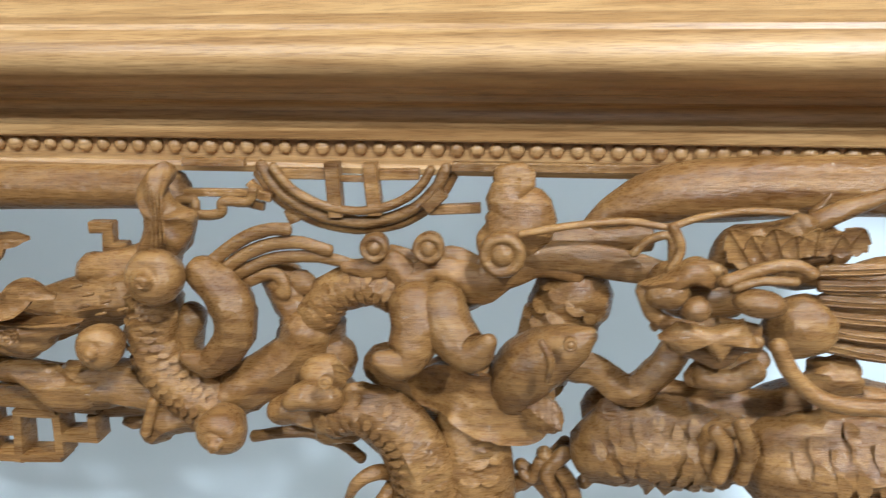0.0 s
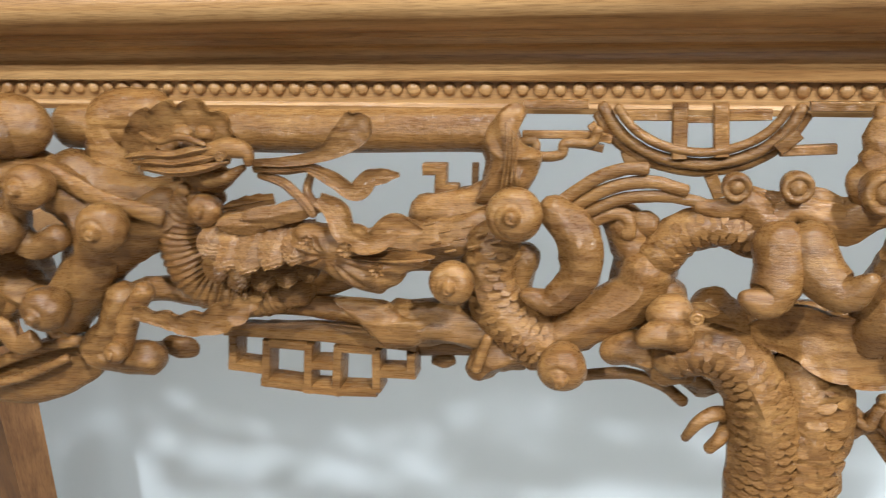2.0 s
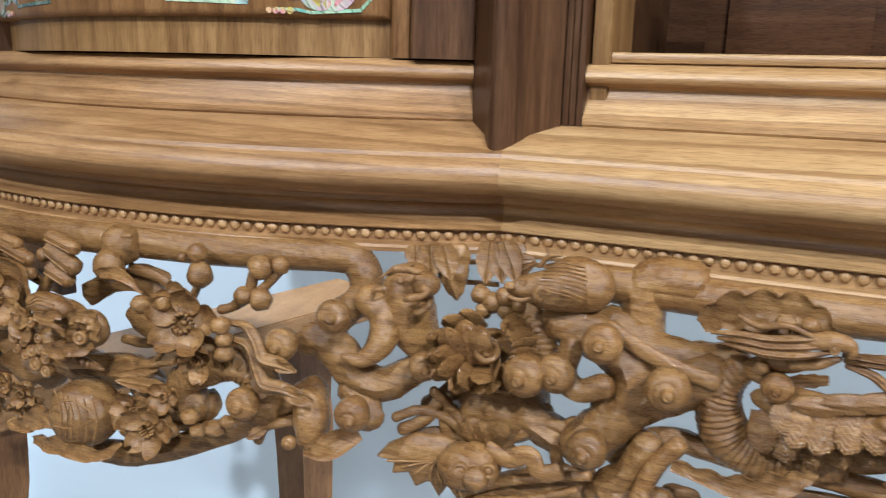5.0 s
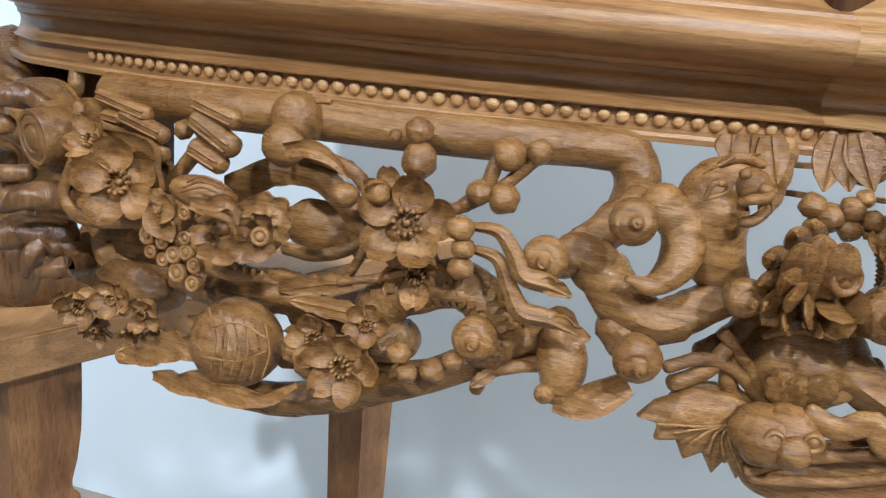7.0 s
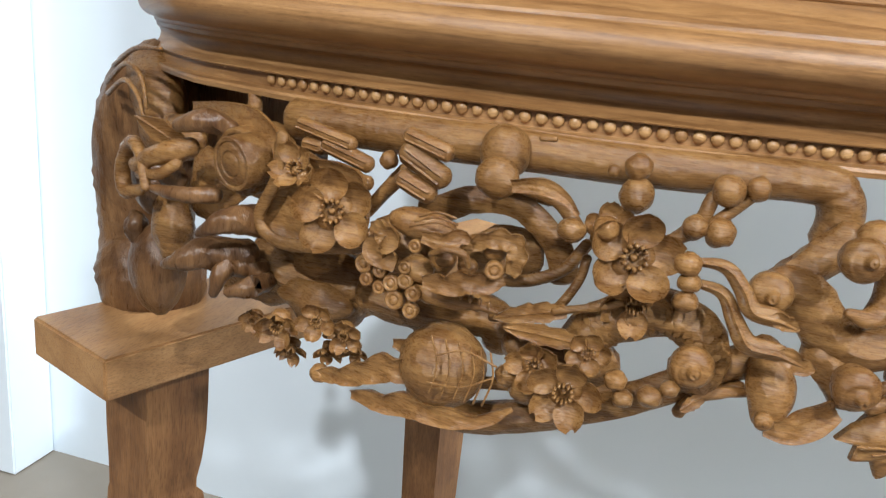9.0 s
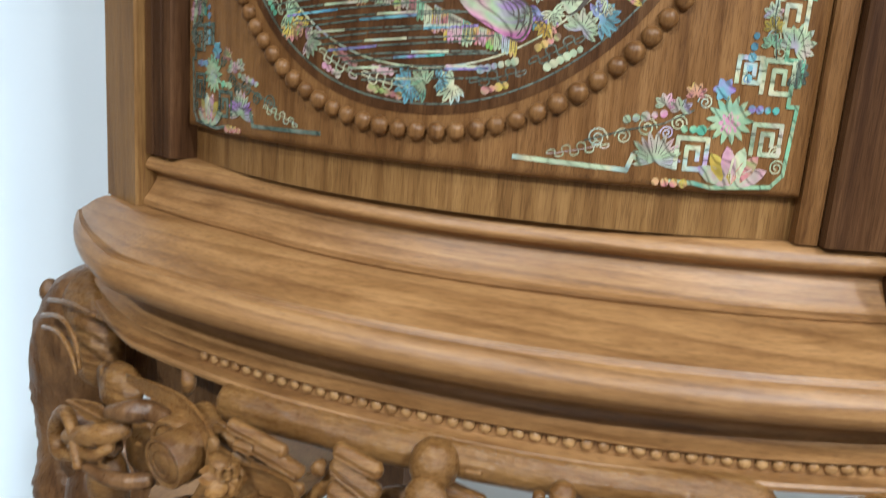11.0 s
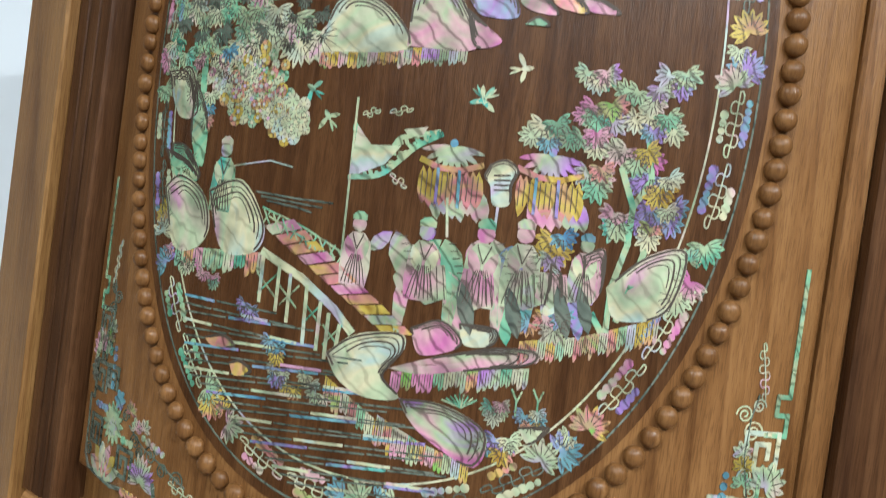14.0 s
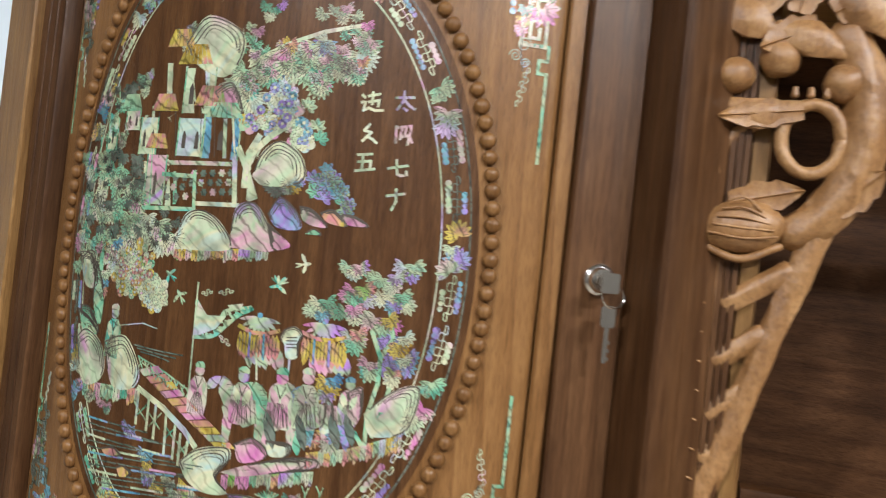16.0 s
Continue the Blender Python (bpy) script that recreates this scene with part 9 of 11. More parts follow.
inlay("pearl_wave", strip([(-0.4219, 0.9330), (-0.3912, 0.9356)], 0.001), 5, 0.0008)
inlay("pearl_wave", strip([(-0.3890, 0.9359), (-0.3615, 0.9379)], 0.001), 5, 0.0008)
inlay("pearl_wave", strip([(-0.3595, 0.9382), (-0.3341, 0.9398)], 0.0016), 4, 0.0008)
inlay("pearl_wave", strip([(-0.4531, 0.9257), (-0.4044, 0.9315)], 0.001), 5, 0.0008)
inlay("pearl_wave", strip([(-0.4021, 0.9319), (-0.3616, 0.9362)], 0.001), 5, 0.0008)
inlay("pearl_wave", strip([(-0.3596, 0.9365), (-0.3235, 0.9399)], 0.0016), 3, 0.0008)
inlay("pearl_wave", strip([(-0.4460, 0.9223), (-0.4081, 0.9263)], 0.001), 5, 0.0008)
inlay("pearl_wave", strip([(-0.4058, 0.9267), (-0.3732, 0.9298)], 0.0016), 4, 0.0008)
inlay("pearl_wave", strip([(-0.3711, 0.9302), (-0.3417, 0.9326)], 0.001), 5, 0.0008)
inlay("pearl_wave", strip([(-0.3398, 0.9329), (-0.3125, 0.9348)], 0.001), 5, 0.0008)
inlay("pearl_wave", strip([(-0.4391, 0.9188), (-0.3961, 0.9240)], 0.0016), 3, 0.0008)
inlay("pearl_wave", strip([(-0.3939, 0.9244), (-0.3570, 0.9282)], 0.001), 5, 0.0008)
inlay("pearl_wave", strip([(-0.3551, 0.9286), (-0.3218, 0.9316)], 0.001), 5, 0.0008)
inlay("pearl_wave", strip([(-0.4325, 0.9154), (-0.3989, 0.9189)], 0.001), 5, 0.0008)
inlay("pearl_wave", strip([(-0.3966, 0.9193), (-0.3670, 0.9221)], 0.001), 5, 0.0008)
inlay("pearl_wave", strip([(-0.3650, 0.9224), (-0.3380, 0.9246)], 0.0016), 4, 0.0008)
inlay("pearl_wave", strip([(-0.3361, 0.9249), (-0.3108, 0.9266)], 0.001), 5, 0.0008)
inlay("pearl_wave", strip([(-0.4260, 0.9119), (-0.3801, 0.9180)], 0.001), 5, 0.0008)
inlay("pearl_wave", strip([(-0.3780, 0.9183), (-0.3385, 0.9228)], 0.0016), 3, 0.0008)
inlay("pearl_wave", strip([(-0.3367, 0.9232), (-0.3007, 0.9267)], 0.001), 5, 0.0008)
inlay("pearl_wave", strip([(-0.4197, 0.9085), (-0.3900, 0.9116)], 0.0016), 4, 0.0008)
inlay("pearl_wave", strip([(-0.3878, 0.9120), (-0.3610, 0.9144)], 0.001), 5, 0.0008)
inlay("pearl_wave", strip([(-0.3590, 0.9147), (-0.3343, 0.9166)], 0.001), 5, 0.0008)
inlay("pearl_wave", strip([(-0.3325, 0.9169), (-0.3092, 0.9184)], 0.0016), 4, 0.0008)
inlay("pearl_wave", strip([(-0.4136, 0.9051), (-0.3725, 0.9105)], 0.001), 5, 0.0008)
inlay("pearl_wave", strip([(-0.3704, 0.9109), (-0.3342, 0.9150)], 0.001), 5, 0.0008)
inlay("pearl_wave", strip([(-0.3324, 0.9153), (-0.2990, 0.9185)], 0.0016), 3, 0.0008)
inlay("pearl_wave", strip([(-0.4076, 0.9018), (-0.3755, 0.9055)], 0.001), 5, 0.0008)
inlay("pearl_wave", strip([(-0.3734, 0.9059), (-0.3445, 0.9088)], 0.0016), 4, 0.0008)
inlay("pearl_wave", strip([(-0.3426, 0.9091), (-0.3157, 0.9114)], 0.001), 5, 0.0008)
inlay("pearl_wave", strip([(-0.3139, 0.9117), (-0.2884, 0.9134)], 0.001), 5, 0.0008)
inlay("pearl_wave", strip([(-0.4018, 0.8984), (-0.3656, 0.9030)], 0.0016), 3, 0.0008)
inlay("pearl_wave", strip([(-0.3636, 0.9034), (-0.3312, 0.9069)], 0.001), 5, 0.0008)
inlay("pearl_wave", strip([(-0.3293, 0.9073), (-0.2991, 0.9100)], 0.001), 5, 0.0008)
inlay("pearl_wave", strip([(-0.3961, 0.8950), (-0.3687, 0.8979)], 0.001), 5, 0.0008)
inlay("pearl_wave", strip([(-0.3667, 0.8984), (-0.3416, 0.9006)], 0.001), 5, 0.0008)
inlay("pearl_wave", strip([(-0.3397, 0.9010), (-0.3162, 0.9027)], 0.0016), 4, 0.0008)
inlay("pearl_wave", strip([(-0.3144, 0.9031), (-0.2919, 0.9044)], 0.001), 5, 0.0008)
inlay("pearl_wave", strip([(-0.3905, 0.8917), (-0.3537, 0.8966)], 0.001), 5, 0.0008)
inlay("pearl_wave", strip([(-0.3517, 0.8970), (-0.3184, 0.9007)], 0.0016), 3, 0.0008)
inlay("pearl_wave", strip([(-0.3166, 0.9010), (-0.2854, 0.9039)], 0.001), 5, 0.0008)
inlay("pearl_wave", strip([(-0.3850, 0.8884), (-0.3626, 0.8903)], 0.0016), 4, 0.0008)
inlay("pearl_wave", strip([(-0.3606, 0.8908), (-0.3397, 0.8923)], 0.001), 5, 0.0008)
inlay("pearl_wave", strip([(-0.3378, 0.8927), (-0.3180, 0.8938)], 0.001), 5, 0.0008)
inlay("pearl_wave", strip([(-0.3162, 0.8942), (-0.2972, 0.8950)], 0.0016), 4, 0.0008)
inlay("pearl_wave", strip([(-0.3795, 0.8850), (-0.3491, 0.8887)], 0.001), 5, 0.0008)
inlay("pearl_wave", strip([(-0.3471, 0.8891), (-0.3190, 0.8920)], 0.001), 5, 0.0008)
inlay("pearl_wave", strip([(-0.3172, 0.8924), (-0.2906, 0.8946)], 0.0016), 3, 0.0008)
inlay("pearl_wave", strip([(-0.3742, 0.8817), (-0.3512, 0.8839)], 0.001), 5, 0.0008)
inlay("pearl_wave", strip([(-0.3492, 0.8843), (-0.3276, 0.8860)], 0.0016), 4, 0.0008)
inlay("pearl_wave", strip([(-0.3258, 0.8864), (-0.3052, 0.8877)], 0.001), 5, 0.0008)
inlay("pearl_wave", strip([(-0.3034, 0.8880), (-0.2835, 0.8890)], 0.001), 5, 0.0008)
rock(4, (-0.5024, 1.0349), (-0.4861, 1.0439), (-0.4628, 1.0332), (-0.4547, 1.0141), (-0.4648, 1.0002), (-0.4866, 1.0000))
rock(4, (-0.4585, 1.0366), (-0.4322, 1.0443), (-0.4122, 1.0207), (-0.4159, 1.0048), (-0.4387, 1.0009), (-0.4500, 1.0145))
rock(0, (-0.5072, 1.0589), (-0.4820, 1.0523), (-0.4693, 1.0411), (-0.4916, 1.0420))
rock(0, (-0.4828, 1.1021), (-0.4681, 1.0788), (-0.4681, 1.0493), (-0.4823, 1.0690), cracks=1)
rock(4, (-0.5139, 1.1073), (-0.4919, 1.1059), (-0.4825, 1.0856), (-0.4994, 1.0827))
shore((-0.4831, 0.9969), (-0.4095, 1.0023), 0.013, 0, 12)
cloud(-0.4498, 0.9836, 0.0157, 0.0038, 1, 6, 0.0035)
cloud(-0.4708, 0.9896, 0.0150, 0.0033, 0, 6, 0.0035)
inlay("pearl_step", [[(-0.4121, 1.0200), (-0.3924, 1.0260), (-0.3860, 1.0217), (-0.4052, 1.0157)]], 1, 0.0009)
inlay("pearl_step", [[(-0.4034, 1.0154), (-0.3842, 1.0210), (-0.3780, 1.0168), (-0.3968, 1.0111)]], 2, 0.0009)
inlay("pearl_step", [[(-0.3950, 1.0108), (-0.3763, 1.0160), (-0.3702, 1.0119), (-0.3886, 1.0066)]], 2, 0.0009)
inlay("pearl_step", [[(-0.3869, 1.0063), (-0.3686, 1.0111), (-0.3626, 1.0070), (-0.3806, 1.0022)]], 1, 0.0009)
inlay("pearl_step", [[(-0.3790, 1.0019), (-0.3610, 1.0063), (-0.3552, 1.0022), (-0.3728, 0.9978)]], 2, 0.0009)
inlay("pearl_step", [[(-0.3712, 0.9975), (-0.3536, 1.0015), (-0.3479, 0.9975), (-0.3652, 0.9935)]], 2, 0.0009)
inlay("pearl_step", [[(-0.3636, 0.9932), (-0.3464, 0.9968), (-0.3407, 0.9928), (-0.3578, 0.9892)]], 1, 0.0009)
inlay("pearl_step", [[(-0.3562, 0.9889), (-0.3392, 0.9921), (-0.3337, 0.9882), (-0.3505, 0.9849)]], 2, 0.0009)
inlay("pearl_step", [[(-0.3490, 0.9847), (-0.3322, 0.9875), (-0.3267, 0.9835), (-0.3433, 0.9807)]], 2, 0.0009)
inlay("pearl_step", [[(-0.3418, 0.9805), (-0.3253, 0.9829), (-0.3199, 0.9789), (-0.3362, 0.9765)]], 1, 0.0009)
inlay("pearl_step", [[(-0.3348, 0.9763), (-0.3184, 0.9783), (-0.3131, 0.9744), (-0.3293, 0.9724)]], 2, 0.0009)
inlay("pearl_rail", strip([(-0.4134, 1.0292), (-0.4083, 1.0210)], 0.0009), 0, 0.0008)
inlay("pearl_rail", strip([(-0.4087, 1.0290), (-0.4131, 1.0212)], 0.0009), 0, 0.0008)
inlay("pearl_rail", strip([(-0.4065, 1.0271), (-0.4015, 1.0190)], 0.0009), 0, 0.0008)
inlay("pearl_rail", strip([(-0.4018, 1.0269), (-0.4061, 1.0192)], 0.0009), 0, 0.0008)
inlay("pearl_rail", strip([(-0.3997, 1.0251), (-0.3948, 1.0170)], 0.0009), 0, 0.0008)
inlay("pearl_rail", strip([(-0.3952, 1.0249), (-0.3993, 1.0172)], 0.0009), 0, 0.0008)
inlay("pearl_rail", strip([(-0.3931, 1.0231), (-0.3883, 1.0150)], 0.0009), 0, 0.0008)
inlay("pearl_rail", strip([(-0.3886, 1.0228), (-0.3927, 1.0152)], 0.0009), 0, 0.0008)
inlay("pearl_rail", strip([(-0.3866, 1.0211), (-0.3819, 1.0131)], 0.0009), 0, 0.0008)
inlay("pearl_rail", strip([(-0.3823, 1.0209), (-0.3862, 1.0132)], 0.0009), 0, 0.0008)
inlay("pearl_rail", strip([(-0.3803, 1.0191), (-0.3757, 1.0111)], 0.0009), 0, 0.0008)
inlay("pearl_rail", strip([(-0.3760, 1.0189), (-0.3799, 1.0113)], 0.0009), 0, 0.0008)
inlay("pearl_rail", strip([(-0.3740, 1.0171), (-0.3695, 1.0092)], 0.0009), 0, 0.0008)
inlay("pearl_rail", strip([(-0.3699, 1.0170), (-0.3737, 1.0094)], 0.0009), 0, 0.0008)
inlay("pearl_rail", strip([(-0.3680, 1.0152), (-0.3635, 1.0074)], 0.0009), 0, 0.0008)
inlay("pearl_rail", strip([(-0.3639, 1.0151), (-0.3676, 1.0075)], 0.0009), 0, 0.0008)
inlay("pearl_rail", strip([(-0.3620, 1.0133), (-0.3576, 1.0055)], 0.0009), 0, 0.0008)
inlay("pearl_rail", strip([(-0.3580, 1.0132), (-0.3616, 1.0056)], 0.0009), 0, 0.0008)
inlay("pearl_rail", strip([(-0.4144, 1.0304), (-0.3861, 1.0229), (-0.3598, 1.0121)], 0.0012), 0, 0.0008)
inlay("pearl_beam", strip([(-0.4100, 1.0053), (-0.3822, 0.9946), (-0.3596, 0.9809), (-0.3484, 0.9706)], 0.0045), 4, 0.0008)
inlay("pearl_rail", strip([(-0.4090, 1.0256), (-0.3634, 1.0087)], 0.001), 0, 0.0008)
inlay("pearl_pier", strip([(-0.4095, 1.0023), (-0.4091, 0.9774)], 0.0022), 4, 0.0008)
inlay("pearl_pier", strip([(-0.3975, 0.9989), (-0.3970, 0.9744)], 0.0022), 4, 0.0008)
inlay("pearl_pier", strip([(-0.3895, 0.9952), (-0.3888, 0.9693)], 0.0022), 4, 0.0008)
inlay("pearl_pier", strip([(-0.3781, 0.9905), (-0.3766, 0.9589)], 0.0022), 4, 0.0008)
inlay("pearl_pier", strip([(-0.3683, 0.9827), (-0.3677, 0.9573)], 0.0022), 4, 0.0008)
inlay("pearl_pier", strip([(-0.3625, 0.9775), (-0.3620, 0.9536)], 0.0022), 4, 0.0008)
inlay("pearl_pier", strip([(-0.3552, 0.9726), (-0.3559, 0.9575)], 0.0022), 4, 0.0008)
inlay("pearl_brace", strip([(-0.4105, 0.9819), (-0.3987, 0.9942)], 0.001), 0, 0.0008)
inlay("pearl_brace", strip([(-0.4121, 0.9927), (-0.3988, 0.9819)], 0.001), 0, 0.0008)
inlay("pearl_brace", strip([(-0.3945, 0.9778), (-0.3833, 0.9899)], 0.001), 0, 0.0008)
inlay("pearl_brace", strip([(-0.3960, 0.9884), (-0.3835, 0.9777)], 0.001), 0, 0.0008)
inlay("pearl_brace", strip([(-0.3772, 0.9710), (-0.3667, 0.9830)], 0.001), 0, 0.0008)
inlay("pearl_brace", strip([(-0.3786, 0.9814), (-0.3668, 0.9709)], 0.001), 0, 0.0008)
inlay("pearl_brace", strip([(-0.3637, 0.9609), (-0.3536, 0.9728)], 0.001), 0, 0.0008)
inlay("pearl_brace", strip([(-0.3651, 0.9712), (-0.3537, 0.9609)], 0.001), 0, 0.0008)
inlay("pearl_mist", strip([(-0.4209, 1.0387), (-0.3918, 1.0376), (-0.3689, 1.0376)], 0.0011), 5, 0.0008)
inlay("pearl_mist", strip([(-0.4165, 1.0365), (-0.3915, 1.0352), (-0.3754, 1.0344)], 0.0011), 5, 0.0008)
inlay("pearl_mist", strip([(-0.4122, 1.0343), (-0.3911, 1.0328), (-0.3819, 1.0311)], 0.0011), 5, 0.0008)
rock(4, (-0.3614, 0.9567), (-0.3450, 0.9696), (-0.3207, 0.9745), (-0.3166, 0.9663), (-0.3267, 0.9502), (-0.3162, 0.9402), (-0.3344, 0.9372), (-0.3513, 0.9433))
rock(1, (-0.3243, 0.9550), (-0.2958, 0.9664), (-0.2681, 0.9746), (-0.2471, 0.9760), (-0.2503, 0.9685), (-0.2778, 0.9618), (-0.3061, 0.9548))
rock(1, (-0.3162, 0.9402), (-0.2925, 0.9410), (-0.2680, 0.9304), (-0.2713, 0.9112), (-0.2957, 0.9202), (-0.3088, 0.9297))
rock(1, (-0.3151, 0.9781), (-0.2981, 0.9848), (-0.2865, 0.9735), (-0.3074, 0.9648))
rock(4, (-0.2894, 0.9845), (-0.2693, 0.9843), (-0.2710, 0.9756), (-0.2851, 0.9737))
rock(4, (-0.2171, 1.0135), (-0.1973, 1.0327), (-0.1772, 1.0366), (-0.1833, 1.0051), (-0.2094, 0.9977))
rock(1, (-0.2304, 1.0285), (-0.2198, 1.0326), (-0.2195, 1.0104), (-0.2270, 1.0039))
shore((-0.3222, 0.9509), (-0.2498, 0.9643), 0.011, 1, 18)
shore((-0.2571, 0.9775), (-0.2244, 0.9846), 0.012, 2, 10)
shore((-0.2258, 0.9844), (-0.1868, 0.9991), 0.013, 2, 12)
shore((-0.3595, 0.9420), (-0.3230, 0.9214), 0.014, 2, 10)
shore((-0.3268, 0.9267), (-0.3011, 0.9164), 0.016, 1, 8)
shore((-0.3074, 0.9182), (-0.2739, 0.9093), 0.01, 2, 10)
cloud(-0.2419, 0.9894, 0.0165, 0.0061, 2, 12, 0.0045)
cloud(-0.2637, 0.9410, 0.0078, 0.0050, 0, 9, 0.0035)
cloud(-0.2451, 0.9394, 0.0097, 0.0050, 3, 10, 0.0035)
cloud(-0.2600, 0.9230, 0.0106, 0.0067, 3, 12, 0.0045)
rock(4, (-0.2517, 0.9356), (-0.2351, 0.9379), (-0.2450, 0.9280))
inlay("pearl_grass", strip([(-0.2823, 0.9411), (-0.2928, 0.9436)], 0.0009), 0, 0.0008)
inlay("pearl_grass", strip([(-0.2823, 0.9411), (-0.2906, 0.9447)], 0.0009), 0, 0.0008)
inlay("pearl_grass", strip([(-0.2823, 0.9411), (-0.2885, 0.9459)], 0.0009), 0, 0.0008)
inlay("pearl_grass", strip([(-0.2823, 0.9411), (-0.2863, 0.9471)], 0.0009), 0, 0.0008)
inlay("pearl_grass", strip([(-0.2823, 0.9411), (-0.2841, 0.9483)], 0.0009), 0, 0.0008)
inlay("pearl_grass", strip([(-0.2823, 0.9411), (-0.2818, 0.9478)], 0.0009), 0, 0.0008)
inlay("pearl_grass", strip([(-0.2823, 0.9411), (-0.2794, 0.9473)], 0.0009), 0, 0.0008)
inlay("pearl_grass", strip([(-0.2823, 0.9411), (-0.2770, 0.9468)], 0.0009), 0, 0.0008)
inlay("pearl_grass", strip([(-0.2823, 0.9411), (-0.2747, 0.9463)], 0.0009), 0, 0.0008)
inlay("pearl_twig", strip([(-0.2539, 0.9416), (-0.2543, 0.9495), (-0.2573, 0.9548)], 0.001), 0, 0.0008)
inlay("pearl_twig", strip([(-0.2542, 0.9481), (-0.2521, 0.9541)], 0.001), 0, 0.0008)
inlay("pearl_twig", strip([(-0.2428, 0.9431), (-0.2433, 0.9510), (-0.2462, 0.9563)], 0.001), 0, 0.0008)
inlay("pearl_twig", strip([(-0.2431, 0.9496), (-0.2411, 0.9556)], 0.001), 0, 0.0008)
cloud(-0.3945, 0.9516, 0.0101, 0.0067, 3, 7, 0.004)
cloud(-0.4166, 0.9686, 0.0071, 0.0068, 3, 5, 0.004)
rock(2, (-0.4247, 0.9388), (-0.4168, 0.9417), (-0.4079, 0.9369), (-0.4195, 0.9324), cracks=1)
rock(2, (-0.4466, 0.9498), (-0.4313, 0.9538), (-0.4220, 0.9488), (-0.4391, 0.9461), cracks=1)
cloud(-0.3890, 0.9386, 0.0089, 0.0042, 4, 6, 0.0035)
cloud(-0.3691, 0.9373, 0.0060, 0.0053, 4, 5, 0.0035)
cloud(-0.3806, 0.9308, 0.0076, 0.0030, 2, 5, 0.0035)
cloud(-0.3614, 0.9311, 0.0053, 0.0024, 1, 5, 0.0035)

# procession
robed(-0.3510, 0.9953, 0.04, 4, hat=0)
robed(-0.3125, 0.9929, 0.044, 1, hat=3)
robed(-0.2814, 0.9941, 0.046, 4, hat=0)
robed(-0.2611, 0.9967, 0.046, 4, hat=1)
robed(-0.2292, 1.0036, 0.036, 1, hat=1)
horse(-0.3086, 0.9747, 0.055, 1)
horse(-0.2826, 0.9769, 0.052, 0)
horse(-0.2575, 0.9803, 0.052, 1)
horse(-0.2441, 0.9848, 0.046, 3)
inlay("pearl_staff", strip([(-0.3596, 1.0106), (-0.3618, 1.0956)], 0.0012), 4, 0.0008)
inlay("pearl_staff", strip([(-0.3020, 1.0285), (-0.3046, 1.0481)], 0.0014), 4, 0.0008)
inlay("pearl_staff", strip([(-0.2777, 1.0313), (-0.2776, 1.0481)], 0.0014), 4, 0.0008)
inlay("pearl_banner", [[(-0.3598, 1.0811), (-0.3505, 1.0715), (-0.3334, 1.0726), (-0.3413, 1.0620), (-0.3563, 1.0551), (-0.3612, 1.0547)]], 4, 0.0009)
inlay("pearl_banner", [[(-0.3330, 1.0812), (-0.3198, 1.0841), (-0.3222, 1.0791), (-0.3295, 1.0778)]], 1, 0.0009)
flames([(-0.3611, 1.0810), (-0.3513, 1.0705), (-0.3393, 1.0702), (-0.3334, 1.0769), (-0.3136, 1.0818)], 0.0048, 0, -1, 14)
flames([(-0.3120, 1.0808), (-0.3244, 1.0733), (-0.3325, 1.0655), (-0.3437, 1.0560), (-0.3610, 1.0530)], 0.0048, 0, -1, 16)
squiggle((-0.3574, 1.0870), (-0.3482, 1.0904), 0.0022, 2, 4, 0.0007)
squiggle((-0.3418, 1.0893), (-0.3300, 1.0928), 0.0022, 2, 4, 0.0007)
squiggle((-0.3375, 1.0565), (-0.3276, 1.0516), 0.0022, 2, 4, 0.0007)
parasol(-0.3047, 1.0628, 0.03, 1)
parasol(-0.2532, 1.0641, 0.03, 1)
rock(4, (-0.2845, 1.0683), (-0.2765, 1.0719), (-0.2694, 1.0671), (-0.2719, 1.0585), (-0.2721, 1.0487), (-0.2804, 1.0478), (-0.2830, 1.0573), (-0.2866, 1.0625), cracks=1)
inlay("engraved_fold", strip([(-0.2815, 1.0630), (-0.2735, 1.0639)], 0.0008), -1, 0.0013)
inlay("engraved_fold", strip([(-0.2812, 1.0606), (-0.2732, 1.0614)], 0.0008), -1, 0.0013)
inlay("engraved_fold", strip([(-0.2809, 1.0581), (-0.2728, 1.0589)], 0.0008), -1, 0.0013)
inlay("engraved_fold", strip([(-0.2806, 1.0556), (-0.2725, 1.0564)], 0.0008), -1, 0.0013)
cloud(-0.2456, 1.0281, 0.0077, 0.0110, 2, 12, 0.005)
rock(4, (-0.2463, 1.0224), (-0.2399, 1.0162), (-0.2390, 0.9995), (-0.2469, 0.9957), (-0.2460, 1.0099))
inlay("pearl_trunk", strip([(-0.2141, 0.9915), (-0.2144, 1.0138), (-0.2091, 1.0367)], 0.0032), 0, 0.0008)
inlay("pearl_trunk", strip([(-0.2094, 0.9977), (-0.2037, 1.0179), (-0.1984, 1.0409)], 0.0032), 0, 0.0008)
inlay("pearl_trunk", strip([(-0.2169, 0.9911), (-0.2222, 0.9989)], 0.0032), 0, 0.0008)
inlay("pearl_trunk", strip([(-0.2091, 1.0367), (-0.2090, 1.0561), (-0.2171, 1.0744)], 0.0032), 0, 0.0008)
inlay("pearl_trunk", strip([(-0.2090, 1.0561), (-0.2013, 1.0709), (-0.2061, 1.0950)], 0.0032), 0, 0.0008)
inlay("pearl_trunk", strip([(-0.2095, 1.0395), (-0.2213, 1.0435)], 0.0032), 0, 0.0008)
cloud(-0.1970, 1.0507, 0.0126, 0.0149, 3, 22, 0.0048)
cloud(-0.1981, 1.0685, 0.0098, 0.0068, 3, 12, 0.0048)
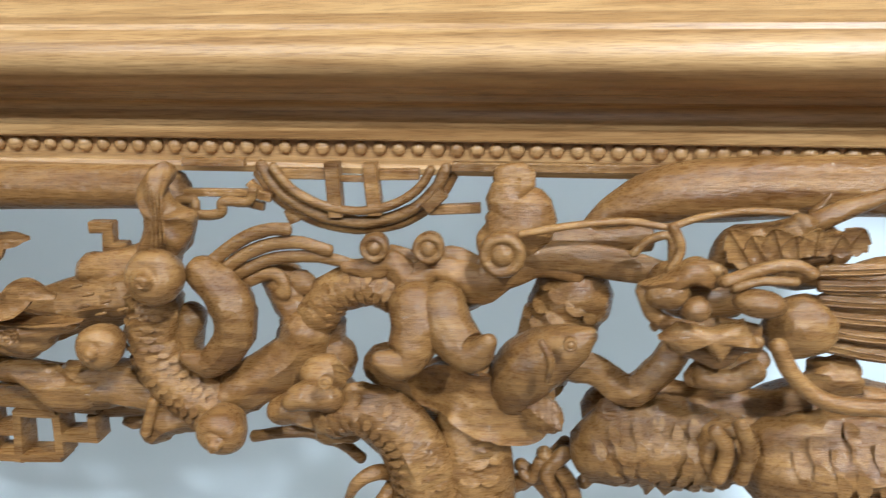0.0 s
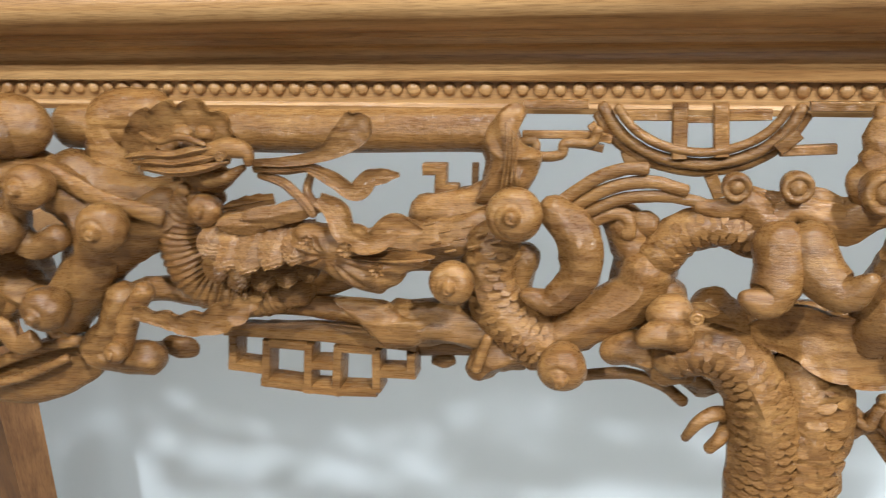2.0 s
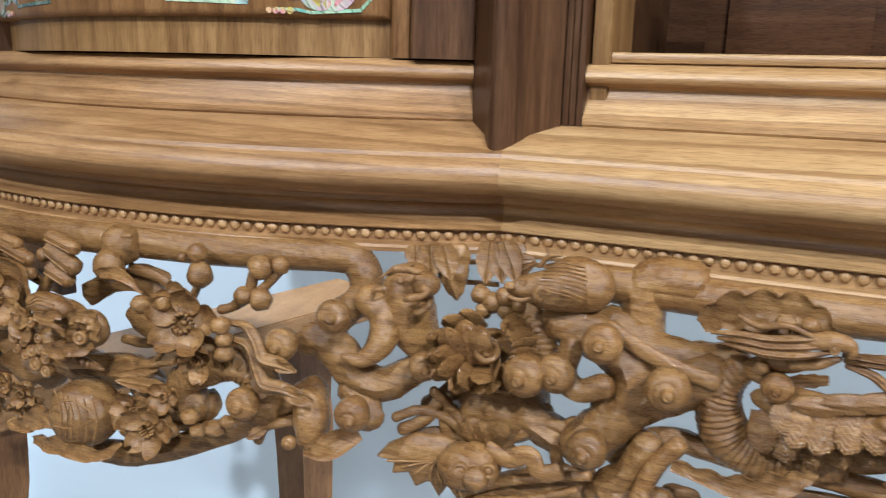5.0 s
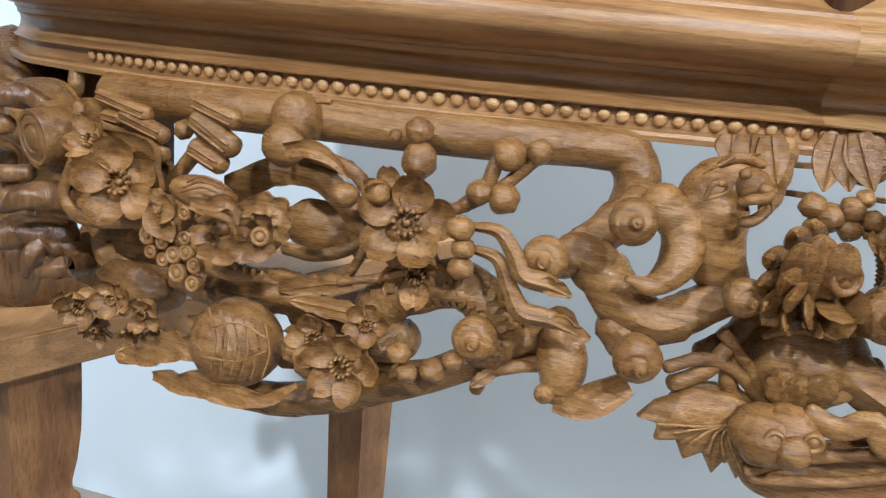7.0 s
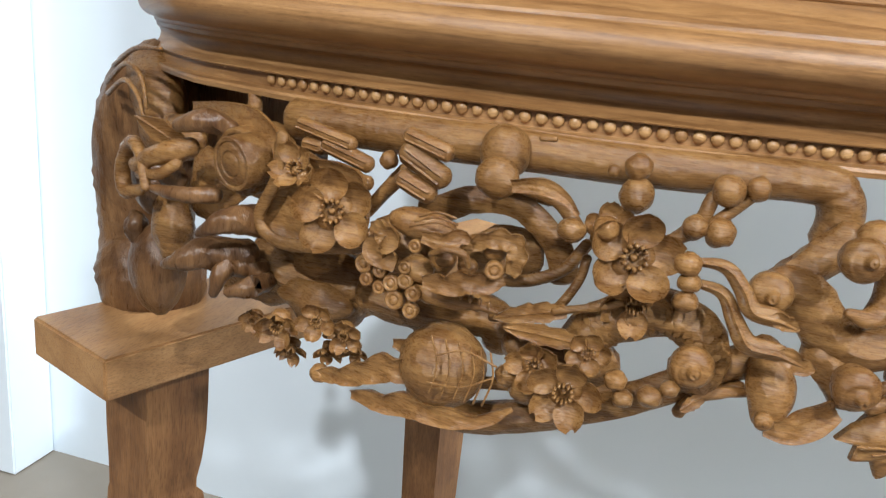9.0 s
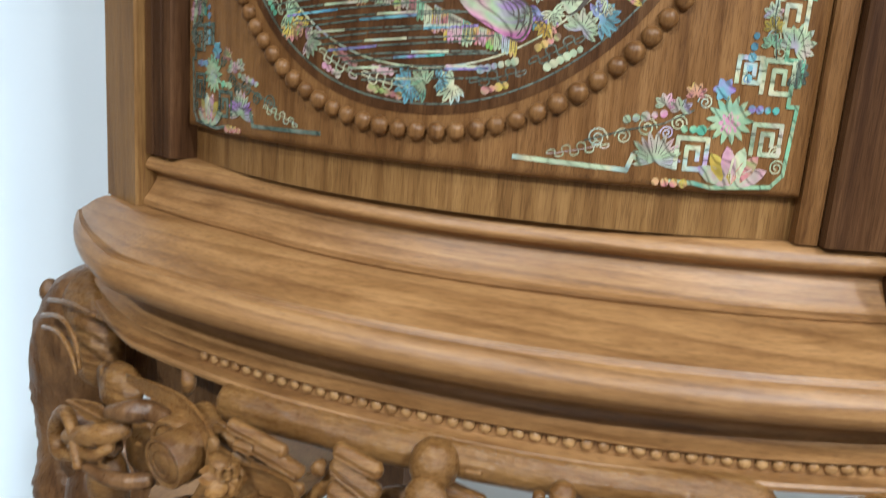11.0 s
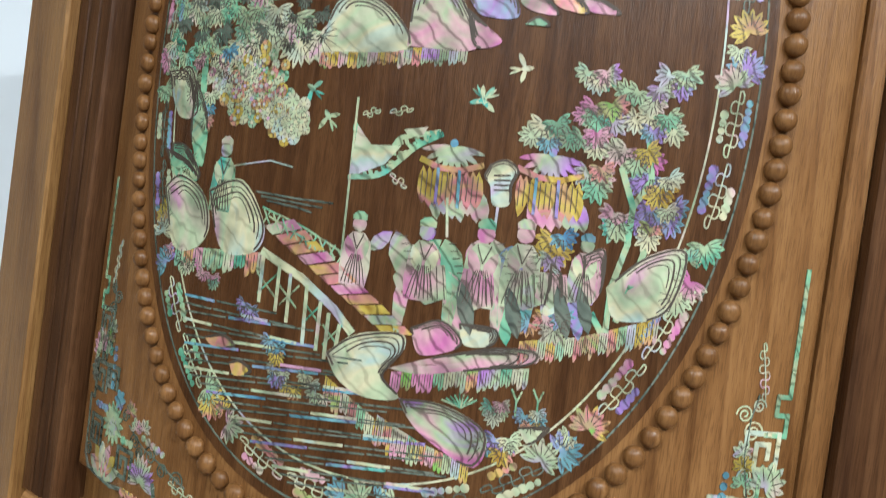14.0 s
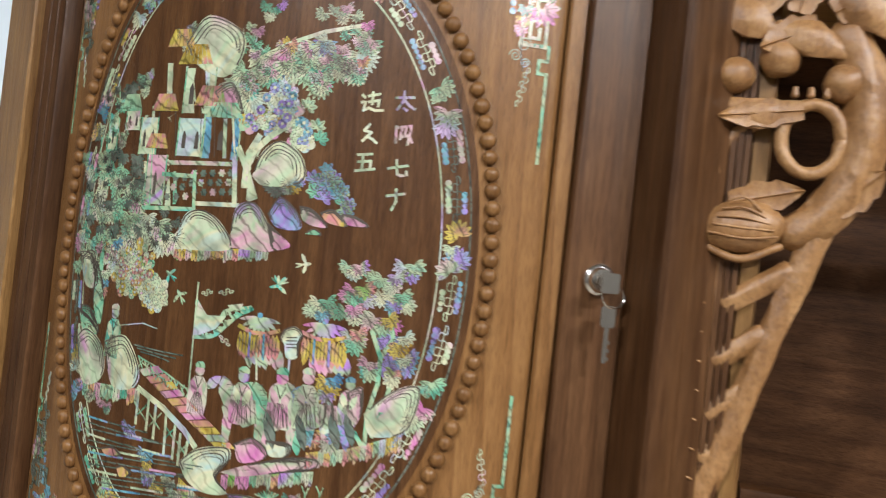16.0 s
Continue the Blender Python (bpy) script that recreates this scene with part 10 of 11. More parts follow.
cloud(-0.2161, 1.0469, 0.0061, 0.0054, 1, 8, 0.0048)
cloud(-0.2124, 1.0805, 0.0124, 0.0075, 1, 14, 0.0048)
cloud(-0.2299, 1.0660, 0.0109, 0.0068, 1, 10, 0.0048)
cloud(-0.2575, 1.0863, 0.0104, 0.0087, 4, 12, 0.0048)
cloud(-0.2351, 1.0846, 0.0136, 0.0059, 0, 12, 0.0048)
cloud(-0.2317, 1.1001, 0.0122, 0.0075, 1, 14, 0.0048)
cloud(-0.2037, 1.0980, 0.0138, 0.0080, 4, 14, 0.0048)
cloud(-0.2083, 1.1111, 0.0151, 0.0067, 0, 12, 0.0048)
cloud(-0.1957, 1.1209, 0.0111, 0.0053, 4, 10, 0.0048)
cloud(-0.2368, 1.1172, 0.0135, 0.0040, 0, 10, 0.0048)
berries(-0.4309, 1.0913, 0.0263, 0.0150, 0, 44)
berries(-0.4042, 1.0779, 0.0140, 0.0097, 2, 18)
berries(-0.4508, 1.1058, 0.0240, 0.0128, 4, 30)
robed(-0.4479, 1.0243, 0.044, 0)
inlay("pearl_rod", strip([(-0.4400, 1.0519), (-0.4136, 1.0570), (-0.3979, 1.0548)], 0.0008), 4, 0.0008)
bird(-0.3914, 1.0992, 0.0095, 2.6, 0)
bird(-0.3788, 1.0847, 0.0095, 2.2, 0)
bird(-0.2930, 1.1010, 0.0095, -2.6, 4)

# upper lake shore and pavilions
rock(4, (-0.3897, 1.1194), (-0.3825, 1.1464), (-0.3652, 1.1518), (-0.3466, 1.1426), (-0.3375, 1.1235))
rock(1, (-0.3377, 1.1253), (-0.3360, 1.1546), (-0.3210, 1.1615), (-0.3073, 1.1468), (-0.3006, 1.1262))
rock(1, (-0.3073, 1.1468), (-0.2988, 1.1407), (-0.2871, 1.1314), (-0.3008, 1.1279))
rock(3, (-0.3083, 1.1539), (-0.2988, 1.1674), (-0.2842, 1.1566), (-0.2808, 1.1446), (-0.2993, 1.1442))
rock(1, (-0.2831, 1.1620), (-0.2719, 1.1598), (-0.2602, 1.1481), (-0.2779, 1.1502))
rock(2, (-0.2663, 1.1587), (-0.2559, 1.1616), (-0.2449, 1.1507), (-0.2600, 1.1517))
rock(1, (-0.2502, 1.1588), (-0.2396, 1.1584), (-0.2289, 1.1520), (-0.2440, 1.1515))
rock(0, (-0.2767, 1.1415), (-0.2700, 1.1459), (-0.2641, 1.1420), cracks=0)
rock(4, (-0.3247, 1.1811), (-0.3187, 1.1997), (-0.3047, 1.2099), (-0.2866, 1.2008), (-0.2814, 1.1817), (-0.2962, 1.1759), (-0.3151, 1.1748))
rock(4, (-0.4012, 1.2830), (-0.3811, 1.3053), (-0.3487, 1.2937), (-0.3438, 1.2752), (-0.3599, 1.2563), (-0.3888, 1.2674))
rock(1, (-0.3669, 1.2449), (-0.3509, 1.2528), (-0.3393, 1.2311), (-0.3487, 1.2251))
shore((-0.3892, 1.1164), (-0.3391, 1.1208), 0.009, 2, 12)
shore((-0.3392, 1.1215), (-0.3042, 1.1250), 0.009, 1, 10)
cloud(-0.2924, 1.1753, 0.0145, 0.0049, 2, 10, 0.0035)
cloud(-0.3032, 1.1723, 0.0111, 0.0035, 5, 8, 0.0035)
house(-0.3821, 1.2275, 0.03, 0.036)
roof(-0.3887, 1.2666, 0.036, 0.016)
house(-0.4187, 1.1530, 0.022, 0.04, 1, 1)
roof(-0.4209, 1.1984, 0.026, 0.012)
house(-0.3857, 1.1933, 0.026, 0.03)
roof(-0.4159, 1.2289, 0.03, 0.014)
roof(-0.3695, 1.2336, 0.032, 0.016)
roof(-0.3550, 1.2248, 0.036, 0.012, 0)
house(-0.3564, 1.1925, 0.034, 0.034, 3, 1)
house(-0.4321, 1.1934, 0.02, 0.03)
roof(-0.4576, 1.2291, 0.028, 0.014, 0)
house(-0.4540, 1.2130, 0.018, 0.018)
house(-0.4808, 1.1966, 0.014, 0.026, 0, 1)
roof(-0.4058, 1.2812, 0.03, 0.014)
inlay("pearl_column", strip([(-0.3539, 1.2230), (-0.3512, 1.1943)], 0.0032), 1, 0.0008)
inlay("pearl_rail", strip([(-0.4067, 1.1873), (-0.3412, 1.1892)], 0.0034), 1, 0.0008)
inlay("pearl_rail", strip([(-0.4102, 1.1779), (-0.3784, 1.1776)], 0.0034), 0, 0.0008)
inlay("pearl_rail", strip([(-0.3750, 1.1565), (-0.3345, 1.1580)], 0.0034), 4, 0.0008)
inlay("pearl_rail", strip([(-0.4291, 1.1496), (-0.3742, 1.1517)], 0.0034), 0, 0.0008)
inlay("pearl_column", strip([(-0.3416, 1.1943), (-0.3376, 1.1599)], 0.004), 4, 0.0008)
inlay("pearl_column", strip([(-0.3772, 1.1814), (-0.3747, 1.1546)], 0.003), 0, 0.0008)
rosette(-0.4060, 1.1751, 0.0034, 1, 6)
rosette(-0.3962, 1.1757, 0.0034, 5, 6)
rosette(-0.3866, 1.1763, 0.0034, 5, 6)
rosette(-0.3779, 1.1799, 0.0034, 1, 6)
rosette(-0.3690, 1.1805, 0.0034, 5, 6)
rosette(-0.3603, 1.1811, 0.0034, 5, 6)
rosette(-0.3518, 1.1818, 0.0034, 1, 6)
rosette(-0.3435, 1.1824, 0.0034, 5, 6)
rosette(-0.4077, 1.1673, 0.0034, 5, 6)
rosette(-0.3978, 1.1679, 0.0034, 1, 6)
rosette(-0.3882, 1.1686, 0.0034, 5, 6)
rosette(-0.3794, 1.1723, 0.0034, 5, 6)
rosette(-0.3704, 1.1729, 0.0034, 1, 6)
rosette(-0.3617, 1.1736, 0.0034, 5, 6)
rosette(-0.3532, 1.1743, 0.0034, 5, 6)
rosette(-0.3448, 1.1750, 0.0034, 1, 6)
rosette(-0.4033, 1.1599, 0.0034, 5, 6)
rosette(-0.3935, 1.1606, 0.0034, 5, 6)
rosette(-0.3841, 1.1614, 0.0034, 1, 6)
rosette(-0.3755, 1.1651, 0.0034, 5, 6)
rosette(-0.3666, 1.1658, 0.0034, 5, 6)
rosette(-0.3579, 1.1665, 0.0034, 1, 6)
rosette(-0.3495, 1.1672, 0.0034, 5, 6)
rosette(-0.3413, 1.1680, 0.0034, 5, 6)
inlay("pearl_trunk", strip([(-0.3218, 1.1669), (-0.3298, 1.1806), (-0.3296, 1.1989), (-0.3224, 1.2121)], 0.005), 4, 0.0008)
inlay("pearl_trunk", strip([(-0.3307, 1.1733), (-0.3308, 1.1878), (-0.3390, 1.2018)], 0.005), 4, 0.0008)
inlay("pearl_trunk", strip([(-0.3265, 1.1991), (-0.3128, 1.2129), (-0.2990, 1.2230)], 0.005), 4, 0.0008)
beads([(-0.3253, 1.2210)], 0.0045, 1, "pearl_fruit")
beads([(-0.3314, 1.2171)], 0.0045, 1, "pearl_fruit")
beads([(-0.3323, 1.2241)], 0.0045, 3, "pearl_fruit")
beads([(-0.3101, 1.2185)], 0.0045, 3, "pearl_fruit")
beads([(-0.3149, 1.2153)], 0.0045, 3, "pearl_fruit")
beads([(-0.3157, 1.2209)], 0.0045, 0, "pearl_fruit")
beads([(-0.2996, 1.2301)], 0.0045, 1, "pearl_fruit")
beads([(-0.3053, 1.2263)], 0.0045, 1, "pearl_fruit")
beads([(-0.3062, 1.2331)], 0.0045, 3, "pearl_fruit")
beads([(-0.2982, 1.2446)], 0.0045, 1, "pearl_fruit")
beads([(-0.3034, 1.2411)], 0.0045, 1, "pearl_fruit")
beads([(-0.3042, 1.2473)], 0.0045, 3, "pearl_fruit")
beads([(-0.3051, 1.2369)], 0.0045, 3, "pearl_fruit")
beads([(-0.3098, 1.2338)], 0.0045, 3, "pearl_fruit")
beads([(-0.3105, 1.2394)], 0.0045, 0, "pearl_fruit")
beads([(-0.2923, 1.2343)], 0.0045, 1, "pearl_fruit")
beads([(-0.2959, 1.2318)], 0.0045, 1, "pearl_fruit")
beads([(-0.2964, 1.2361)], 0.0045, 3, "pearl_fruit")
beads([(-0.3197, 1.2287)], 0.0045, 2, "pearl_fruit")
beads([(-0.3241, 1.2259)], 0.0045, 2, "pearl_fruit")
beads([(-0.3247, 1.2309)], 0.0045, 4, "pearl_fruit")
beads([(-0.3078, 1.2241)], 0.0045, 2, "pearl_fruit")
beads([(-0.3115, 1.2216)], 0.0045, 2, "pearl_fruit")
beads([(-0.3121, 1.2260)], 0.0045, 4, "pearl_fruit")
beads([(-0.2844, 1.2224)], 0.0045, 1, "pearl_fruit")
beads([(-0.2889, 1.2192)], 0.0045, 1, "pearl_fruit")
beads([(-0.2896, 1.2248)], 0.0045, 3, "pearl_fruit")
beads([(-0.2799, 1.2086)], 0.0045, 4, "pearl_fruit")
beads([(-0.2840, 1.2057)], 0.0045, 4, "pearl_fruit")
beads([(-0.2846, 1.2106)], 0.0045, 1, "pearl_fruit")
beads([(-0.3104, 1.2149)], 0.0045, 1, "pearl_fruit")
beads([(-0.3141, 1.2124)], 0.0045, 1, "pearl_fruit")
beads([(-0.3147, 1.2167)], 0.0045, 3, "pearl_fruit")
beads([(-0.3327, 1.2224)], 0.0045, 0, "pearl_fruit")
beads([(-0.3372, 1.2196)], 0.0045, 0, "pearl_fruit")
beads([(-0.3379, 1.2246)], 0.0045, 2, "pearl_fruit")
beads([(-0.3024, 1.2533)], 0.0045, 1, "pearl_fruit")
beads([(-0.3061, 1.2509)], 0.0045, 1, "pearl_fruit")
beads([(-0.3067, 1.2553)], 0.0045, 3, "pearl_fruit")
beads([(-0.2884, 1.2167)], 0.0045, 3, "pearl_fruit")
beads([(-0.2915, 1.2146)], 0.0045, 3, "pearl_fruit")
beads([(-0.2919, 1.2183)], 0.0045, 0, "pearl_fruit")
leaf(-0.2749, 1.1824, 0.008, 1.2, 3, 6)
leaf(-0.2633, 1.1767, 0.008, 1.2, 3, 6)
leaf(-0.2536, 1.1707, 0.008, 1.2, 3, 6)
leaf(-0.2659, 1.1693, 0.008, 1.2, 3, 6)
leaf(-0.2589, 1.1842, 0.008, 1.2, 3, 6)
leaf(-0.2765, 1.2214, 0.008, 1.2, 0, 6)
leaf(-0.2736, 1.2128, 0.008, 1.2, 0, 6)
leaf(-0.2859, 1.2366, 0.008, 1.2, 0, 6)
leaf(-0.3359, 1.2497, 0.0125, 4.7, 0, 11)
leaf(-0.3339, 1.2527, 0.01, 3.9, 1, 9)
leaf(-0.3197, 1.2614, 0.0125, 4.7, 0, 11)
leaf(-0.3178, 1.2644, 0.01, 3.9, 1, 9)
leaf(-0.3069, 1.2802, 0.0125, 4.7, 1, 11)
leaf(-0.3051, 1.2832, 0.01, 3.9, 2, 9)
leaf(-0.2915, 1.2775, 0.0125, 4.7, 0, 11)
leaf(-0.2897, 1.2805, 0.01, 3.9, 1, 9)
leaf(-0.2778, 1.2856, 0.0125, 4.7, 3, 11)
leaf(-0.2760, 1.2886, 0.01, 3.9, 4, 9)
leaf(-0.2692, 1.2755, 0.0125, 4.7, 0, 11)
leaf(-0.2675, 1.2785, 0.01, 3.9, 1, 9)
leaf(-0.2519, 1.2664, 0.0125, 4.7, 4, 11)
leaf(-0.2501, 1.2694, 0.01, 3.9, 0, 9)
leaf(-0.2774, 1.2552, 0.0125, 4.7, 0, 11)
leaf(-0.2756, 1.2582, 0.01, 3.9, 1, 9)
leaf(-0.2441, 1.2885, 0.0125, 4.7, 0, 11)
leaf(-0.2423, 1.2915, 0.01, 3.9, 1, 9)
leaf(-0.3012, 1.2660, 0.0125, 4.7, 4, 11)
leaf(-0.2993, 1.2690, 0.01, 3.9, 0, 9)
leaf(-0.3437, 1.2604, 0.0125, 4.7, 4, 11)
leaf(-0.3416, 1.2634, 0.01, 3.9, 0, 9)
inlay("pearl_branch", strip([(-0.3366, 1.2680), (-0.3074, 1.2838), (-0.2790, 1.2945), (-0.2441, 1.3027)], 0.003), 4, 0.0008)
leaf(-0.4902, 1.1591, 0.0115, 4.7, 4, 9)
leaf(-0.4713, 1.1721, 0.0115, 4.7, 0, 9)
leaf(-0.4439, 1.1652, 0.0115, 4.7, 0, 9)
leaf(-0.4715, 1.1436, 0.0115, 4.7, 4, 9)
leaf(-0.4449, 1.1413, 0.0115, 4.7, 0, 9)
leaf(-0.4140, 1.1283, 0.0115, 4.7, 4, 9)
leaf(-0.4746, 1.1270, 0.0115, 4.7, 0, 9)
leaf(-0.4351, 1.1224, 0.0115, 4.7, 4, 9)
leaf(-0.4052, 1.1368, 0.0115, 4.7, 0, 9)
leaf(-0.4222, 1.1431, 0.0115, 4.7, 4, 9)
leaf(-0.4604, 1.1543, 0.0115, 4.7, 0, 9)
leaf(-0.5040, 1.1798, 0.0115, 4.7, 0, 9)
leaf(-0.4835, 1.1925, 0.0115, 4.7, 0, 9)
leaf(-0.5050, 1.2137, 0.0115, 4.7, 5, 9)
leaf(-0.4843, 1.2257, 0.0115, 4.7, 0, 9)
leaf(-0.4621, 1.2496, 0.0115, 4.7, 5, 9)
leaf(-0.4728, 1.2377, 0.0115, 4.7, 0, 9)
leaf(-0.4449, 1.2570, 0.0115, 4.7, 5, 9)
leaf(-0.4909, 1.1466, 0.0115, 4.7, 4, 9)
leaf(-0.4356, 1.1538, 0.0115, 4.7, 1, 9)
cloud(-0.4640, 1.1117, 0.0189, 0.0119, 2, 14, 0.0042)
cloud(-0.4710, 1.0827, 0.0100, 0.0118, 3, 10, 0.0042)
cloud(-0.4868, 1.1013, 0.0103, 0.0162, 0, 10, 0.0042)
cloud(-0.4819, 1.0527, 0.0141, 0.0079, 0, 8, 0.0042)
berries(-0.4312, 1.1033, 0.0239, 0.0184, 0, 34)
berries(-0.4067, 1.0832, 0.0156, 0.0112, 2, 18)
inlay("pearl_trunk", strip([(-0.4772, 1.1228), (-0.4745, 1.0822), (-0.4737, 1.0499)], 0.0055), 0, 0.0008)
rock(4, (-0.5083, 1.1035), (-0.4889, 1.1094), (-0.4780, 1.0818), (-0.4970, 1.0795))
rock(0, (-0.5007, 1.0623), (-0.4839, 1.0606), (-0.4684, 1.0426), (-0.4950, 1.0424))
bird(-0.2925, 1.1006, 0.0095, -0.9, 0)
bird(-0.2729, 1.1191, 0.0095, 0.2, 4)
inlay("pearl_terrace", [[(-0.4314, 1.2328), (-0.3486, 1.2381), (-0.3410, 1.1936), (-0.4283, 1.1888)]], 4, 0.00062)
inlay("pearl_terrace", [[(-0.4813, 1.1987), (-0.4256, 1.2034), (-0.4209, 1.1502), (-0.4854, 1.1552)]], 0, 0.0006)
inlay("pearl_terrace", [[(-0.4189, 1.2679), (-0.3748, 1.2666), (-0.3695, 1.2336), (-0.4150, 1.2328)]], 4, 0.00062)
inlay("engraved_fold", strip([(-0.4227, 1.2308), (-0.4173, 1.1907)], 0.0005), -1, 0.0007)
inlay("engraved_fold", strip([(-0.4044, 1.2309), (-0.3994, 1.1915)], 0.0005), -1, 0.0007)
inlay("engraved_fold", strip([(-0.3782, 1.2314), (-0.3737, 1.1929)], 0.0005), -1, 0.0007)
inlay("engraved_fold", strip([(-0.3648, 1.2319), (-0.3605, 1.1937)], 0.0005), -1, 0.0007)
leaf(-0.5250, 1.1919, 0.0105, 4.76, 0, 9)
leaf(-0.4925, 1.1916, 0.0105, 4.66, 0, 9)
leaf(-0.4776, 1.1954, 0.0105, 5.27, 5, 9)
leaf(-0.4624, 1.1923, 0.0105, 4.33, 5, 9)
leaf(-0.4432, 1.1907, 0.0105, 4.77, 5, 9)
leaf(-0.5145, 1.1793, 0.0105, 4.21, 4, 9)
leaf(-0.4900, 1.1791, 0.0105, 4.73, 0, 9)
leaf(-0.4732, 1.1803, 0.0105, 4.09, 0, 9)
leaf(-0.4598, 1.1806, 0.0105, 4.04, 0, 9)
leaf(-0.4421, 1.1824, 0.0105, 5.01, 5, 9)
leaf(-0.5106, 1.1691, 0.0105, 5.29, 5, 9)
leaf(-0.4891, 1.1696, 0.0105, 4.81, 4, 9)
leaf(-0.4688, 1.1730, 0.0105, 4.14, 4, 9)
leaf(-0.4564, 1.1743, 0.0105, 4.36, 5, 9)
leaf(-0.4370, 1.1723, 0.0105, 5.2, 5, 9)
leaf(-0.5100, 1.1581, 0.0105, 4.54, 0, 9)
leaf(-0.4890, 1.1604, 0.0105, 4.57, 4, 9)
leaf(-0.4664, 1.1630, 0.0105, 4.95, 0, 9)
leaf(-0.4504, 1.1641, 0.0105, 5.39, 4, 9)
leaf(-0.4354, 1.1613, 0.0105, 4.46, 0, 9)
leaf(-0.5047, 1.1489, 0.0105, 4.3, 0, 9)
leaf(-0.4903, 1.1533, 0.0105, 4.09, 5, 9)
leaf(-0.4730, 1.1525, 0.0105, 5.12, 5, 9)
leaf(-0.4478, 1.1551, 0.0105, 4.03, 5, 9)
leaf(-0.4334, 1.1544, 0.0105, 5.22, 0, 9)
leaf(-0.5036, 1.1389, 0.0105, 5.07, 5, 9)
leaf(-0.4815, 1.1401, 0.0105, 4.46, 0, 9)
leaf(-0.4660, 1.1435, 0.0105, 5.4, 0, 9)
leaf(-0.4545, 1.1451, 0.0105, 4.15, 0, 9)
leaf(-0.4366, 1.1443, 0.0105, 4.41, 0, 9)
leaf(-0.5064, 1.1273, 0.0105, 4.06, 0, 9)
leaf(-0.4838, 1.1313, 0.0105, 5.34, 5, 9)
leaf(-0.4646, 1.1319, 0.0105, 5.22, 5, 9)
leaf(-0.4452, 1.1310, 0.0105, 4.83, 0, 9)
leaf(-0.4308, 1.1326, 0.0105, 4.71, 5, 9)
leaf(-0.4968, 1.1175, 0.0105, 5.0, 0, 9)
leaf(-0.4806, 1.1217, 0.0105, 4.73, 0, 9)
leaf(-0.4659, 1.1196, 0.0105, 4.58, 0, 9)
leaf(-0.4498, 1.1235, 0.0105, 4.86, 4, 9)
leaf(-0.4341, 1.1233, 0.0105, 4.88, 5, 9)
leaf(-0.4106, 1.1382, 0.0165, 4.76, 4, 11)
leaf(-0.3914, 1.1286, 0.0165, 5.18, 4, 11)
leaf(-0.4247, 1.1331, 0.0165, 4.424, 4, 11)
leaf(-0.4032, 1.1255, 0.0165, 4.88, 4, 11)
leaf(-0.4362, 1.1282, 0.0165, 4.16, 4, 11)
leaf(-0.3257, 1.2757, 0.0165, 4.75, 4, 13)
leaf(-0.3054, 1.2694, 0.0165, 4.75, 4, 13)
leaf(-0.2864, 1.2670, 0.0165, 4.75, 0, 13)
leaf(-0.2652, 1.2723, 0.0165, 4.75, 0, 13)
leaf(-0.3328, 1.2425, 0.0165, 4.75, 4, 13)
leaf(-0.3467, 1.2529, 0.0165, 4.75, 4, 13)
leaf(-0.2851, 1.2851, 0.0165, 4.75, 4, 13)
leaf(-0.2482, 1.2792, 0.0165, 4.75, 4, 13)
leaf(-0.2722, 1.1732, 0.007, 2.23, 0, 5)
leaf(-0.2693, 1.1731, 0.007, 0.89, 3, 5)
leaf(-0.2718, 1.1807, 0.007, 1.54, 0, 5)
leaf(-0.2696, 1.1809, 0.007, 2.32, 3, 5)
leaf(-0.2734, 1.1734, 0.007, 1.26, 0, 5)
leaf(-0.2623, 1.1856, 0.007, 0.97, 0, 5)
leaf(-0.2655, 1.1902, 0.007, 0.96, 3, 5)
leaf(-0.2645, 1.1825, 0.007, 1.55, 0, 5)
leaf(-0.2653, 1.1831, 0.007, 1.09, 3, 5)
leaf(-0.2599, 1.1834, 0.007, 0.36, 0, 5)
leaf(-0.2518, 1.1737, 0.007, 1.84, 0, 5)
leaf(-0.2552, 1.1751, 0.007, 0.77, 3, 5)
leaf(-0.2560, 1.1782, 0.007, 0.99, 0, 5)
leaf(-0.2512, 1.1766, 0.007, 1.66, 3, 5)
leaf(-0.2579, 1.1794, 0.007, 1.56, 0, 5)
leaf(-0.2476, 1.1602, 0.007, 2.05, 0, 5)
leaf(-0.2460, 1.1590, 0.007, 2.1, 3, 5)
leaf(-0.2502, 1.1666, 0.007, 1.01, 0, 5)
leaf(-0.2448, 1.1658, 0.007, 2.16, 3, 5)
leaf(-0.2468, 1.1649, 0.007, 0.77, 0, 5)

# crags, pavilion walls and hanging foliage of the upper shore
inlay("pearl_crag", [[(-0.3883, 1.2731), (-0.3863, 1.2912), (-0.3804, 1.3055), (-0.3688, 1.317), (-0.3553, 1.3114), (-0.3469, 1.2954), (-0.3435, 1.2769), (-0.3606, 1.2731)]], 4, 0.0004)
inlay("pearl_crag", [[(-0.3869, 1.2713), (-0.3711, 1.256), (-0.3518, 1.2546), (-0.351, 1.2715)]], 4, 0.0004)
inlay("pearl_crag", [[(-0.3713, 1.2408), (-0.363, 1.2517), (-0.3516, 1.2528), (-0.342, 1.2426), (-0.3405, 1.2303), (-0.36, 1.2295)]], 1, 0.0004)
inlay("pearl_wall", [[(-0.3953, 1.234), (-0.3988, 1.265), (-0.3781, 1.2658), (-0.3703, 1.2345)]], 4, 0.0004)
inlay("pearl_wall", [[(-0.4356, 1.1956), (-0.4394, 1.2255), (-0.411, 1.2238), (-0.394, 1.2322), (-0.37, 1.2319), (-0.342, 1.2267), (-0.3382, 1.1979), (-0.3825, 1.1938)]], 4, 0.0004)
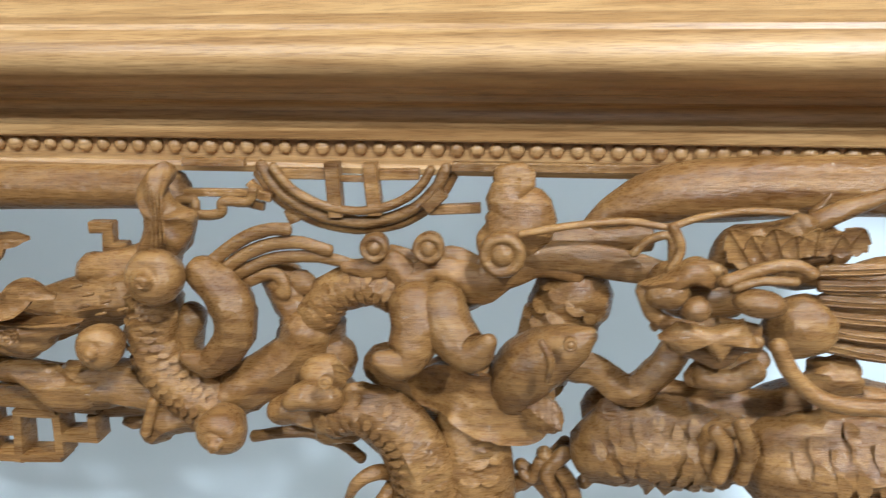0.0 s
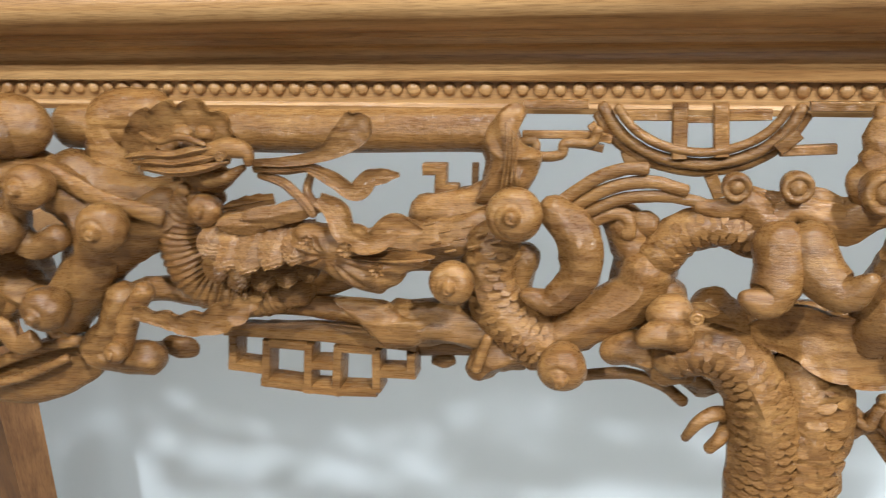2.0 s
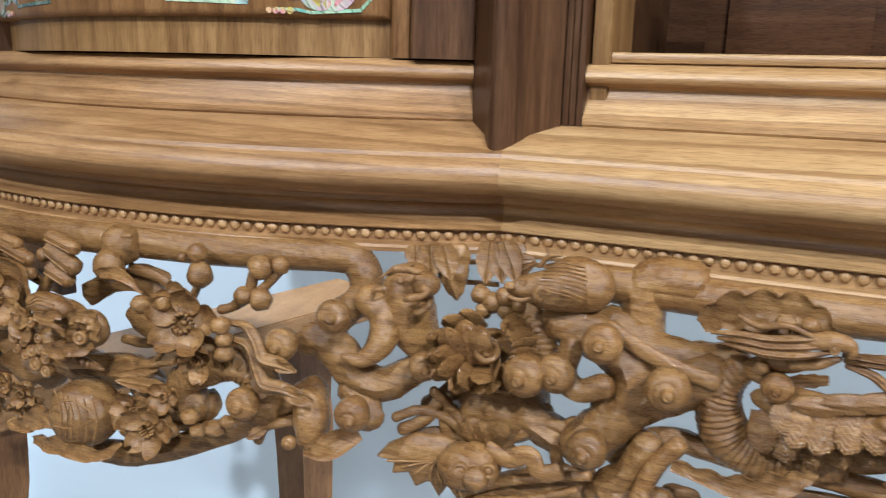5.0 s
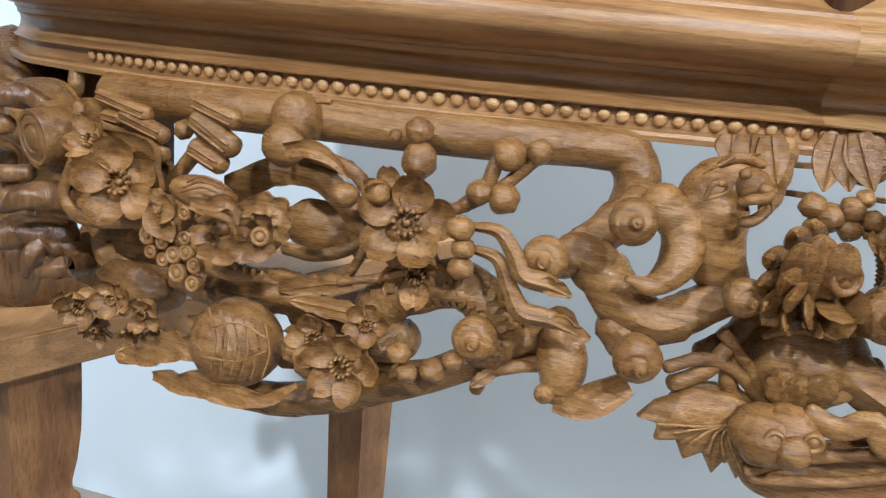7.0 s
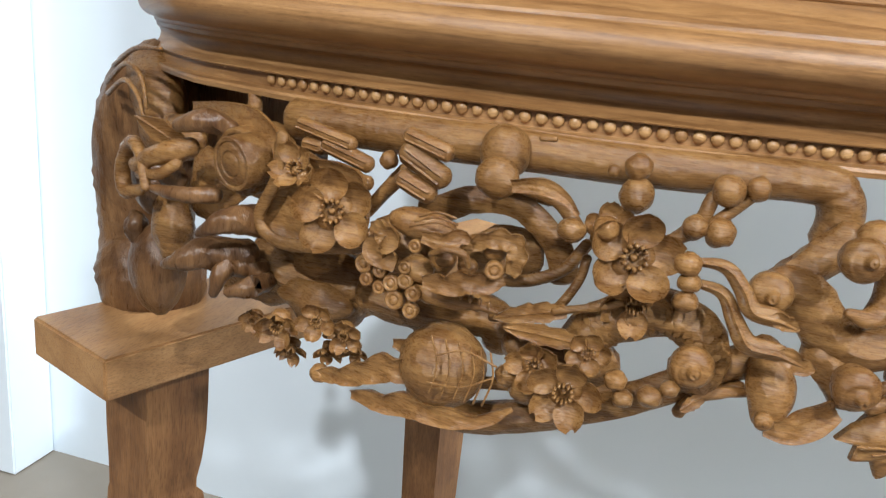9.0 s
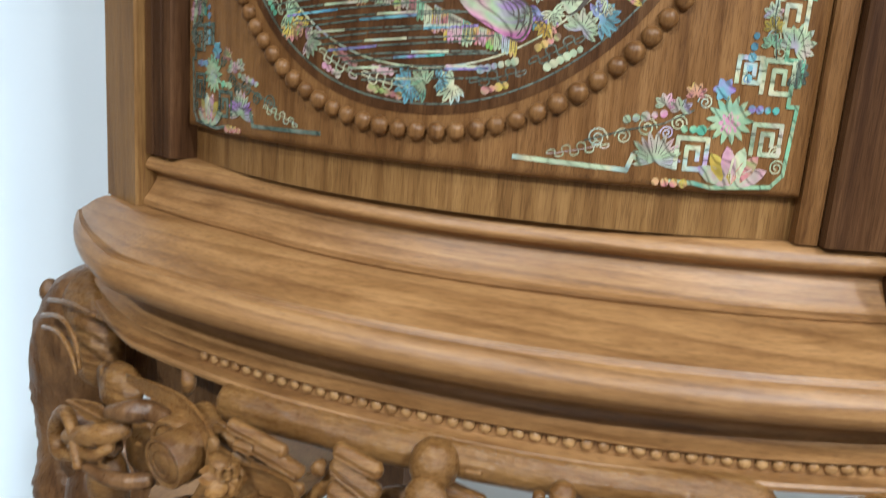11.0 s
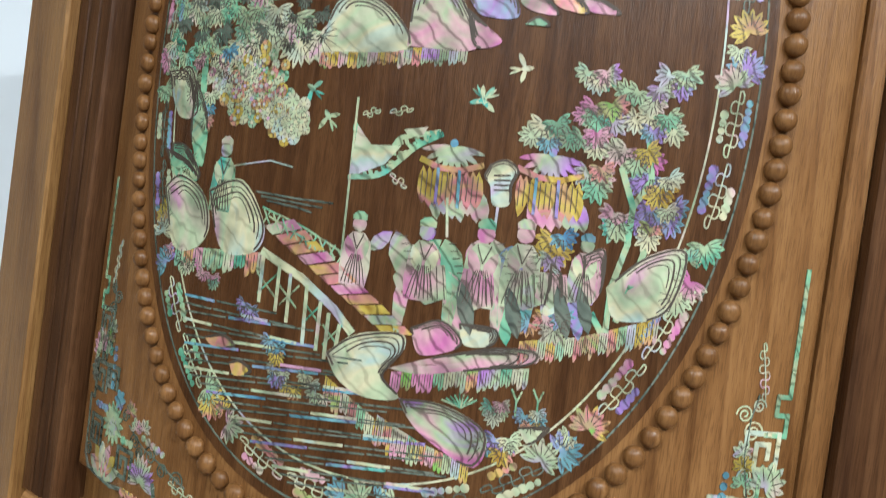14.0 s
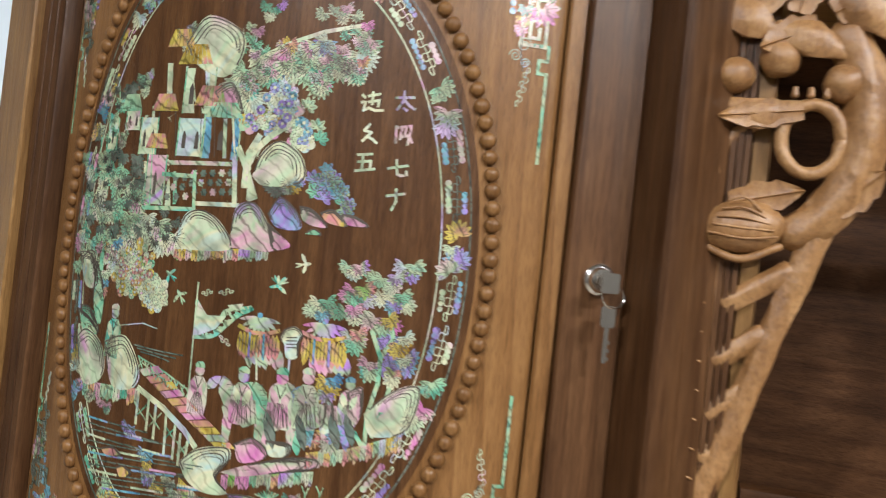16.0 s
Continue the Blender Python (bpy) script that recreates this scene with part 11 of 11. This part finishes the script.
inlay("pearl_wall", [[(-0.4308, 1.1521), (-0.4341, 1.1873), (-0.4057, 1.1901), (-0.3985, 1.1522)]], 4, 0.0004)
inlay("pearl_wall", [[(-0.3964, 1.1542), (-0.3992, 1.1803), (-0.3487, 1.1849), (-0.3431, 1.1581)]], 0, 0.0004)
inlay("pearl_terrace", [[(-0.4388, 1.1497), (-0.3995, 1.1503), (-0.335, 1.157), (-0.3242, 1.1501), (-0.3803, 1.1401), (-0.4302, 1.141)]], 0, 0.0004)
inlay("pearl_trunk", [[(-0.341, 1.1723), (-0.3367, 1.1858), (-0.3279, 1.2029), (-0.3212, 1.2104), (-0.3185, 1.2053), (-0.3272, 1.1899), (-0.328, 1.1733), (-0.3182, 1.1645), (-0.3256, 1.1613)]], 4, 0.0004)
inlay("pearl_crag", [[(-0.4981, 1.1793), (-0.5012, 1.2089), (-0.4862, 1.2107), (-0.4755, 1.1941), (-0.4775, 1.17)]], 0, 0.0004)
cloud(-0.3362, 1.2824, 0.0149, 0.0176, 0, 16)
cloud(-0.2824, 1.2673, 0.0115, 0.0145, 0, 14)
cloud(-0.2651, 1.2720, 0.0095, 0.0170, 0, 14)
cloud(-0.2506, 1.2671, 0.0112, 0.0110, 1, 12)
cloud(-0.3088, 1.2767, 0.0070, 0.0150, 1, 10)
cloud(-0.3239, 1.2630, 0.0125, 0.0130, 0, 12)
cloud(-0.3372, 1.2515, 0.0089, 0.0131, 0, 10)
cloud(-0.2767, 1.2565, 0.0089, 0.0076, 0, 8)
cloud(-0.2694, 1.3086, 0.0176, 0.0085, 0, 14)
cloud(-0.2502, 1.2945, 0.0145, 0.0101, 0, 12)
cloud(-0.3248, 1.3090, 0.0144, 0.0079, 0, 10)
cloud(-0.4761, 1.2425, 0.0281, 0.0196, 5, 16)
cloud(-0.4693, 1.2086, 0.0242, 0.0144, 0, 12)
cloud(-0.4477, 1.1662, 0.0200, 0.0186, 5, 14)
cloud(-0.4030, 1.1342, 0.0263, 0.0162, 5, 20)
cloud(-0.4848, 1.1795, 0.0172, 0.0223, 5, 12)
cloud(-0.4022, 1.2870, 0.0119, 0.0138, 0, 10)
cloud(-0.4461, 1.2511, 0.0172, 0.0114, 0, 10)
berries(-0.3069, 1.2416, 0.0138, 0.0120, 1, 20)
berries(-0.3135, 1.2256, 0.0217, 0.0103, 1, 22)
berries(-0.2890, 1.2152, 0.0081, 0.0110, 1, 14)

# seven brush-written signs
inlay("pearl_sign", strip([(-0.2189, 1.2497), (-0.2051, 1.2514)], 0.002) + strip([(-0.2126, 1.2553), (-0.2130, 1.2478), (-0.2169, 1.2411)], 0.002) + strip([(-0.2122, 1.2487), (-0.2082, 1.2448), (-0.2039, 1.2427)], 0.002) + strip([(-0.2123, 1.2425), (-0.2099, 1.2411)], 0.002), 1)
inlay("pearl_sign", strip([(-0.2162, 1.2285), (-0.2155, 1.2163)], 0.002) + strip([(-0.2152, 1.2277), (-0.2050, 1.2299), (-0.2052, 1.2246)], 0.002) + strip([(-0.2117, 1.2273), (-0.2124, 1.2193)], 0.002) + strip([(-0.2086, 1.2277), (-0.2092, 1.2215)], 0.002) + strip([(-0.2118, 1.2211), (-0.2058, 1.2228), (-0.2066, 1.2156)], 0.002) + strip([(-0.2057, 1.2219), (-0.2034, 1.2178)], 0.002), 1)
inlay("pearl_sign", strip([(-0.2189, 1.1967), (-0.2044, 1.2003)], 0.002) + strip([(-0.2132, 1.2036), (-0.2119, 1.1932), (-0.2091, 1.1922), (-0.2048, 1.1932), (-0.2052, 1.1958)], 0.002), 1)
inlay("pearl_sign", strip([(-0.2175, 1.1762), (-0.2047, 1.1791)], 0.002) + strip([(-0.2112, 1.1818), (-0.2105, 1.1727), (-0.2131, 1.1662)], 0.002), 1)
inlay("pearl_sign", strip([(-0.2440, 1.2495), (-0.2420, 1.2479)], 0.002) + strip([(-0.2442, 1.2441), (-0.2415, 1.2444), (-0.2419, 1.2400)], 0.002) + strip([(-0.2425, 1.2381), (-0.2384, 1.2403), (-0.2337, 1.2387), (-0.2276, 1.2394)], 0.002) + strip([(-0.2395, 1.2491), (-0.2310, 1.2513)], 0.002) + strip([(-0.2363, 1.2521), (-0.2361, 1.2432)], 0.002) + strip([(-0.2389, 1.2447), (-0.2312, 1.2465), (-0.2315, 1.2420)], 0.002), 4)
inlay("pearl_sign", strip([(-0.2361, 1.2281), (-0.2399, 1.2232), (-0.2344, 1.2221)], 0.002) + strip([(-0.2344, 1.2221), (-0.2406, 1.2152)], 0.002) + strip([(-0.2376, 1.2191), (-0.2329, 1.2170), (-0.2299, 1.2147)], 0.002), 4)
inlay("pearl_sign", strip([(-0.2427, 1.2045), (-0.2323, 1.2061)], 0.002) + strip([(-0.2388, 1.2045), (-0.2387, 1.1939)], 0.002) + strip([(-0.2421, 1.1993), (-0.2325, 1.2008), (-0.2326, 1.1947)], 0.002) + strip([(-0.2434, 1.1925), (-0.2292, 1.1951)], 0.002), 4)

# ---------------------------------------------------------------- lock, keys and the carved bracket
def turned(name, m, profile, parent, mat, label="", sides=20):
    bm = bmesh.new()
    lathe(bm, m, profile, sides)
    return part(name, bm, mat, parent, label, smooth=50)


LOCK = frame_at(-0.0485, -0.0135, 1.131)
lock = turned("lock", LOCK, [(0.0125, -0.002), (0.0128, 0.0015), (0.0118, 0.0032), (0.0098, 0.004), (0.0092, 0.0075), (0.0084, 0.0086), (0.0045, 0.0088), (0.0042, 0.0084)], cabinet, M_STEEL, "round chromed lock")
keys = thing("keys", "two steel keys on a wire ring hanging from the door lock", "keys")
bm = slab(-0.0012, -0.020, -0.0045, 0.0012, -0.0085, 0.0045, 0.0004)
bm.transform(LOCK)
part("key", bm, M_STEEL, keys, "key in the lock")
bm = slab(-0.006, -0.0235, -0.009, 0.008, -0.0215, 0.006, 0.0008)
bm.transform(LOCK)
part("key_bow", bm, M_STEEL, keys)
bm = bmesh.new()
path = [(0.004 + 0.0085 * math.cos(2 * math.pi * k / 24), -0.0225 + 0.002 * math.sin(2 * math.pi * k / 24), -0.011 + 0.0085 * math.sin(2 * math.pi * k / 24)) for k in range(25)]
rings = []
for k in range(25):
    a = 2 * math.pi * k / 24
    c, o = Vector(path[k]), Vector((math.cos(a), 0, math.sin(a)))
    rings.append([LOCK @ (c + o * 0.0006 * math.cos(q) + Vector((0, 1, 0)) * 0.0006 * math.sin(q)) for q in (0, 1.57, 3.14, 4.71)])
loft(bm, rings, caps=False)
part("key_ring", bm, M_STEEL, keys, "steel wire ring")
bm = slab(-0.004, -0.024, -0.034, 0.007, -0.022, -0.018, 0.0012)
bm.transform(LOCK)
part("key_bow", bm, M_STEEL, keys, "hanging key's bow")
bm = slab(-0.0005, -0.0237, -0.060, 0.003, -0.0223, -0.0335, 0.0004)
for k in range(3):
    t = slab(0.003, -0.0236, -0.058 + 0.006 * k, 0.0045, -0.0224, -0.0555 + 0.006 * k)
    me = bpy.data.meshes.new("tooth")
    t.to_mesh(me)
    t.free()
    bm.from_mesh(me)
bm.transform(LOCK)
part("key_blade", bm, M_STEEL, keys)

# bracket in the corner of the niche
bracket = part("bracket", board(0.0185, 0.04, -0.05, -0.030, 0.83, 1.16, bevel=0.004), M_BRACK, cabinet, "pale carved wooden bracket of fruit and leaves")
shared = stand


def bp(s, z, r, w=-0.02):
    return (*at(s, w, z), r)


stand = bracket
for name, pts, flat in (("stem", (bp(0.02, 1.19, 0.008), bp(0.028, 1.23, 0.008), bp(0.04, 1.255, 0.007), bp(0.075, 1.275, 0.006)), 1.0),
                        ("stem", (bp(0.085, 1.18, 0.014), bp(0.11, 1.20, 0.016), bp(0.128, 1.24, 0.017), bp(0.128, 1.29, 0.016), bp(0.11, 1.335, 0.014)), 1.0),
                        ("leaf", (bp(0.03, 1.275, 0.006, -0.012), bp(0.055, 1.268, 0.012, -0.01), bp(0.075, 1.275, 0.004, -0.012)), 0.4),
                        ("leaf", (bp(0.06, 1.335, 0.006, -0.012), bp(0.085, 1.325, 0.013, -0.008), bp(0.11, 1.315, 0.004, -0.01)), 0.4),
                        ("leaf", (bp(0.02, 1.36, 0.006, -0.012), bp(0.04, 1.34, 0.014, -0.008), bp(0.06, 1.33, 0.005, -0.01)), 0.4),
                        ("leaf", (bp(0.10, 1.36, 0.006, -0.012), bp(0.12, 1.35, 0.016, -0.008), bp(0.14, 1.33, 0.005, -0.01)), 0.4),
                        ("top_rail", (bp(0.02, 1.385, 0.014, -0.03), bp(0.08, 1.38, 0.014, -0.03), bp(0.2, 1.385, 0.014, -0.03), bp(0.5, 1.39, 0.014, -0.03)), 0.8)):
    tube(name, *pts, flat=flat, mat=M_BRACK)
lump("fruit", at(0.034, -0.012, 1.297), 0.016, 0.014, 0.014, rough=0.04, mat=M_BRACK)
lump("fruit", at(0.066, -0.016, 1.312), 0.015, 0.015, 0.014, rough=0.04, mat=M_BRACK)
lump("fruit", at(0.112, -0.016, 1.295), 0.015, 0.015, 0.014, rough=0.04, mat=M_BRACK)
lump("shell", at(0.05, -0.012, 1.182), 0.031, 0.021, 0.018, turn=-8, rough=0.05, mat=M_BRACK)
tube("hollow_rim", *[bp(0.093 + 0.021 * math.cos(2 * math.pi * k / 10), 1.252 + 0.026 * math.sin(2 * math.pi * k / 10), 0.005, -0.014) for k in range(11)], mat=M_BRACK)
tube("shell_edge", bp(0.02, 1.168, 0.003, -0.008), bp(0.05, 1.158, 0.003, -0.004), bp(0.078, 1.17, 0.003, -0.008), mat=M_BRACK)
for k in range(4):
    tube("rim_notch", bp(0.078 + 0.011 * k, 1.283, 0.0028, -0.01), bp(0.078 + 0.011 * k, 1.289, 0.002, -0.01), mat=M_BRACK)
for k, (s, z, ds, dz, r) in enumerate(((0.03, 1.345, 0.05, 0.03, 0.013), (0.09, 1.335, -0.04, -0.018, 0.014), (0.1, 1.345, 0.045, 0.032, 0.015), (0.075, 1.345, 0.01, 0.038, 0.012), (0.125, 1.345, 0.012, 0.04, 0.012), (0.02, 1.335, 0.012, 0.035, 0.011), (0.085, 1.272, -0.06, -0.008, 0.010), (0.02, 1.2, 0.004, 0.035, 0.009), (0.04, 1.2, 0.05, 0.012, 0.012), (0.112, 1.2, 0.03, 0.03, 0.012))):
    acanthus("leaf", bp(s, z, r, -0.008), bp(s + ds, z + dz, r, -0.008), curl=0.15, teeth=3, mat=M_BRACK)
for k in range(5):
    tube("shell_line", bp(0.026 + 0.003 * k, 1.176 + 0.006 * k, 0.0009, 0.002), bp(0.05, 1.173 + 0.0075 * k, 0.0009, 0.0068 - abs(k - 1.5) * 0.001), bp(0.074 - 0.003 * k, 1.176 + 0.0045 * k, 0.0009, 0.002), rough=0, mat=M_BRACK)
tube("upright_band", (-0.4312, 0.5206, 1.1589, 0.0183), (-0.4324, 0.5208, 1.1117, 0.0165), (-0.4322, 0.5207, 1.0595, 0.0147), (-0.4321, 0.5207, 1.0075, 0.0131), (-0.4315, 0.5207, 0.9687, 0.0104), flat=0.3, rough=0.04, mat=M_BRACK)
tube("slant_band", (-0.3512, 0.5109, 1.2009, 0.0112), (-0.3645, 0.5126, 1.154, 0.0102), (-0.3784, 0.5142, 1.1099, 0.0097), (-0.3927, 0.516, 1.0611, 0.0097), (-0.408, 0.5178, 1.0116, 0.0103), (-0.4211, 0.5194, 0.9707, 0.0094), flat=0.6, rough=0.16, mat=M_BRACK)
tube("cross_tie", (-0.4154, 0.5187, 1.1225, 0.0078), (-0.3707, 0.5133, 1.1533, 0.0079), flat=0.6, mat=M_BRACK)
tube("cross_tie", (-0.4185, 0.5191, 1.0788, 0.0078), (-0.3857, 0.5151, 1.1047, 0.0078), flat=0.6, mat=M_BRACK)
tube("cross_tie", (-0.4194, 0.5192, 1.0377, 0.0074), (-0.3951, 0.5163, 1.0607, 0.0074), flat=0.6, mat=M_BRACK)
tube("cross_tie", (-0.4211, 0.5194, 1.0042, 0.0075), (-0.4084, 0.5179, 1.0158, 0.0075), flat=0.6, mat=M_BRACK)
tube("carved_nick", (-0.4435, 0.512, 1.1497, 0.001), (-0.432, 0.5086, 1.1449, 0.0009), mat=M_BRACK)
tube("carved_nick", (-0.4429, 0.512, 1.1273, 0.001), (-0.4314, 0.5086, 1.1227, 0.0009), mat=M_BRACK)
tube("carved_nick", (-0.4423, 0.5119, 1.105, 0.001), (-0.4308, 0.5085, 1.1006, 0.0009), mat=M_BRACK)
tube("carved_nick", (-0.4417, 0.5118, 1.0827, 0.001), (-0.4303, 0.5084, 1.0785, 0.0009), mat=M_BRACK)
tube("carved_nick", (-0.4411, 0.5117, 1.0605, 0.001), (-0.4297, 0.5084, 1.0565, 0.0009), mat=M_BRACK)
tube("carved_nick", (-0.4405, 0.5117, 1.0383, 0.001), (-0.4291, 0.5083, 1.0345, 0.0009), mat=M_BRACK)
tube("carved_nick", (-0.4399, 0.5116, 1.0161, 0.001), (-0.4285, 0.5082, 1.0125, 0.0009), mat=M_BRACK)
tube("carved_nick", (-0.4393, 0.5115, 0.994, 0.001), (-0.4279, 0.5081, 0.9906, 0.0009), mat=M_BRACK)
stand = shared
